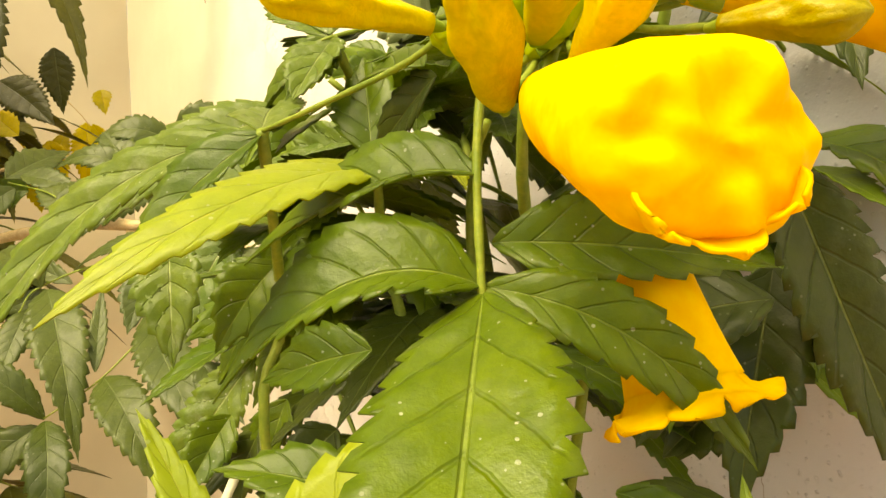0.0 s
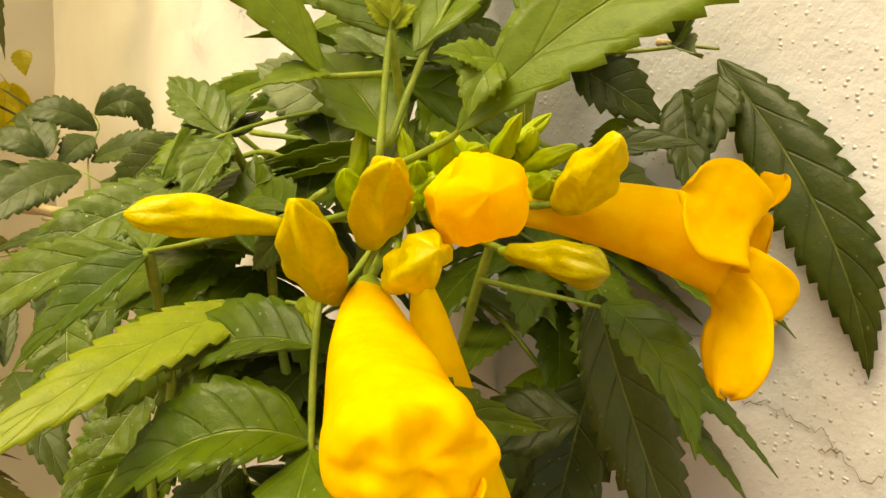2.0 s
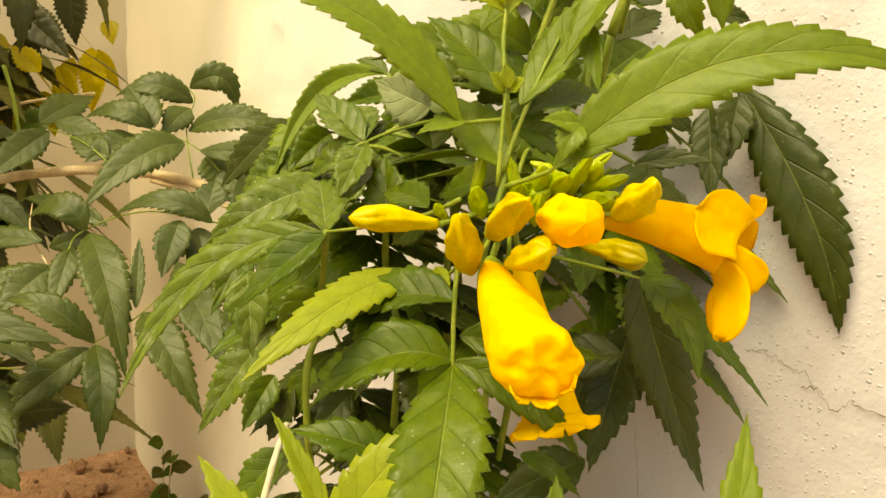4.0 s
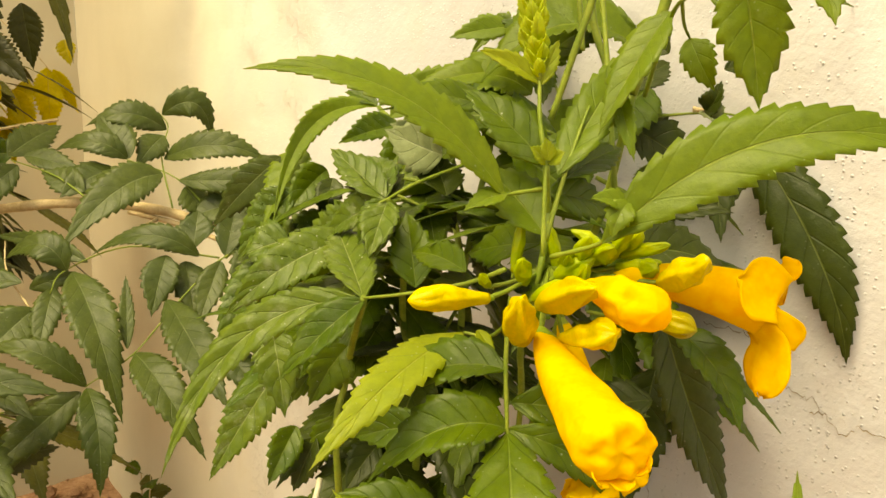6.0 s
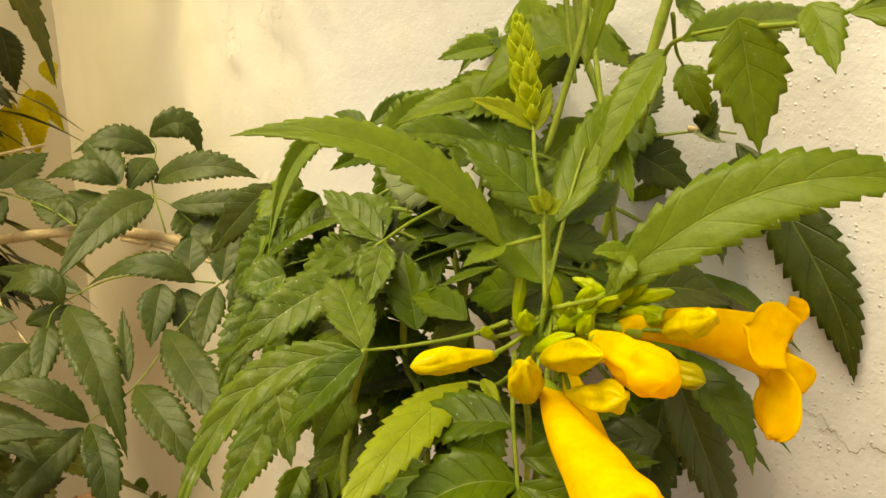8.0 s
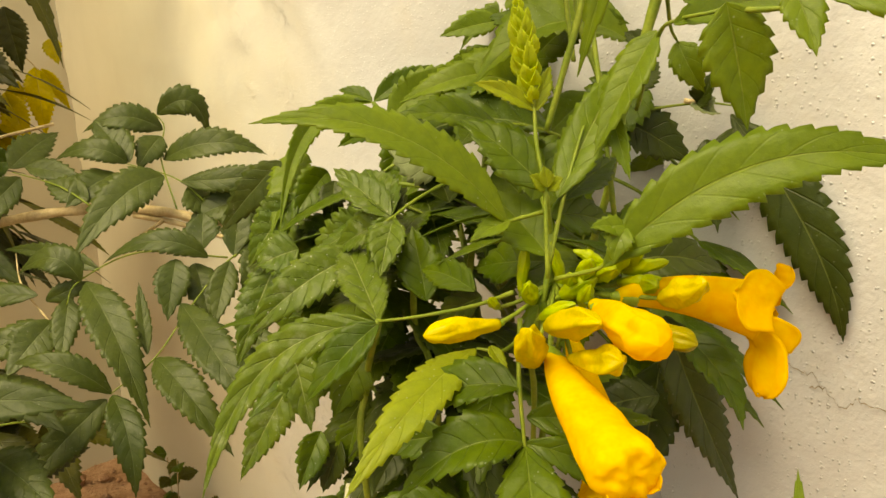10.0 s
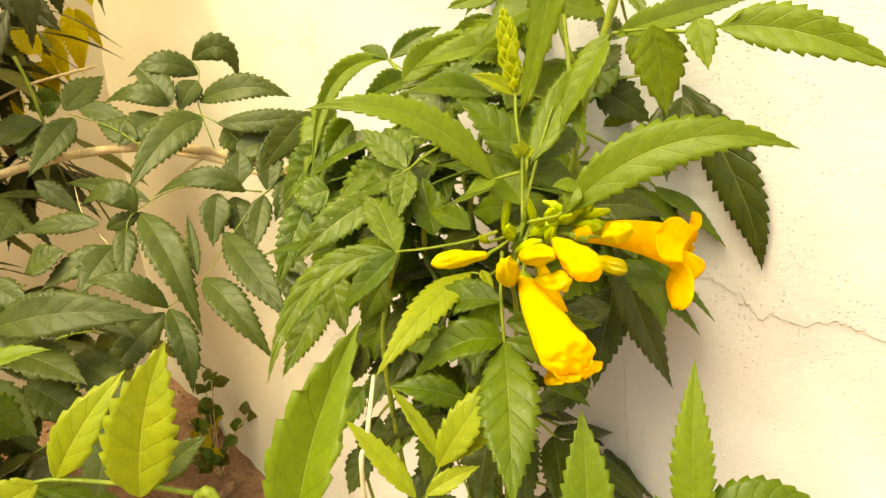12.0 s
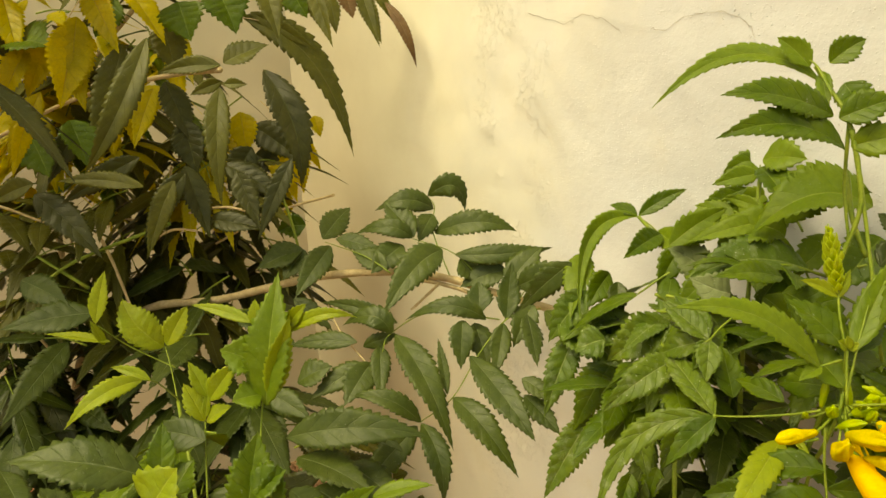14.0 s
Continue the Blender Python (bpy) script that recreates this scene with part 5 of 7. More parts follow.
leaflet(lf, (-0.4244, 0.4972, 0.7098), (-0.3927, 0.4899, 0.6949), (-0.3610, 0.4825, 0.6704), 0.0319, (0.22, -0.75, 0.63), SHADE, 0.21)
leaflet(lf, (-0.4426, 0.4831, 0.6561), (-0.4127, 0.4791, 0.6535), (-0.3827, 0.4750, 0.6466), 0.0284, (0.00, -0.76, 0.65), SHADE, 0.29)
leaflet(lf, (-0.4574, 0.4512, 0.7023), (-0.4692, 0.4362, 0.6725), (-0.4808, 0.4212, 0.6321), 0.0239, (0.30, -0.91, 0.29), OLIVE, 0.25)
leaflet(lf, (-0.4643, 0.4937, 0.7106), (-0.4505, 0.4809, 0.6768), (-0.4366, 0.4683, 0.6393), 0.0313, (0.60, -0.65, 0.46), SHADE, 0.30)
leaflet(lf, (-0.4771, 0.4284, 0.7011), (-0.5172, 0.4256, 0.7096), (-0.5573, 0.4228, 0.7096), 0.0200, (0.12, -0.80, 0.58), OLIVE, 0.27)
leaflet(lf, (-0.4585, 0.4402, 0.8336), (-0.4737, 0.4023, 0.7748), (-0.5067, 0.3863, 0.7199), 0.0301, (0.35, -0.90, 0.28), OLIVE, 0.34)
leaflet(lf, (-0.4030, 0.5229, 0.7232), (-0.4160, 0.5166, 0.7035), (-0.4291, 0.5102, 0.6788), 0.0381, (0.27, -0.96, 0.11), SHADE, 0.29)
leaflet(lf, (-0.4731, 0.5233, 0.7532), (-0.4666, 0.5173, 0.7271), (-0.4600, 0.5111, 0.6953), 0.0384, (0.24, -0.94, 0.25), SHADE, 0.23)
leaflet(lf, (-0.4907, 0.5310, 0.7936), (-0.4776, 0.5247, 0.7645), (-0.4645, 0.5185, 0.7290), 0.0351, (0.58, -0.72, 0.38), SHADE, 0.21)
leaflet(lf, (-0.5552, 0.4971, 0.8518), (-0.5583, 0.4762, 0.8161), (-0.5615, 0.4553, 0.7734), 0.0491, (0.67, -0.68, 0.31), YELLOWED, 0.31)
leaflet(lf, (-0.5651, 0.4166, 0.7752), (-0.5710, 0.4038, 0.7504), (-0.5769, 0.3910, 0.7188), 0.0188, (0.72, -0.68, 0.16), YELLOWED, 0.30)
leaflet(lf, (-0.5299, 0.5467, 0.7885), (-0.5131, 0.5451, 0.7773), (-0.4963, 0.5437, 0.7615), 0.0358, (0.47, -0.59, 0.65), YELLOWED, 0.20)
leaflet(lf, (-0.5629, 0.5383, 0.7657), (-0.5595, 0.5331, 0.7444), (-0.5562, 0.5280, 0.7182), 0.0364, (0.21, -0.95, 0.24), YELLOWED, 0.23)
leaflet(lf, (-0.5829, 0.4915, 0.8388), (-0.5953, 0.4841, 0.8144), (-0.6077, 0.4766, 0.7847), 0.0361, (0.17, -0.97, 0.19), YELLOWED, 0.24)
leaflet(lf, (-0.5269, 0.5443, 0.7767), (-0.5319, 0.5385, 0.7549), (-0.5370, 0.5328, 0.7309), 0.0357, (0.64, -0.77, 0.05), YELLOWED, 0.31)
leaflet(lf, (-0.4438, 0.6089, 0.7547), (-0.4401, 0.6034, 0.7313), (-0.4365, 0.5980, 0.7050), 0.0379, (0.22, -0.95, 0.24), YELLOWED, 0.34)
leaflet(lf, (-0.5920, 0.4491, 0.7482), (-0.5840, 0.4455, 0.7309), (-0.5759, 0.4420, 0.7110), 0.0438, (0.24, -0.93, 0.28), GREEN, 0.28)
leaflet(lf, (-0.5544, 0.4561, 0.7632), (-0.5463, 0.4517, 0.7433), (-0.5382, 0.4472, 0.7181), 0.0389, (0.71, -0.60, 0.37), GREEN, 0.43)
leaflet(lf, (-0.6161, 0.4885, 0.8395), (-0.5933, 0.4795, 0.8383), (-0.5705, 0.4705, 0.8321), 0.0568, (-0.09, -0.57, 0.81), GREEN, 0.33)
leaflet(lf, (-0.5375, 0.5466, 0.8803), (-0.5491, 0.5409, 0.8623), (-0.5608, 0.5353, 0.8408), 0.0399, (0.38, -0.92, 0.04), GREEN, 0.38)
leaflet(lf, (-0.4555, 0.5104, 0.8687), (-0.4500, 0.5065, 0.8512), (-0.4444, 0.5026, 0.8305), 0.0505, (0.16, -0.96, 0.24), GREEN, 0.28)
leaflet(lf, (-0.4168, 0.5164, 0.8788), (-0.4084, 0.5121, 0.8594), (-0.4001, 0.5078, 0.8351), 0.0507, (0.39, -0.86, 0.32), GREEN, 0.43)
leaflet(lf, (-0.4814, 0.5240, 0.8491), (-0.4750, 0.5188, 0.8273), (-0.4686, 0.5137, 0.7989), 0.0416, (0.35, -0.90, 0.27), OLIVE, 0.27)
leaflet(lf, (-0.5920, 0.4393, 0.7061), (-0.6132, 0.4354, 0.6998), (-0.6342, 0.4315, 0.6892), 0.0238, (0.05, -0.95, 0.32), OLIVE, 0.31)
leaflet(lf, (-0.3915, 0.6145, 0.6686), (-0.4063, 0.6157, 0.6807), (-0.4211, 0.6169, 0.6910), 0.0259, (0.18, -0.92, 0.34), YELLOWED, 0.19)
lf = leaf(tall_shrub, [(-0.3756, 0.7169, 0.9268), (-0.3162, 0.6947, 0.8960), (-0.2824, 0.6932, 0.8755)], 0.00062, BARK)
leaflet(lf, (-0.2810, 0.6921, 0.8702), (-0.2568, 0.6725, 0.8345), (-0.2458, 0.6775, 0.7926), 0.0155, (0.19, -0.95, 0.26), WITHERED, 0.20)
leaflet(lf, (-0.3413, 0.6676, 0.8780), (-0.3383, 0.6629, 0.8594), (-0.3354, 0.6582, 0.8351), 0.0218, (0.03, -0.98, 0.22), OLIVE, 0.27)
leaflet(lf, (-0.3108, 0.6937, 0.8893), (-0.2987, 0.6871, 0.8572), (-0.2865, 0.6805, 0.8221), 0.0245, (-0.07, -0.98, 0.17), OLIVE, 0.27)
leaflet(lf, (-0.3651, 0.6677, 0.8882), (-0.3595, 0.6632, 0.8686), (-0.3539, 0.6586, 0.8444), 0.0271, (0.28, -0.92, 0.26), OLIVE, 0.26)
leaflet(lf, (-0.3027, 0.6975, 0.9024), (-0.2856, 0.6921, 0.8742), (-0.2685, 0.6869, 0.8424), 0.0212, (0.42, -0.82, 0.38), OLIVE, 0.21)
leaflet(lf, (-0.3857, 0.6462, 0.8926), (-0.3743, 0.6428, 0.8752), (-0.3630, 0.6395, 0.8542), 0.0437, (0.03, -0.98, 0.19), GREEN, 0.34)
leaflet(lf, (-0.3297, 0.6920, 0.8897), (-0.3247, 0.6883, 0.8725), (-0.3196, 0.6845, 0.8531), 0.0269, (0.38, -0.88, 0.29), WITHERED, 0.23)
lf = leaf(tall_shrub, [(-0.4901, 0.8181, 0.7565), (-0.4526, 0.8232, 0.7153), (-0.4435, 0.8284, 0.7011)], 0.00062, BARK)
leaflet(lf, (-0.4470, 0.8298, 0.7046), (-0.4408, 0.8148, 0.6664), (-0.4348, 0.7999, 0.6233), 0.0369, (0.54, -0.76, 0.36), YELLOWED, 0.24)
leaflet(lf, (-0.4399, 0.8288, 0.7024), (-0.4276, 0.8309, 0.6792), (-0.4153, 0.8332, 0.6510), 0.0198, (0.25, -0.97, 0.04), YELLOWED, 0.19)
leaflet(lf, (-0.4061, 0.7862, 0.7343), (-0.4011, 0.7807, 0.7211), (-0.3961, 0.7753, 0.7054), 0.0224, (0.20, -0.89, 0.40), YELLOWED, 0.34)
leaflet(lf, (-0.4516, 0.7926, 0.6898), (-0.4574, 0.7783, 0.6543), (-0.4634, 0.7638, 0.6096), 0.0301, (0.00, -0.94, 0.34), YELLOWED, 0.27)
leaflet(lf, (-0.4564, 0.7674, 0.6785), (-0.4426, 0.7563, 0.6511), (-0.4287, 0.7453, 0.6203), 0.0301, (0.50, -0.71, 0.50), YELLOWED, 0.30)
leaflet(lf, (-0.4692, 0.7278, 0.6565), (-0.4814, 0.7195, 0.6358), (-0.4936, 0.7112, 0.6089), 0.0381, (0.46, -0.89, 0.07), YELLOWED, 0.31)
leaflet(lf, (-0.4499, 0.7248, 0.6497), (-0.4400, 0.7155, 0.6269), (-0.4302, 0.7063, 0.6006), 0.0332, (0.56, -0.68, 0.48), YELLOWED, 0.19)
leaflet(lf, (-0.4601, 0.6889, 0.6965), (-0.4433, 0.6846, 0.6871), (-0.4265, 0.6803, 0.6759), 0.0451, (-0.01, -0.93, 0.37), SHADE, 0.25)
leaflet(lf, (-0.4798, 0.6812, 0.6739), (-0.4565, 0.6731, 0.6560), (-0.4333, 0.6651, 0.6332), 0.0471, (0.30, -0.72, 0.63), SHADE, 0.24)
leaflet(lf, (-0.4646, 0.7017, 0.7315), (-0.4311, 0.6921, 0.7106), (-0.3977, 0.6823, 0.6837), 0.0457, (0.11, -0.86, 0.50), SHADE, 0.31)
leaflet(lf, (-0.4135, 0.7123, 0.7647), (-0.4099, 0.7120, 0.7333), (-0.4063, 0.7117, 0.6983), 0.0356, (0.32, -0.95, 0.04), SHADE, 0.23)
leaflet(lf, (-0.4807, 0.6845, 0.6244), (-0.4674, 0.6779, 0.6103), (-0.4540, 0.6713, 0.5901), 0.0315, (0.40, -0.70, 0.59), YELLOWED, 0.29)
leaflet(lf, (-0.3790, 0.6056, 0.6207), (-0.3966, 0.6049, 0.6197), (-0.4141, 0.6041, 0.6137), 0.0328, (0.00, -0.98, 0.20), GREEN, 0.25)
stem(tall_shrub, "twig", [(-0.3707, 0.5412, 0.6105), (-0.3799, 0.5487, 0.6468), (-0.3892, 0.5534, 0.6711)], 0.0014, stalk)
stem(tall_shrub, "branch", [(-0.7184, 0.5365, 0.7320), (-0.6019, 0.5376, 0.7782), (-0.4860, 0.5224, 0.7991), (-0.4090, 0.4789, 0.8024)], 0.0022, BARK)
stem(tall_shrub, "trunk", [(-0.5556, 0.6976, 0.9169), (-0.6884, 0.7075, 0.7905), (-0.7249, 0.6596, 0.5982), (-0.6600, 0.5800, 0.0700)], 0.0032, BARK)
stem(tall_shrub, "twig", [(-0.6160, 0.4309, 0.5902), (-0.5838, 0.4615, 0.6200), (-0.4906, 0.4979, 0.6506)], 0.0015, stalk)
stem(tall_shrub, "twig", [(-0.6179, 0.4603, 0.6291), (-0.5667, 0.4572, 0.5946)], 0.0015, stalk)

# young shoots with light leaves
lf = leaf(young_shrub, [(-0.4155, 0.3143, 0.5391), (-0.4248, 0.3292, 0.5626), (-0.4338, 0.3419, 0.5768)], 0.00060, stalk)
leaflet(lf, (-0.4352, 0.3418, 0.5768), (-0.4533, 0.3358, 0.5997), (-0.4686, 0.3483, 0.6186), 0.0339, (0.49, -0.71, 0.51), YOUNG, 0.32)
leaflet(lf, (-0.4323, 0.3423, 0.5777), (-0.4228, 0.3469, 0.5954), (-0.4133, 0.3515, 0.6100), 0.0222, (0.10, -0.97, 0.22), YOUNG, 0.20)
lf = leaf(young_shrub, [(-0.3978, 0.2796, 0.5598), (-0.4031, 0.2632, 0.5804), (-0.4041, 0.2448, 0.5905)], 0.00060, stalk)
leaflet(lf, (-0.4033, 0.2449, 0.5905), (-0.4205, 0.2200, 0.5906), (-0.4419, 0.2061, 0.5723), 0.0178, (0.27, -0.61, 0.74), YOUNG, 0.28)
leaflet(lf, (-0.4023, 0.2542, 0.5859), (-0.4168, 0.2541, 0.5935), (-0.4312, 0.2540, 0.5968), 0.0094, (0.24, -0.74, 0.63), YOUNG, 0.27)
lf = leaf(young_shrub, [(-0.4257, 0.3386, 0.5589), (-0.4638, 0.3395, 0.5783), (-0.4787, 0.3233, 0.6036)], 0.00060, stalk)
leaflet(lf, (-0.4750, 0.3300, 0.5866), (-0.4992, 0.3240, 0.5941), (-0.5235, 0.3180, 0.5991), 0.0101, (0.32, -0.43, 0.84), YOUNG, 0.20)
leaflet(lf, (-0.4810, 0.3235, 0.6055), (-0.4762, 0.3288, 0.6286), (-0.4713, 0.3342, 0.6477), 0.0176, (0.03, -0.97, 0.24), YOUNG, 0.34)
leaflet(lf, (-0.4797, 0.3291, 0.5844), (-0.4827, 0.3264, 0.5971), (-0.4856, 0.3237, 0.6083), 0.0084, (0.68, -0.73, 0.01), YOUNG, 0.20)
leaflet(lf, (-0.4662, 0.3403, 0.5830), (-0.4655, 0.3428, 0.5940), (-0.4648, 0.3453, 0.6040), 0.0087, (0.34, -0.92, 0.19), YOUNG, 0.23)
lf = leaf(young_shrub, [(-0.3338, 0.1750, 0.5271), (-0.3380, 0.1918, 0.5569), (-0.3415, 0.2057, 0.5784)], 0.00062, stalk)
leaflet(lf, (-0.3419, 0.2057, 0.5788), (-0.3487, 0.2085, 0.5922), (-0.3556, 0.2112, 0.6036), 0.0167, (0.49, -0.75, 0.44), YOUNG, 0.20)
leaflet(lf, (-0.3393, 0.2104, 0.5935), (-0.3456, 0.2126, 0.6063), (-0.3519, 0.2149, 0.6179), 0.0126, (0.50, -0.77, 0.40), YOUNG, 0.35)
leaflet(lf, (-0.3386, 0.2100, 0.5917), (-0.3271, 0.2092, 0.6066), (-0.3156, 0.2083, 0.6194), 0.0168, (-0.26, -0.95, 0.16), YOUNG, 0.27)
leaflet(lf, (-0.3404, 0.2058, 0.5784), (-0.3311, 0.2059, 0.5850), (-0.3219, 0.2060, 0.5898), 0.0135, (-0.41, -0.62, 0.67), YOUNG, 0.28)
leaflet(lf, (-0.3411, 0.2064, 0.5813), (-0.3402, 0.2089, 0.5904), (-0.3393, 0.2115, 0.5982), 0.0058, (0.33, -0.91, 0.24), YOUNG, 0.21)
lf = leaf(young_shrub, [(-0.2984, 0.1692, 0.5321), (-0.2966, 0.1943, 0.5956), (-0.2911, 0.2139, 0.6337), (-0.2874, 0.2175, 0.6478)], 0.00062, stalk)
leaflet(lf, (-0.2942, 0.1945, 0.5956), (-0.2900, 0.2022, 0.6360), (-0.2867, 0.2240, 0.6754), 0.0345, (-0.10, -0.93, 0.35), FRESH, 0.34)
leaflet(lf, (-0.2913, 0.1956, 0.5990), (-0.2828, 0.1975, 0.6291), (-0.2742, 0.1995, 0.6536), 0.0184, (0.39, -0.92, -0.06), YOUNG, 0.33)
leaflet(lf, (-0.2994, 0.2048, 0.6198), (-0.3110, 0.2025, 0.6264), (-0.3225, 0.2001, 0.6315), 0.0309, (0.44, -0.65, 0.61), FRESH, 0.19)
leaflet(lf, (-0.3037, 0.2151, 0.6439), (-0.3263, 0.2193, 0.6510), (-0.3490, 0.2235, 0.6540), 0.0094, (0.01, -0.76, 0.65), YOUNG, 0.28)
leaflet(lf, (-0.2820, 0.2154, 0.6364), (-0.2572, 0.2087, 0.6508), (-0.2347, 0.2120, 0.6470), 0.0100, (-0.17, -0.87, 0.46), YOUNG, 0.29)
leaflet(lf, (-0.2838, 0.2154, 0.6371), (-0.2752, 0.2134, 0.6490), (-0.2666, 0.2114, 0.6573), 0.0115, (-0.38, -0.91, 0.15), YOUNG, 0.24)
leaflet(lf, (-0.3019, 0.2146, 0.6410), (-0.3023, 0.2166, 0.6510), (-0.3026, 0.2186, 0.6587), 0.0111, (0.03, -0.97, 0.22), YOUNG, 0.23)
leaflet(lf, (-0.2966, 0.1959, 0.6025), (-0.3044, 0.1901, 0.6037), (-0.3122, 0.1843, 0.6035), 0.0237, (0.37, -0.42, 0.83), FRESH, 0.20)
lf = leaf(young_shrub, [(-0.3232, 0.1400, 0.5498), (-0.3362, 0.1432, 0.5690), (-0.3488, 0.1348, 0.5822)], 0.00062, stalk)
leaflet(lf, (-0.3472, 0.1349, 0.5822), (-0.3778, 0.1220, 0.5988), (-0.4183, 0.1196, 0.5998), 0.0349, (0.31, -0.49, 0.82), DEEP, 0.19)
leaflet(lf, (-0.3362, 0.1425, 0.5658), (-0.3319, 0.1496, 0.5736), (-0.3276, 0.1568, 0.5798), 0.0259, (-0.05, -0.68, 0.73), GREEN, 0.28)
leaflet(lf, (-0.3426, 0.1433, 0.5723), (-0.3442, 0.1519, 0.5887), (-0.3458, 0.1604, 0.6028), 0.0185, (0.33, -0.81, 0.49), GREEN, 0.27)
leaflet(lf, (-0.3406, 0.1218, 0.5676), (-0.3321, 0.1254, 0.5809), (-0.3237, 0.1289, 0.5913), 0.0387, (-0.30, -0.83, 0.46), YOUNG, 0.23)
leaflet(lf, (-0.3338, 0.1862, 0.5756), (-0.3541, 0.1907, 0.5786), (-0.3743, 0.1954, 0.5772), 0.0257, (-0.14, -0.75, 0.64), DEEP, 0.12)
lf = leaf(young_shrub, [(-0.2877, 0.1424, 0.5459), (-0.2979, 0.1542, 0.5565), (-0.3084, 0.1646, 0.5612)], 0.00062, stalk)
leaflet(lf, (-0.2941, 0.1426, 0.5492), (-0.2917, 0.1532, 0.5736), (-0.2893, 0.1638, 0.5945), 0.0310, (0.24, -0.89, 0.39), GREEN, 0.33)
leaflet(lf, (-0.2909, 0.1465, 0.5649), (-0.2804, 0.1488, 0.5713), (-0.2699, 0.1512, 0.5765), 0.0248, (-0.22, -0.70, 0.68), GREEN, 0.34)
leaflet(lf, (-0.3045, 0.1551, 0.5631), (-0.3080, 0.1462, 0.5546), (-0.3116, 0.1372, 0.5427), 0.0261, (-0.07, -0.74, 0.67), DEEP, 0.17)
leaflet(lf, (-0.2812, 0.1445, 0.5521), (-0.2780, 0.1480, 0.5678), (-0.2748, 0.1516, 0.5804), 0.0182, (0.19, -0.96, 0.20), GREEN, 0.42)
leaflet(lf, (-0.2331, 0.0929, 0.5768), (-0.2174, 0.0879, 0.5956), (-0.2017, 0.0830, 0.6104), 0.0147, (-0.58, -0.74, 0.33), GREEN, 0.43)
leaflet(lf, (-0.2497, 0.0895, 0.5690), (-0.2414, 0.0934, 0.5841), (-0.2331, 0.0972, 0.5958), 0.0219, (0.02, -0.96, 0.26), GREEN, 0.46)
leaflet(lf, (-0.3728, 0.0996, 0.5737), (-0.3800, 0.1013, 0.5857), (-0.3871, 0.1031, 0.5948), 0.0223, (0.72, -0.42, 0.55), DEEP, 0.14)
leaflet(lf, (-0.4363, 0.1372, 0.5837), (-0.4202, 0.1240, 0.5765), (-0.4040, 0.1108, 0.5658), 0.0211, (0.42, -0.10, 0.90), DEEP, 0.12)
leaflet(lf, (-0.5153, 0.3798, 0.5953), (-0.5503, 0.3636, 0.5960), (-0.5855, 0.3473, 0.5924), 0.0357, (0.27, -0.64, 0.72), DEEP, 0.14)
leaflet(lf, (-0.5947, 0.3990, 0.6217), (-0.5648, 0.3870, 0.6144), (-0.5350, 0.3750, 0.6024), 0.0317, (-0.05, -0.69, 0.72), DEEP, 0.12)
lf = leaf(young_shrub, [(-0.0898, -0.0001, 0.6038), (-0.1028, -0.0013, 0.6084), (-0.1232, -0.0014, 0.6122), (-0.1321, -0.0014, 0.6114)], 0.00062, stalk)
leaflet(lf, (-0.1244, -0.0013, 0.6125), (-0.1146, 0.0009, 0.6276), (-0.1043, 0.0076, 0.6386), 0.0127, (-0.06, -0.93, 0.36), YOUNG, 0.28)
leaflet(lf, (-0.1026, -0.0039, 0.6069), (-0.0985, -0.0016, 0.6292), (-0.0917, 0.0053, 0.6477), 0.0203, (0.12, -0.97, 0.19), YOUNG, 0.25)
leaflet(lf, (-0.1291, -0.0016, 0.6113), (-0.1365, -0.0073, 0.6100), (-0.1438, -0.0130, 0.6079), 0.0112, (0.42, -0.71, 0.56), YOUNG, 0.20)
lf = leaf(young_shrub, [(-0.0495, -0.0740, 0.6471), (-0.0477, -0.0740, 0.6529)], 0.00062, stalk)
leaflet(lf, (-0.0477, -0.0740, 0.6529), (-0.0432, -0.0708, 0.6699), (-0.0356, -0.0649, 0.6848), 0.0118, (-0.29, -0.89, 0.36), FRESH, 0.55)
lf = leaf(young_shrub, [(-0.0293, 0.0752, 0.5321), (-0.0219, 0.0786, 0.5480)], 0.00062, stalk)
leaflet(lf, (-0.0231, 0.0783, 0.5470), (-0.0095, 0.0809, 0.5680), (0.0065, 0.0905, 0.5829), 0.0159, (-0.32, -0.78, 0.53), YOUNG, 0.25)
leaflet(lf, (-0.0212, 0.0788, 0.5484), (-0.0311, 0.0853, 0.5651), (-0.0409, 0.0919, 0.5771), 0.0068, (0.30, -0.77, 0.56), YOUNG, 0.34)
leaflet(lf, (-0.0219, 0.0786, 0.5480), (-0.0066, 0.0809, 0.5566), (0.0086, 0.0832, 0.5630), 0.0086, (-0.30, -0.56, 0.77), YOUNG, 0.26)
leaflet(lf, (-0.0326, 0.0745, 0.5357), (-0.0461, 0.0814, 0.5521), (-0.0595, 0.0882, 0.5654), 0.0108, (0.28, -0.75, 0.60), YOUNG, 0.19)
leaflet(lf, (-0.0281, 0.0747, 0.5366), (-0.0171, 0.0761, 0.5427), (-0.0061, 0.0776, 0.5464), 0.0091, (-0.19, -0.74, 0.64), YOUNG, 0.32)
lf = leaf(young_shrub, [(0.0710, 0.0410, 0.5229), (0.0720, 0.0493, 0.5420)], 0.00062, stalk)
leaflet(lf, (0.0695, 0.0426, 0.5289), (0.0699, 0.0544, 0.5638), (0.0750, 0.0718, 0.5933), 0.0171, (-0.35, -0.84, 0.41), FRESH, 0.20)
leaflet(lf, (0.0731, 0.0454, 0.5357), (0.0913, 0.0435, 0.5479), (0.1138, 0.0437, 0.5472), 0.0228, (-0.26, -0.50, 0.83), GREEN, 0.27)
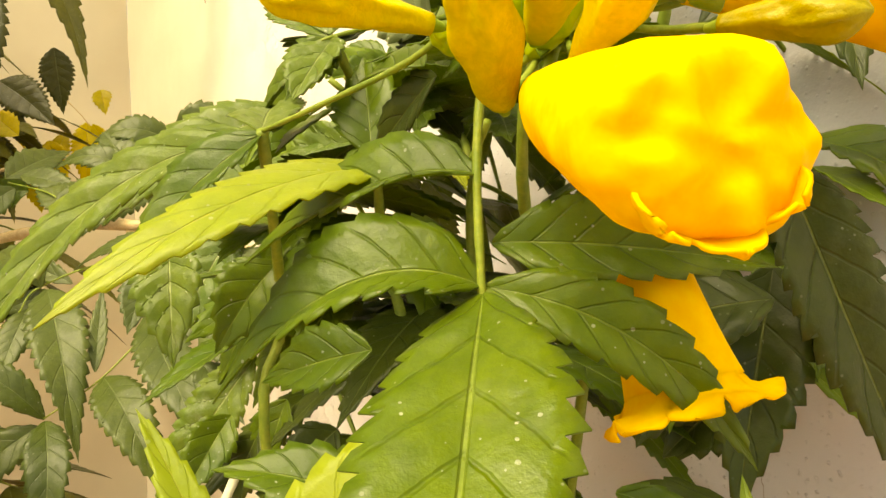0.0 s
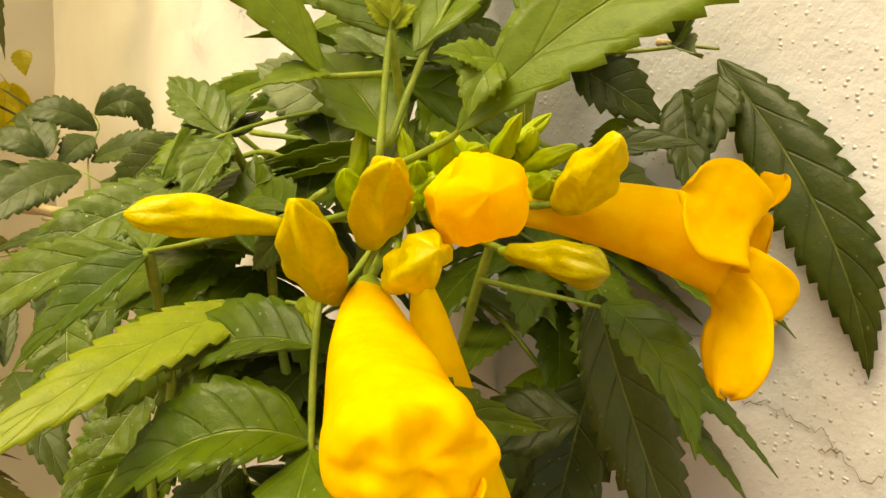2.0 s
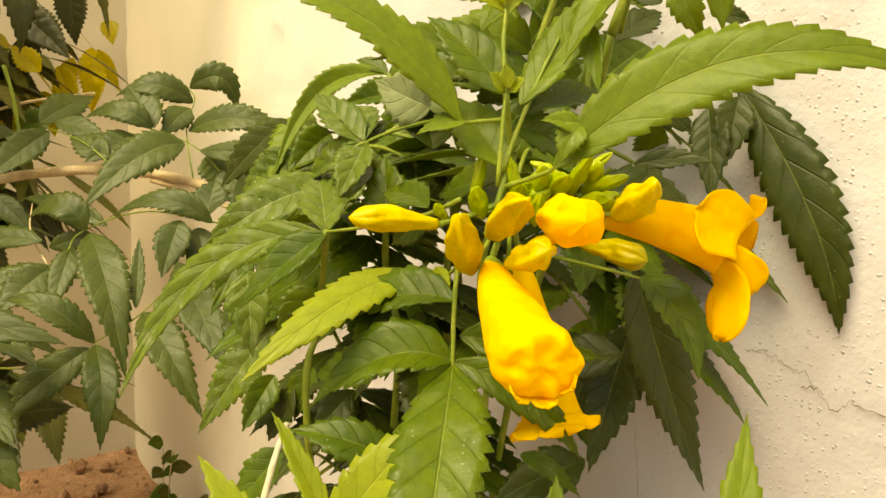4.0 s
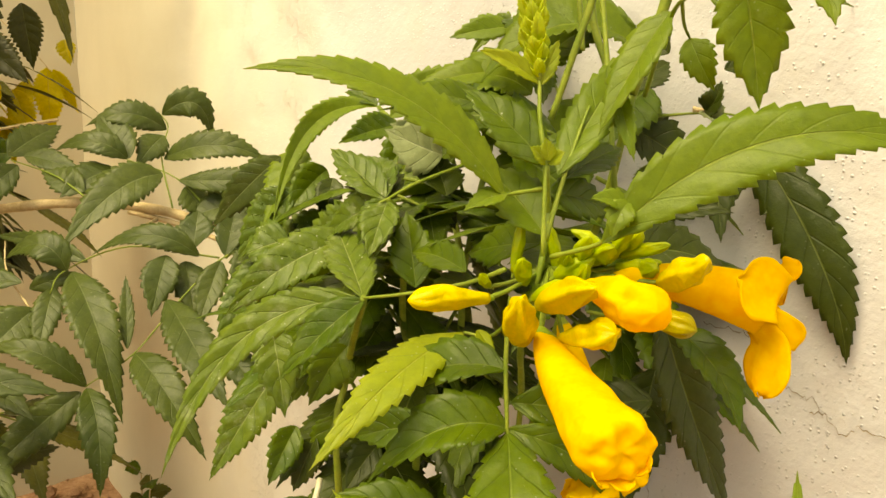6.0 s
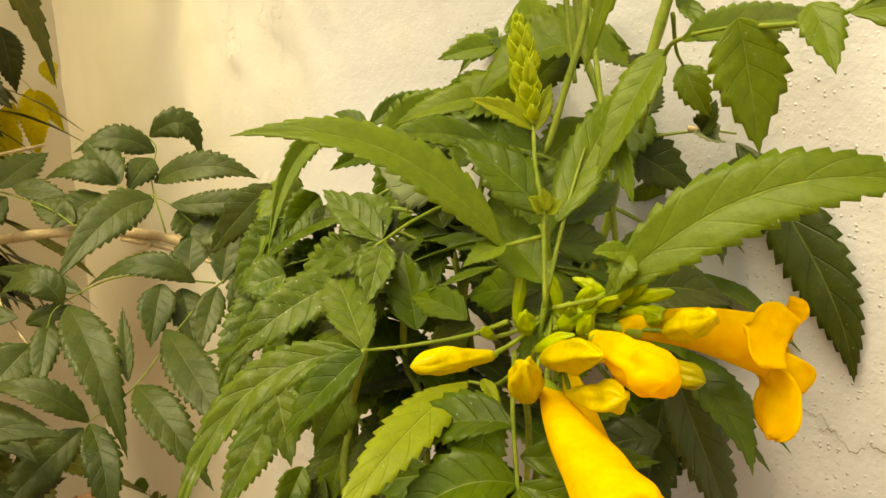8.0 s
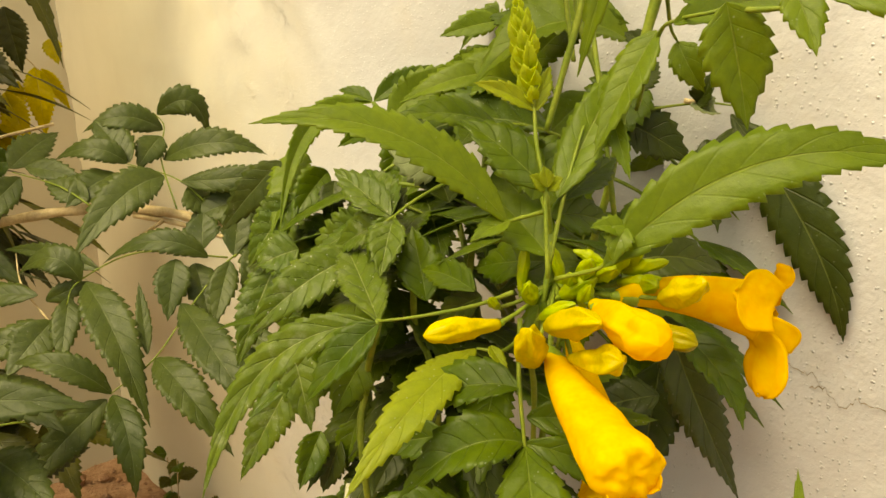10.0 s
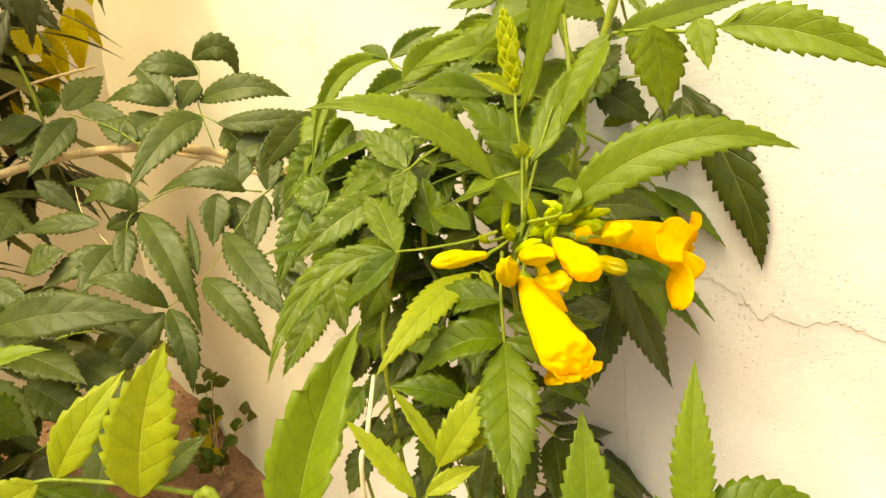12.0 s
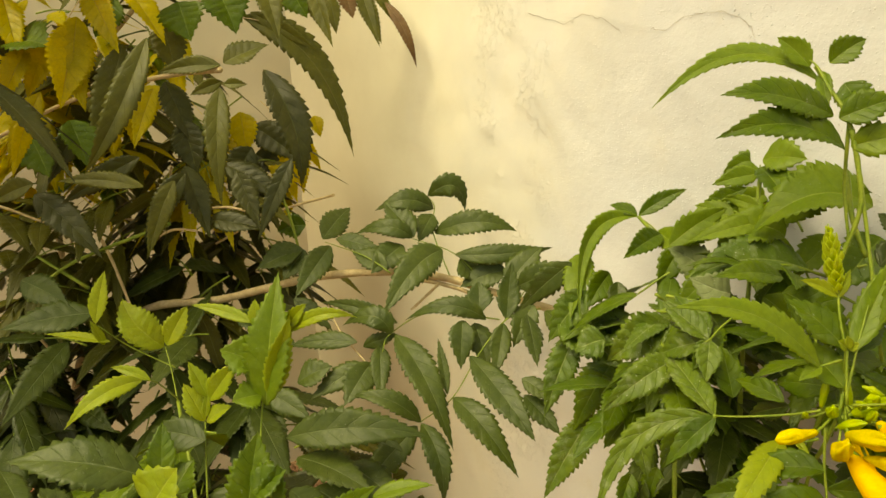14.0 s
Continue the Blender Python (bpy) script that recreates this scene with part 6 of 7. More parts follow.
leaflet(lf, (0.0670, 0.0419, 0.5273), (0.0614, 0.0468, 0.5391), (0.0559, 0.0516, 0.5485), 0.0136, (0.17, -0.86, 0.48), FRESH, 0.22)
lf = leaf(young_shrub, [(0.0322, 0.0460, 0.5159), (0.0322, 0.0507, 0.5267)], 0.00062, stalk)
leaflet(lf, (0.0307, 0.0441, 0.5230), (0.0309, 0.0528, 0.5520), (0.0314, 0.0679, 0.5772), 0.0223, (-0.20, -0.90, 0.40), FRESH, 0.26)
stem(young_shrub, "stem", [(-0.0898, -0.0001, 0.6038), (-0.0825, 0.0005, 0.5915), (-0.0700, 0.0300, 0.4500), (-0.0800, 0.0500, 0.0700)], 0.0014, stalk)
stem(young_shrub, "stem", [(-0.0495, -0.0740, 0.6471), (-0.0545, -0.0726, 0.6271), (-0.0650, -0.0300, 0.5500), (-0.0700, 0.0300, 0.4000), (-0.0750, 0.0500, 0.0700)], 0.0009, stalk)
stem(young_shrub, "stem", [(-0.0293, 0.0752, 0.5321), (-0.0365, 0.0717, 0.4985), (-0.0400, 0.0400, 0.4000), (-0.0700, 0.0500, 0.0700)], 0.0012, stalk)
stem(young_shrub, "stem", [(0.0710, 0.0410, 0.5229), (0.0671, 0.0246, 0.5004), (0.0700, 0.0700, 0.3000), (0.0600, 0.0700, 0.0700)], 0.0014, stalk)
stem(young_shrub, "stem", [(0.0322, 0.0460, 0.5159), (0.0343, 0.0400, 0.4470), (0.0500, 0.1200, 0.2000), (0.0600, 0.0800, 0.0700)], 0.0014, stalk)
stem(young_shrub, "stem", [(-0.3338, 0.1750, 0.5271), (-0.3330, 0.1670, 0.4925), (-0.3600, 0.2000, 0.3000), (-0.3600, 0.2200, 0.0700)], 0.0014, stalk)
stem(young_shrub, "stem", [(-0.2984, 0.1692, 0.5321), (-0.2966, 0.1615, 0.4982), (-0.3600, 0.2000, 0.3000), (-0.3600, 0.2200, 0.0700)], 0.0014, stalk)
stem(young_shrub, "stem", [(-0.3232, 0.1400, 0.5498), (-0.3184, 0.1331, 0.5181), (-0.3600, 0.2000, 0.3000), (-0.3600, 0.2200, 0.0700)], 0.0014, stalk)
stem(young_shrub, "stem", [(-0.4155, 0.3143, 0.5391), (-0.3805, 0.2517, 0.4767), (-0.3600, 0.2000, 0.3000), (-0.3600, 0.2200, 0.0700)], 0.0014, stalk)
stem(young_shrub, "stem", [(-0.2877, 0.1424, 0.5459), (-0.2844, 0.1361, 0.5174), (-0.3600, 0.2000, 0.3000), (-0.3600, 0.2200, 0.0700)], 0.0014, stalk)

# yellow leaves high in the tall shrub
lf = leaf(tall_shrub, [(-0.5383, 0.5318, 0.9059), (-0.5610, 0.5115, 0.8719), (-0.5774, 0.4920, 0.8387)], 0.00062, BARK)
leaflet(lf, (-0.5552, 0.4990, 0.8599), (-0.5549, 0.4850, 0.8322), (-0.5548, 0.4709, 0.7962), 0.0321, (0.58, -0.74, 0.33), YELLOWED, 0.21)
leaflet(lf, (-0.5718, 0.4912, 0.8331), (-0.5572, 0.4786, 0.8062), (-0.5427, 0.4658, 0.7694), 0.0345, (0.48, -0.72, 0.50), YELLOWED, 0.26)
leaflet(lf, (-0.6050, 0.4883, 0.8338), (-0.6150, 0.4741, 0.8087), (-0.6250, 0.4601, 0.7780), 0.0318, (0.16, -0.90, 0.40), YELLOWED, 0.31)
leaflet(lf, (-0.6272, 0.4975, 0.8830), (-0.6156, 0.4845, 0.8541), (-0.6042, 0.4714, 0.8185), 0.0321, (0.43, -0.77, 0.47), YELLOWED, 0.35)
leaflet(lf, (-0.5940, 0.4792, 0.7902), (-0.6075, 0.4633, 0.7578), (-0.6212, 0.4473, 0.7214), 0.0282, (0.47, -0.86, 0.21), YELLOWED, 0.32)
leaflet(lf, (-0.5054, 0.5097, 0.8860), (-0.4843, 0.4983, 0.8586), (-0.4633, 0.4868, 0.8279), 0.0319, (0.56, -0.55, 0.62), YELLOWED, 0.35)
leaflet(lf, (-0.5441, 0.5062, 0.8868), (-0.5263, 0.4937, 0.8581), (-0.5083, 0.4812, 0.8218), 0.0325, (0.13, -0.90, 0.42), YELLOWED, 0.27)
leaflet(lf, (-0.4832, 0.4891, 0.7880), (-0.4907, 0.4753, 0.7629), (-0.4983, 0.4615, 0.7328), 0.0235, (0.51, -0.82, 0.27), YELLOWED, 0.22)
leaflet(lf, (-0.5109, 0.4967, 0.8319), (-0.5252, 0.4750, 0.7766), (-0.5396, 0.4533, 0.7137), 0.0358, (0.48, -0.85, 0.20), OLIVE, 0.28)
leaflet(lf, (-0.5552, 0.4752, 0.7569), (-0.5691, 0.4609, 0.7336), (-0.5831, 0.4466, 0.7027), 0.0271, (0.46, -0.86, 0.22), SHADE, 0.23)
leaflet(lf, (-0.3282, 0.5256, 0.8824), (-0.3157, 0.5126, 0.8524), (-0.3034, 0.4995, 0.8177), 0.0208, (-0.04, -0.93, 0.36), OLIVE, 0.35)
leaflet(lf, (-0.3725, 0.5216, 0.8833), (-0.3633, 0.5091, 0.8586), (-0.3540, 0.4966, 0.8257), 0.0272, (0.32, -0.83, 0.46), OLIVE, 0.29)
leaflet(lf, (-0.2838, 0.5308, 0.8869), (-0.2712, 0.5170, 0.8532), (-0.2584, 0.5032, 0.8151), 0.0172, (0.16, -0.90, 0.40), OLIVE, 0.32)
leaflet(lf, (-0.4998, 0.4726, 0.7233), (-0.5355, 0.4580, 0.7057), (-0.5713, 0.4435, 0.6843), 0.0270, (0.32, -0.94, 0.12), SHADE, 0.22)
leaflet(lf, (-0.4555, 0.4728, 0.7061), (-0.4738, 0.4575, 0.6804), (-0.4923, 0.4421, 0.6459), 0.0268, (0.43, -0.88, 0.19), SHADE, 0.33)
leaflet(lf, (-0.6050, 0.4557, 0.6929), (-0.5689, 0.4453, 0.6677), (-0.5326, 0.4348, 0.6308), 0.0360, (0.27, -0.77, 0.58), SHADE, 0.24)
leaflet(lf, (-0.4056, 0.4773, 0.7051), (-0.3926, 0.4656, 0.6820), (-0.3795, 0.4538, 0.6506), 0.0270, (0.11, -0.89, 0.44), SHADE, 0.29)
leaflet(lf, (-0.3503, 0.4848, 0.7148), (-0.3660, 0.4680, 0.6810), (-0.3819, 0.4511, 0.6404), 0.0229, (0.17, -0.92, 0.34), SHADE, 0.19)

# drooping dusty leaves on the left of the crown
lf = leaf(shrub, [(-0.0513, 0.2849, 0.6202), (-0.0741, 0.2906, 0.6095), (-0.0895, 0.2969, 0.5984)], 0.00060, stalk)
leaflet(lf, (-0.0928, 0.2966, 0.5984), (-0.1049, 0.2842, 0.5752), (-0.1169, 0.2718, 0.5457), 0.0259, (-0.08, -0.89, 0.45), DUSTY, 0.31)
leaflet(lf, (-0.0818, 0.2752, 0.5458), (-0.1004, 0.2666, 0.5189), (-0.1189, 0.2580, 0.4867), 0.0275, (-0.18, -0.91, 0.38), DUSTY, 0.27)
leaflet(lf, (-0.1034, 0.3078, 0.6068), (-0.0814, 0.2819, 0.5999), (-0.0593, 0.2560, 0.5875), 0.0323, (-0.40, -0.60, 0.70), DUSTY, 0.37)
leaflet(lf, (-0.0553, 0.2845, 0.6202), (-0.0766, 0.2882, 0.6026), (-0.0978, 0.2919, 0.5802), 0.0316, (-0.60, -0.61, 0.52), DUSTY, 0.49)
leaflet(lf, (-0.0653, 0.2764, 0.5891), (-0.0809, 0.2738, 0.5658), (-0.0965, 0.2711, 0.5342), 0.0308, (-0.48, -0.80, 0.35), GREEN, 0.40)
leaflet(lf, (-0.0325, 0.2469, 0.6266), (-0.0536, 0.2517, 0.6135), (-0.0747, 0.2564, 0.5953), 0.0332, (-0.47, -0.79, 0.39), DUSTY, 0.45)
leaflet(lf, (-0.0812, 0.3051, 0.6307), (-0.0966, 0.3043, 0.6135), (-0.1119, 0.3034, 0.5912), 0.0275, (-0.39, -0.86, 0.34), DUSTY, 0.42)
leaflet(lf, (-0.0920, 0.3283, 0.6463), (-0.1129, 0.3340, 0.6271), (-0.1336, 0.3398, 0.6038), 0.0241, (-0.32, -0.94, 0.06), DEEP, 0.12)
leaflet(lf, (-0.0470, 0.2540, 0.5737), (-0.0617, 0.2529, 0.5546), (-0.0765, 0.2518, 0.5317), 0.0337, (-0.58, -0.68, 0.44), GREEN, 0.38)

# leaves that close the top of the crown
lf = leaf(shrub, [(0.0428, 0.2041, 0.6337), (0.0443, 0.2311, 0.6606), (0.0306, 0.2452, 0.6824), (0.0084, 0.2670, 0.6966)], 0.00062, stalk)
leaflet(lf, (-0.0297, 0.2781, 0.6712), (-0.0110, 0.2777, 0.6864), (0.0077, 0.2772, 0.6966), 0.0223, (-0.19, -0.95, 0.24), FRESH, 0.24)
leaflet(lf, (-0.0236, 0.2885, 0.6688), (-0.0045, 0.2871, 0.6791), (0.0145, 0.2858, 0.6865), 0.0275, (-0.38, -0.54, 0.75), FRESH, 0.31)
leaflet(lf, (0.0342, 0.2459, 0.6841), (0.0105, 0.2430, 0.6902), (-0.0084, 0.2482, 0.6669), 0.0304, (-0.30, -0.69, 0.66), FRESH, 0.31)
leaflet(lf, (0.0791, 0.2341, 0.7040), (0.0429, 0.2310, 0.7126), (0.0096, 0.2343, 0.6884), 0.0432, (-0.18, -0.57, 0.80), FRESH, 0.34)
leaflet(lf, (0.0443, 0.2323, 0.6657), (0.0056, 0.2287, 0.6740), (-0.0278, 0.2344, 0.6594), 0.0332, (-0.09, -0.59, 0.80), DUSTY, 0.42)
leaflet(lf, (0.0472, 0.2642, 0.6687), (0.0195, 0.2617, 0.6724), (-0.0082, 0.2592, 0.6698), 0.0255, (0.09, -0.90, 0.43), FRESH, 0.29)
leaflet(lf, (-0.0173, 0.2983, 0.6645), (-0.0263, 0.2942, 0.6516), (-0.0353, 0.2900, 0.6355), 0.0207, (-0.13, -0.93, 0.35), GREEN, 0.45)
leaflet(lf, (0.0213, 0.2082, 0.6600), (0.0380, 0.2016, 0.6500), (0.0547, 0.1950, 0.6338), 0.0356, (0.04, -0.87, 0.49), GREEN, 0.37)
leaflet(lf, (0.0791, 0.2201, 0.6880), (0.0637, 0.2105, 0.6760), (0.0483, 0.2010, 0.6623), 0.0316, (-0.03, -0.79, 0.62), GREEN, 0.34)
leaflet(lf, (0.0166, 0.2263, 0.6510), (0.0267, 0.2197, 0.6424), (0.0368, 0.2131, 0.6304), 0.0231, (-0.32, -0.91, 0.26), FRESH, 0.33)
leaflet(lf, (-0.0145, 0.2415, 0.6405), (-0.0070, 0.2352, 0.6336), (0.0006, 0.2289, 0.6242), 0.0269, (0.13, -0.72, 0.68), DARK, 0.25)
leaflet(lf, (0.0077, 0.2691, 0.6616), (-0.0111, 0.2636, 0.6482), (-0.0300, 0.2581, 0.6292), 0.0243, (-0.36, -0.67, 0.65), GREEN, 0.37)
leaflet(lf, (0.0397, 0.2517, 0.6624), (0.0280, 0.2474, 0.6499), (0.0162, 0.2431, 0.6346), 0.0220, (-0.18, -0.88, 0.43), GREEN, 0.44)
leaflet(lf, (0.0660, 0.2483, 0.6817), (0.0519, 0.2443, 0.6712), (0.0377, 0.2402, 0.6581), 0.0255, (-0.35, -0.68, 0.65), FRESH, 0.23)
leaflet(lf, (-0.0033, 0.2774, 0.6520), (-0.0167, 0.2797, 0.6620), (-0.0300, 0.2820, 0.6680), 0.0283, (0.09, -0.91, 0.41), PALE, 0.22)

# lower leaves of the shrub, towards the corner
lf = leaf(shrub, [(-0.0362, 0.1962, 0.5051), (-0.0470, 0.1989, 0.5108), (-0.0579, 0.2006, 0.5138)], 0.00062, stalk)
leaflet(lf, (-0.0659, 0.1997, 0.5444), (-0.0707, 0.1930, 0.5357), (-0.0756, 0.1863, 0.5245), 0.0153, (0.21, -0.86, 0.47), GREEN, 0.42)
leaflet(lf, (-0.0577, 0.1983, 0.5399), (-0.0623, 0.1964, 0.5291), (-0.0669, 0.1946, 0.5170), 0.0165, (-0.39, -0.87, 0.30), DARK, 0.28)
leaflet(lf, (-0.0307, 0.1777, 0.5473), (-0.0369, 0.1717, 0.5418), (-0.0430, 0.1656, 0.5334), 0.0158, (0.02, -0.76, 0.64), DARK, 0.31)
leaflet(lf, (-0.0497, 0.1996, 0.5491), (-0.0531, 0.1976, 0.5387), (-0.0566, 0.1957, 0.5263), 0.0155, (-0.41, -0.87, 0.27), GREEN, 0.37)
leaflet(lf, (-0.0608, 0.1998, 0.5114), (-0.0707, 0.1953, 0.5000), (-0.0806, 0.1909, 0.4863), 0.0197, (-0.29, -0.81, 0.51), GREEN, 0.31)
leaflet(lf, (-0.0535, 0.1932, 0.4955), (-0.0593, 0.1885, 0.4848), (-0.0650, 0.1838, 0.4700), 0.0191, (0.17, -0.95, 0.27), DARK, 0.22)
leaflet(lf, (-0.0763, 0.2000, 0.4825), (-0.0856, 0.1959, 0.4717), (-0.0950, 0.1918, 0.4593), 0.0189, (-0.30, -0.80, 0.52), GREEN, 0.37)
leaflet(lf, (-0.0393, 0.1943, 0.5001), (-0.0437, 0.1890, 0.4869), (-0.0482, 0.1837, 0.4719), 0.0190, (-0.20, -0.89, 0.40), DARK, 0.22)
leaflet(lf, (-0.0474, 0.2086, 0.5080), (-0.0562, 0.2076, 0.5054), (-0.0650, 0.2066, 0.5007), 0.0160, (-0.26, -0.55, 0.79), GREEN, 0.40)
leaflet(lf, (-0.0611, 0.1959, 0.4739), (-0.0677, 0.1911, 0.4615), (-0.0743, 0.1863, 0.4478), 0.0204, (-0.41, -0.77, 0.49), DARK, 0.27)
stem(shrub, "stem", [(-0.0359, 0.1982, 0.5103), (-0.0539, 0.1975, 0.4926), (-0.0647, 0.1919, 0.4634), (-0.0300, 0.2300, 0.2500), (0.0000, 0.2350, 0.0700)], 0.0008, stalk)

# ---- flowers and buds of the shrub ----
HUB = (0.020, 0.118, 0.634)
trumpet(shrub, (0.0145, 0.0985, 0.6195), (0.0241, 0.0505, 0.6082), 0.0090, [(322, 0.0046, 0.0030, 0.15, 1.6), (10, 0.0052, 0.0028, 0.10, 1.6), (55, 0.0044, 0.0028, 0.0, 1.6)],
        HUB, (-0.0008, -0.001, -0.0015), "half-closed crumpled yellow trumpet flower hanging down", BAG, 0.15, 1.4, (1.08, 0.90))
trumpet(shrub, (0.0350, 0.1025, 0.6335), (0.0752, 0.0985, 0.6275), 0.0084, [(22, 0.0160, 0.0088, 2.75, 4.0), (100, 0.0080, 0.0080, 1.6, 2.0), (175, 0.0085, 0.0085, 0.4, 1.6),
        (332, 0.0118, 0.0066, (0.80, 0.05, -0.70), 2.0), (305, 0.0190, 0.0080, (-0.08, -0.10, -1.0), 2.6)],
        HUB, (0.0, 0.0020, 0.0020), "open orange-yellow trumpet flower held sideways", TRUMPET, 0.06, 0.88)
trumpet(shrub, (0.0235, 0.1110, 0.6180), (0.0340, 0.0985, 0.5780), 0.0080, [(10, 0.0065, 0.0066, 1.2, 1.6), (82, 0.0065, 0.0066, 1.3, 1.6), (154, 0.0065, 0.0066, 1.1, 1.6), (226, 0.0070, 0.0066, 1.3, 1.6), (298, 0.0065, 0.0066, 1.2, 1.6)],
        HUB, (0, 0, 0), "yellow trumpet flower hanging behind another", TRUMPET, 0.08, 0.2)
bud(shrub, (-0.0003, 0.0986, 0.6287), (-0.0209, 0.0872, 0.6319), 0.0036, None, 0.3, HUB, "closed pointed bud", LONG)
bud(shrub, (0.0094, 0.0972, 0.6176), (0.0038, 0.0781, 0.6334), 0.0043, None, 1.2, HUB, "closed pointed bud", PLUMP)
bud(shrub, (0.0275, 0.0985, 0.6325), (0.0300, 0.0560, 0.6375), 0.0062, PETAL, 2.0, HUB, "swollen orange-yellow bud about to open", BLUNT)
bud(shrub, (0.0142, 0.0990, 0.6270), (0.0203, 0.0655, 0.6416), 0.0041, None, 2.9, HUB, "closed pointed bud", PLUMP)
bud(shrub, (0.0185, 0.0890, 0.6212), (0.0236, 0.0655, 0.6295), 0.0037, None, 3.7, HUB, "closed pointed bud", BLUNT)
bud(shrub, (0.0455, 0.0955, 0.6345), (0.0506, 0.0765, 0.6434), 0.0040, None, 4.4, HUB, "closed pointed bud", PLUMP)
bud(shrub, (0.0375, 0.0945, 0.6264), (0.0512, 0.0835, 0.6262), 0.0035, OLIVEBUD, 5.1, HUB, "olive green bud under the flower", LONG)
# small green buds: upright ones, then the crowded ones
UPRIGHT = [((0.0094, 0.1178, 0.6316), (0.0120, 0.1188, 0.6487), 0.0017), ((0.0226, 0.1169, 0.6310), (0.0186, 0.1151, 0.6471), 0.0017),
           ((0.0023, 0.1145, 0.6279), (-0.0018, 0.1104, 0.6321), 0.0014), ((0.0201, 0.1091, 0.6324), (0.0302, 0.1048, 0.6396), 0.0028),
           ((0.0140, 0.1083, 0.6262), (0.0222, 0.0991, 0.6340), 0.0022), ((0.0347, 0.1091, 0.6371), (0.0383, 0.1010, 0.6493), 0.0018),
           ((0.0371, 0.1087, 0.6356), (0.0464, 0.0985, 0.6386), 0.0018), ((0.0386, 0.1092, 0.6387), (0.0486, 0.0994, 0.6441), 0.0018)]
CROWDED = [((0.0332, 0.1100, 0.6409), (0.0244, 0.1115, 0.6461), 0.0016), ((0.0355, 0.1097, 0.6402), (0.0452, 0.1057, 0.6494), 0.0016),
           ((0.0263, 0.1082, 0.6294), (0.0252, 0.0996, 0.6376), 0.0022), ((0.0270, 0.1120, 0.6360), (0.0265, 0.1000, 0.6455), 0.0026),
           ((0.0300, 0.1110, 0.6370), (0.0335, 0.0980, 0.6440), 0.0026), ((0.0120, 0.1120, 0.6300), (0.0085, 0.1040, 0.6385), 0.0024),
           ((0.0400, 0.1100, 0.6400), (0.0420, 0.1030, 0.6460), 0.0022), ((0.0430, 0.1080, 0.6350), (0.0440, 0.0950, 0.6385), 0.0026),
           ((0.0240, 0.1130, 0.6330), (0.0215, 0.1040, 0.6410), 0.0022)]
for group in (UPRIGHT, CROWDED):
    for i, (a, b, r) in enumerate(group):
        bud(shrub, a, b, r * 1.1, GREENBUD, i * 0.7, HUB, "small green bud", SLIM)
verts, faces = tube([HUB, (0.019, 0.119, 0.640), (0.020, 0.121, 0.647)], 0.0014, 0.0013, 8)
part("flower_stalk", verts, faces, stalk, shrub)

# ---- the crinkled young tip of the shoot ----
def young_tip(parent, foot, top, count, wide):
    foot, top = Vector(foot), Vector(top)
    r = random.Random(3)
    v, f = tube([foot, (foot + top) / 2, top], 0.0009, 0.0004, 6)
    shoot = part("shoot", v, f, stalk, parent, "pale green unfolding tip")
    side = (top - foot).cross(Vector((0, 1, 0))).normalized()
    front = side.cross((top - foot).normalized())
    for k in range(count):
        h = k / count
        ang = k * 2.4
        away = side * math.cos(ang) + front * math.sin(ang)
        at = foot.lerp(top, h * 0.94)
        size = wide * (0.35 + 0.65 * math.sin(math.pi * min(1, 0.2 + h * 0.85)))
        end = at + away * size * r.uniform(0.45, 0.75) + (top - foot).normalized() * size * r.uniform(0.9, 1.5)
        leaflet(shoot, at, (at + end) / 2 + away * size * 0.22, end, size * 0.75, away + Vector((0, 0, 0.6)), TIP, 0.3)


young_tip(shrub, (0.0151, 0.1236, 0.6865), (0.0117, 0.1327, 0.7185), 46, 0.0060)

# ---- inner leaves of the shrubs, and unseen upper ones added for shade ----
def fill(parent, centre, size, count, material, seed, spread=0.035, width=0.019):
    r = random.Random(seed)
    for _ in range(count):
        p = [c + s * r.uniform(-1, 1) for c, s in zip(centre, size)]
        way = (r.uniform(-1, 1), r.uniform(-1, 0.4), r.uniform(-0.5, 0.3))
        pinnate(parent, p, way, r.uniform(0.03, 0.06), r.choice(material), r.choice((1, 2)), spread, width)


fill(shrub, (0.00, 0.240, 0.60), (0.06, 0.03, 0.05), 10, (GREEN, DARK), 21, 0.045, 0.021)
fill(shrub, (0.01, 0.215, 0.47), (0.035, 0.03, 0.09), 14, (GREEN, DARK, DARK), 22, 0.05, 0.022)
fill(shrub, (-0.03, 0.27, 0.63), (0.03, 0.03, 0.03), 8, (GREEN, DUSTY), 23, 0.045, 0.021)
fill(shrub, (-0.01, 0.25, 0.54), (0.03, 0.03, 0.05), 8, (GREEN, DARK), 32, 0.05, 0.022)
fill(shrub, (0.05, 0.225, 0.63), (0.03, 0.02, 0.05), 7, (GREEN, FRESH), 33)
fill(tall_shrub, (-0.64, 0.70, 0.76), (0.15, 0.09, 0.10), 48, (OLIVE, OLIVE, GREEN, YELLOWED, YELLOWED), 24, 0.070, 0.022)
fill(tall_shrub, (-0.71, 0.66, 0.86), (0.09, 0.07, 0.08), 26, (YELLOWED, YELLOWED, OLIVE), 43, 0.070, 0.024)
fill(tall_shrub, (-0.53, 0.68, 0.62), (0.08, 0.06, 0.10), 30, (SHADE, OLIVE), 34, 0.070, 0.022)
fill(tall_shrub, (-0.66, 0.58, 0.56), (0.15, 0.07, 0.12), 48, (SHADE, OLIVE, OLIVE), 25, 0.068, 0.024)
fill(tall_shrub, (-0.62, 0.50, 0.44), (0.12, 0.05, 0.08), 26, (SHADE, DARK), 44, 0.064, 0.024)
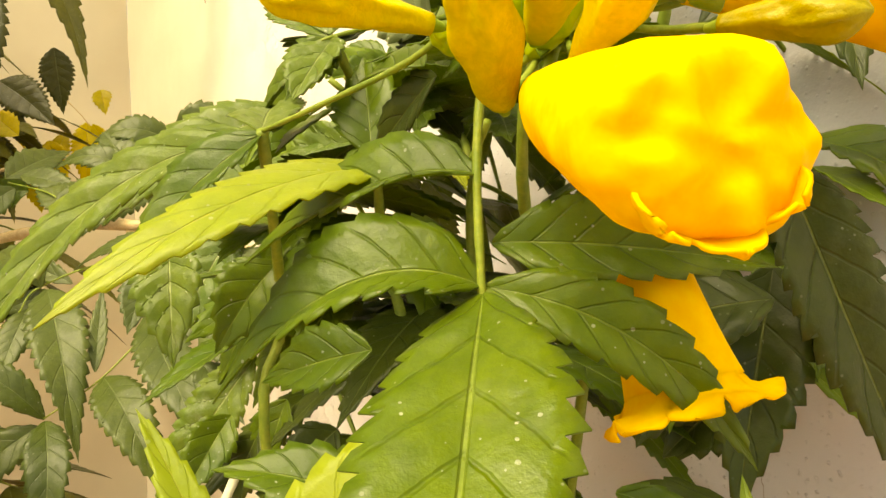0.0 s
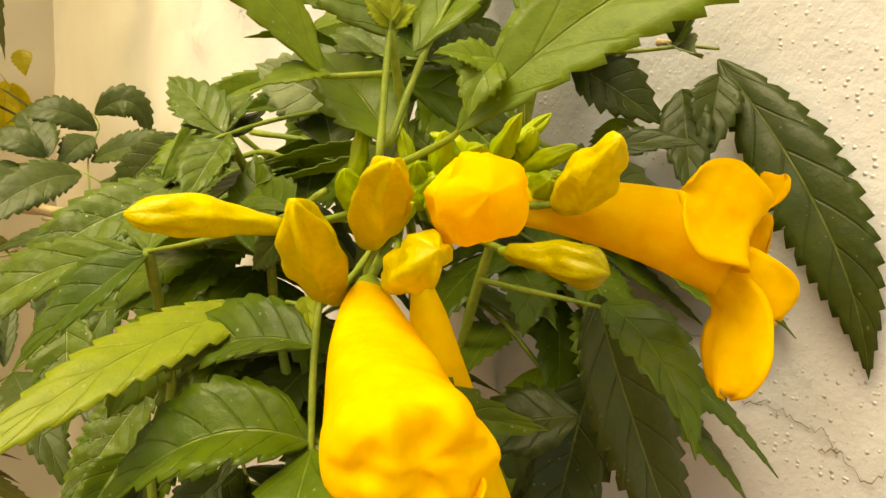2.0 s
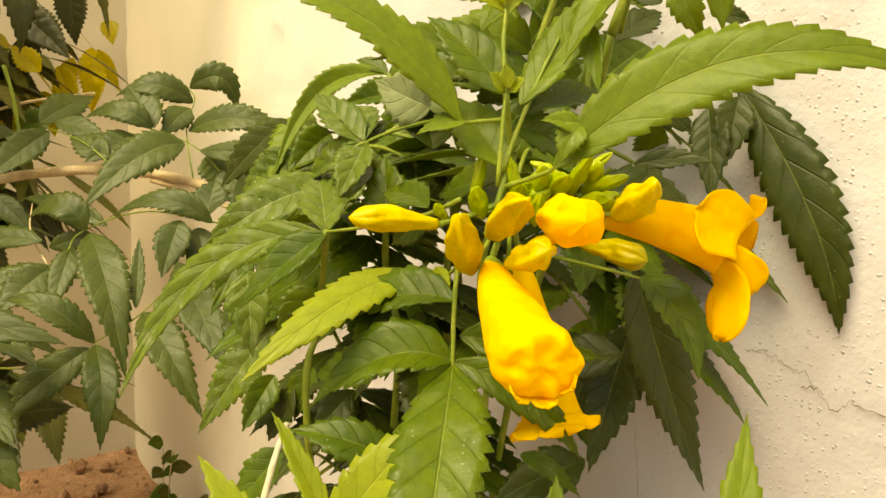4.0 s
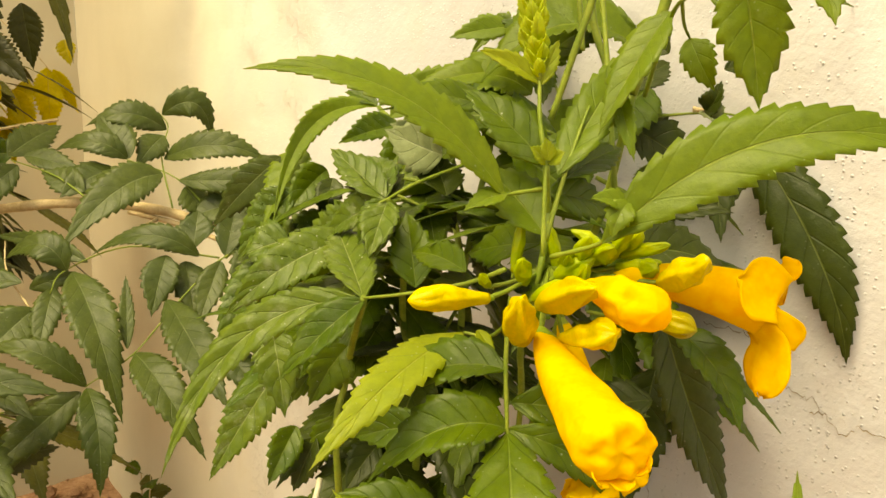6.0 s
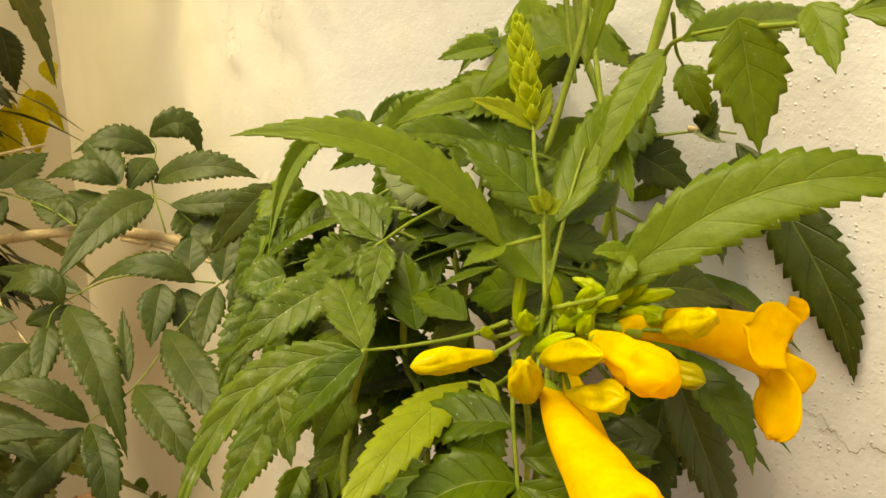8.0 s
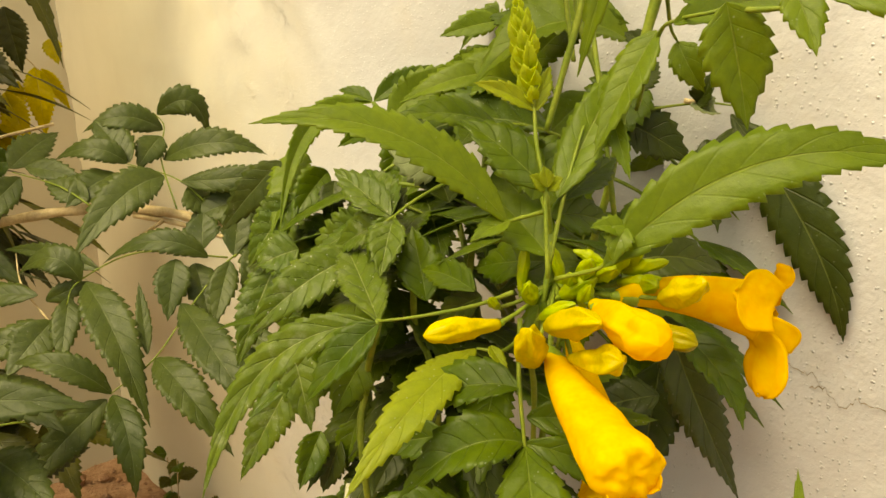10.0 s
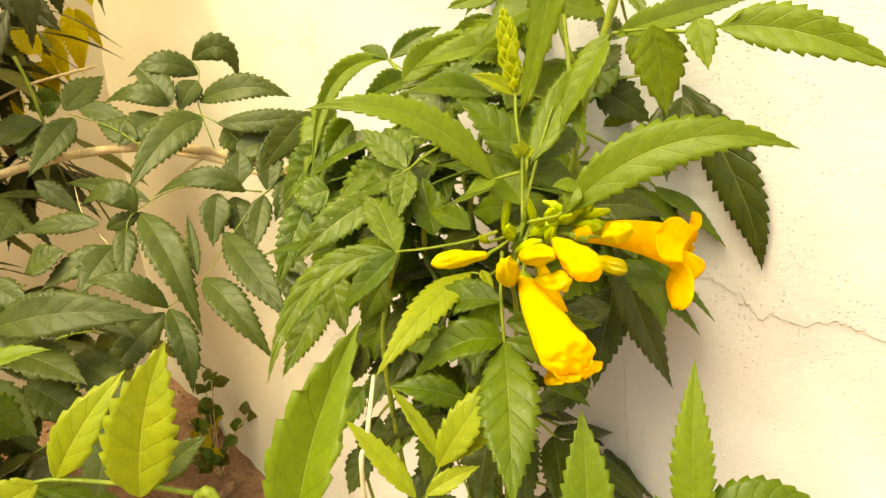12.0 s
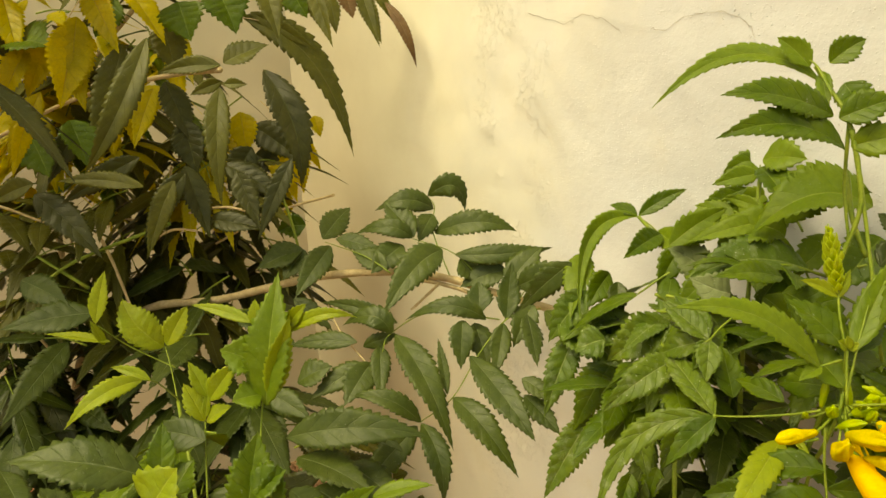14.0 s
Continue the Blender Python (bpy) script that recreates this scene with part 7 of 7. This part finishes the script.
# two clumps above the view, added to cast shade on the corner below
fill(tall_shrub, (-0.64, 0.60, 0.98), (0.22, 0.18, 0.09), 9, (OLIVE, YELLOWED, YELLOWED), 41, 0.072, 0.026)
fill(tall_shrub, (-0.68, 0.38, 0.88), (0.12, 0.10, 0.10), 13, (SHADE, OLIVE, YELLOWED), 42, 0.072, 0.026)
fill(dark_shrub, (-0.54, 0.50, 0.46), (0.14, 0.06, 0.12), 22, (DEEP, DEEP, OLIVE), 26, 0.08, 0.034)
fill(dark_shrub, (-0.40, 0.44, 0.38), (0.09, 0.06, 0.08), 10, (DEEP, SHADE), 36, 0.07, 0.030)
fill(young_shrub, (-0.44, 0.30, 0.44), (0.11, 0.05, 0.07), 10, (GREEN, GREEN, FRESH), 27, 0.06, 0.026)


# bare brown twigs low in the tall shrub
r_twig = random.Random(51)
for _ in range(16):
    x, y, z = r_twig.uniform(-0.82, -0.48), r_twig.uniform(0.46, 0.62), r_twig.uniform(0.40, 0.66)
    dx, dy, dz = r_twig.uniform(-0.14, 0.14), r_twig.uniform(-0.04, 0.04), r_twig.uniform(-0.03, 0.09)
    stem(tall_shrub, "twig", [(x, y, z), (x + dx * 0.5, y + dy * 0.5, z + dz * 0.5 + 0.008), (x + dx, y + dy, z + dz)], r_twig.uniform(0.0008, 0.0016), BARK)

# ---- a small weed at the foot of the wall ----
def weed():
    spot = on_wall(0.765, 0.03, 0.05)
    ob = plant("weed", spot, "small weed with round leaves at the foot of the wall", "weed")
    r = random.Random(8)
    for k in range(9):
        foot = Vector(spot)
        tip = foot + Vector((r.uniform(-0.06, 0.08), r.uniform(-0.06, 0.04), r.uniform(0.06, 0.19)))
        v, f = tube([foot, (foot + tip) / 2 + Vector((0, 0, 0.02)), tip], 0.0011, 0.0007, 5)
        twig = part("stem", v, f, BARK, ob)
        for _ in range(5):
            at = foot.lerp(tip, r.uniform(0.5, 1.0)) + Vector((0, 0, 0.008))
            way = Vector((r.uniform(-1, 1), r.uniform(-1, 0.5), r.uniform(-0.3, 0.5))).normalized()
            end = at + way * r.uniform(0.018, 0.03)
            leaflet(twig, at, (at + end) / 2 + Vector((0, 0, 0.002)), end, 0.022, (0.1, -0.7, 0.7), r.choice((GREEN, GREEN, OLIVE, YELLOWED)), 0.1)


weed()


# ---- broken bricks against the far wall ----
def brick(spot, turn, size, seed):
    r = random.Random(seed)
    bm = bmesh.new()
    bmesh.ops.create_cube(bm, size=1.0, matrix=Matrix.Diagonal((size[0], size[1], size[2], 1)))
    bmesh.ops.subdivide_edges(bm, edges=bm.edges[:], cuts=5, use_grid_fill=True)
    bmesh.ops.bevel(bm, geom=[e for e in bm.edges if e.calc_face_angle(0) > 1.0], offset=0.003, segments=2, affect="EDGES")
    for v in bm.verts:
        v.co += v.co.normalized() * (0.004 * noise.noise(v.co * 40 + Vector((seed, 0, 0))) + 0.0015 * noise.noise(v.co * 130))
    data = bpy.data.meshes.new("brick")
    bm.to_mesh(data)
    bm.free()
    data.materials.append(CLAY)
    ob = new("brick", data)
    ob.matrix_world = Matrix.Translation(spot) @ Euler((r.uniform(-0.03, 0.03), r.uniform(-0.03, 0.03), turn)).to_matrix().to_4x4()
    tagged(ob, "weathered red clay brick at the foot of the wall", "brick", "bricks by the wall")


brick((-0.835, 0.790, 0.055), 0.62, (0.20, 0.10, 0.065), 1)
brick((-0.850, 0.800, 0.118), 0.75, (0.19, 0.10, 0.065), 2)
brick((-1.000, 0.680, 0.055), 0.55, (0.20, 0.10, 0.065), 3)
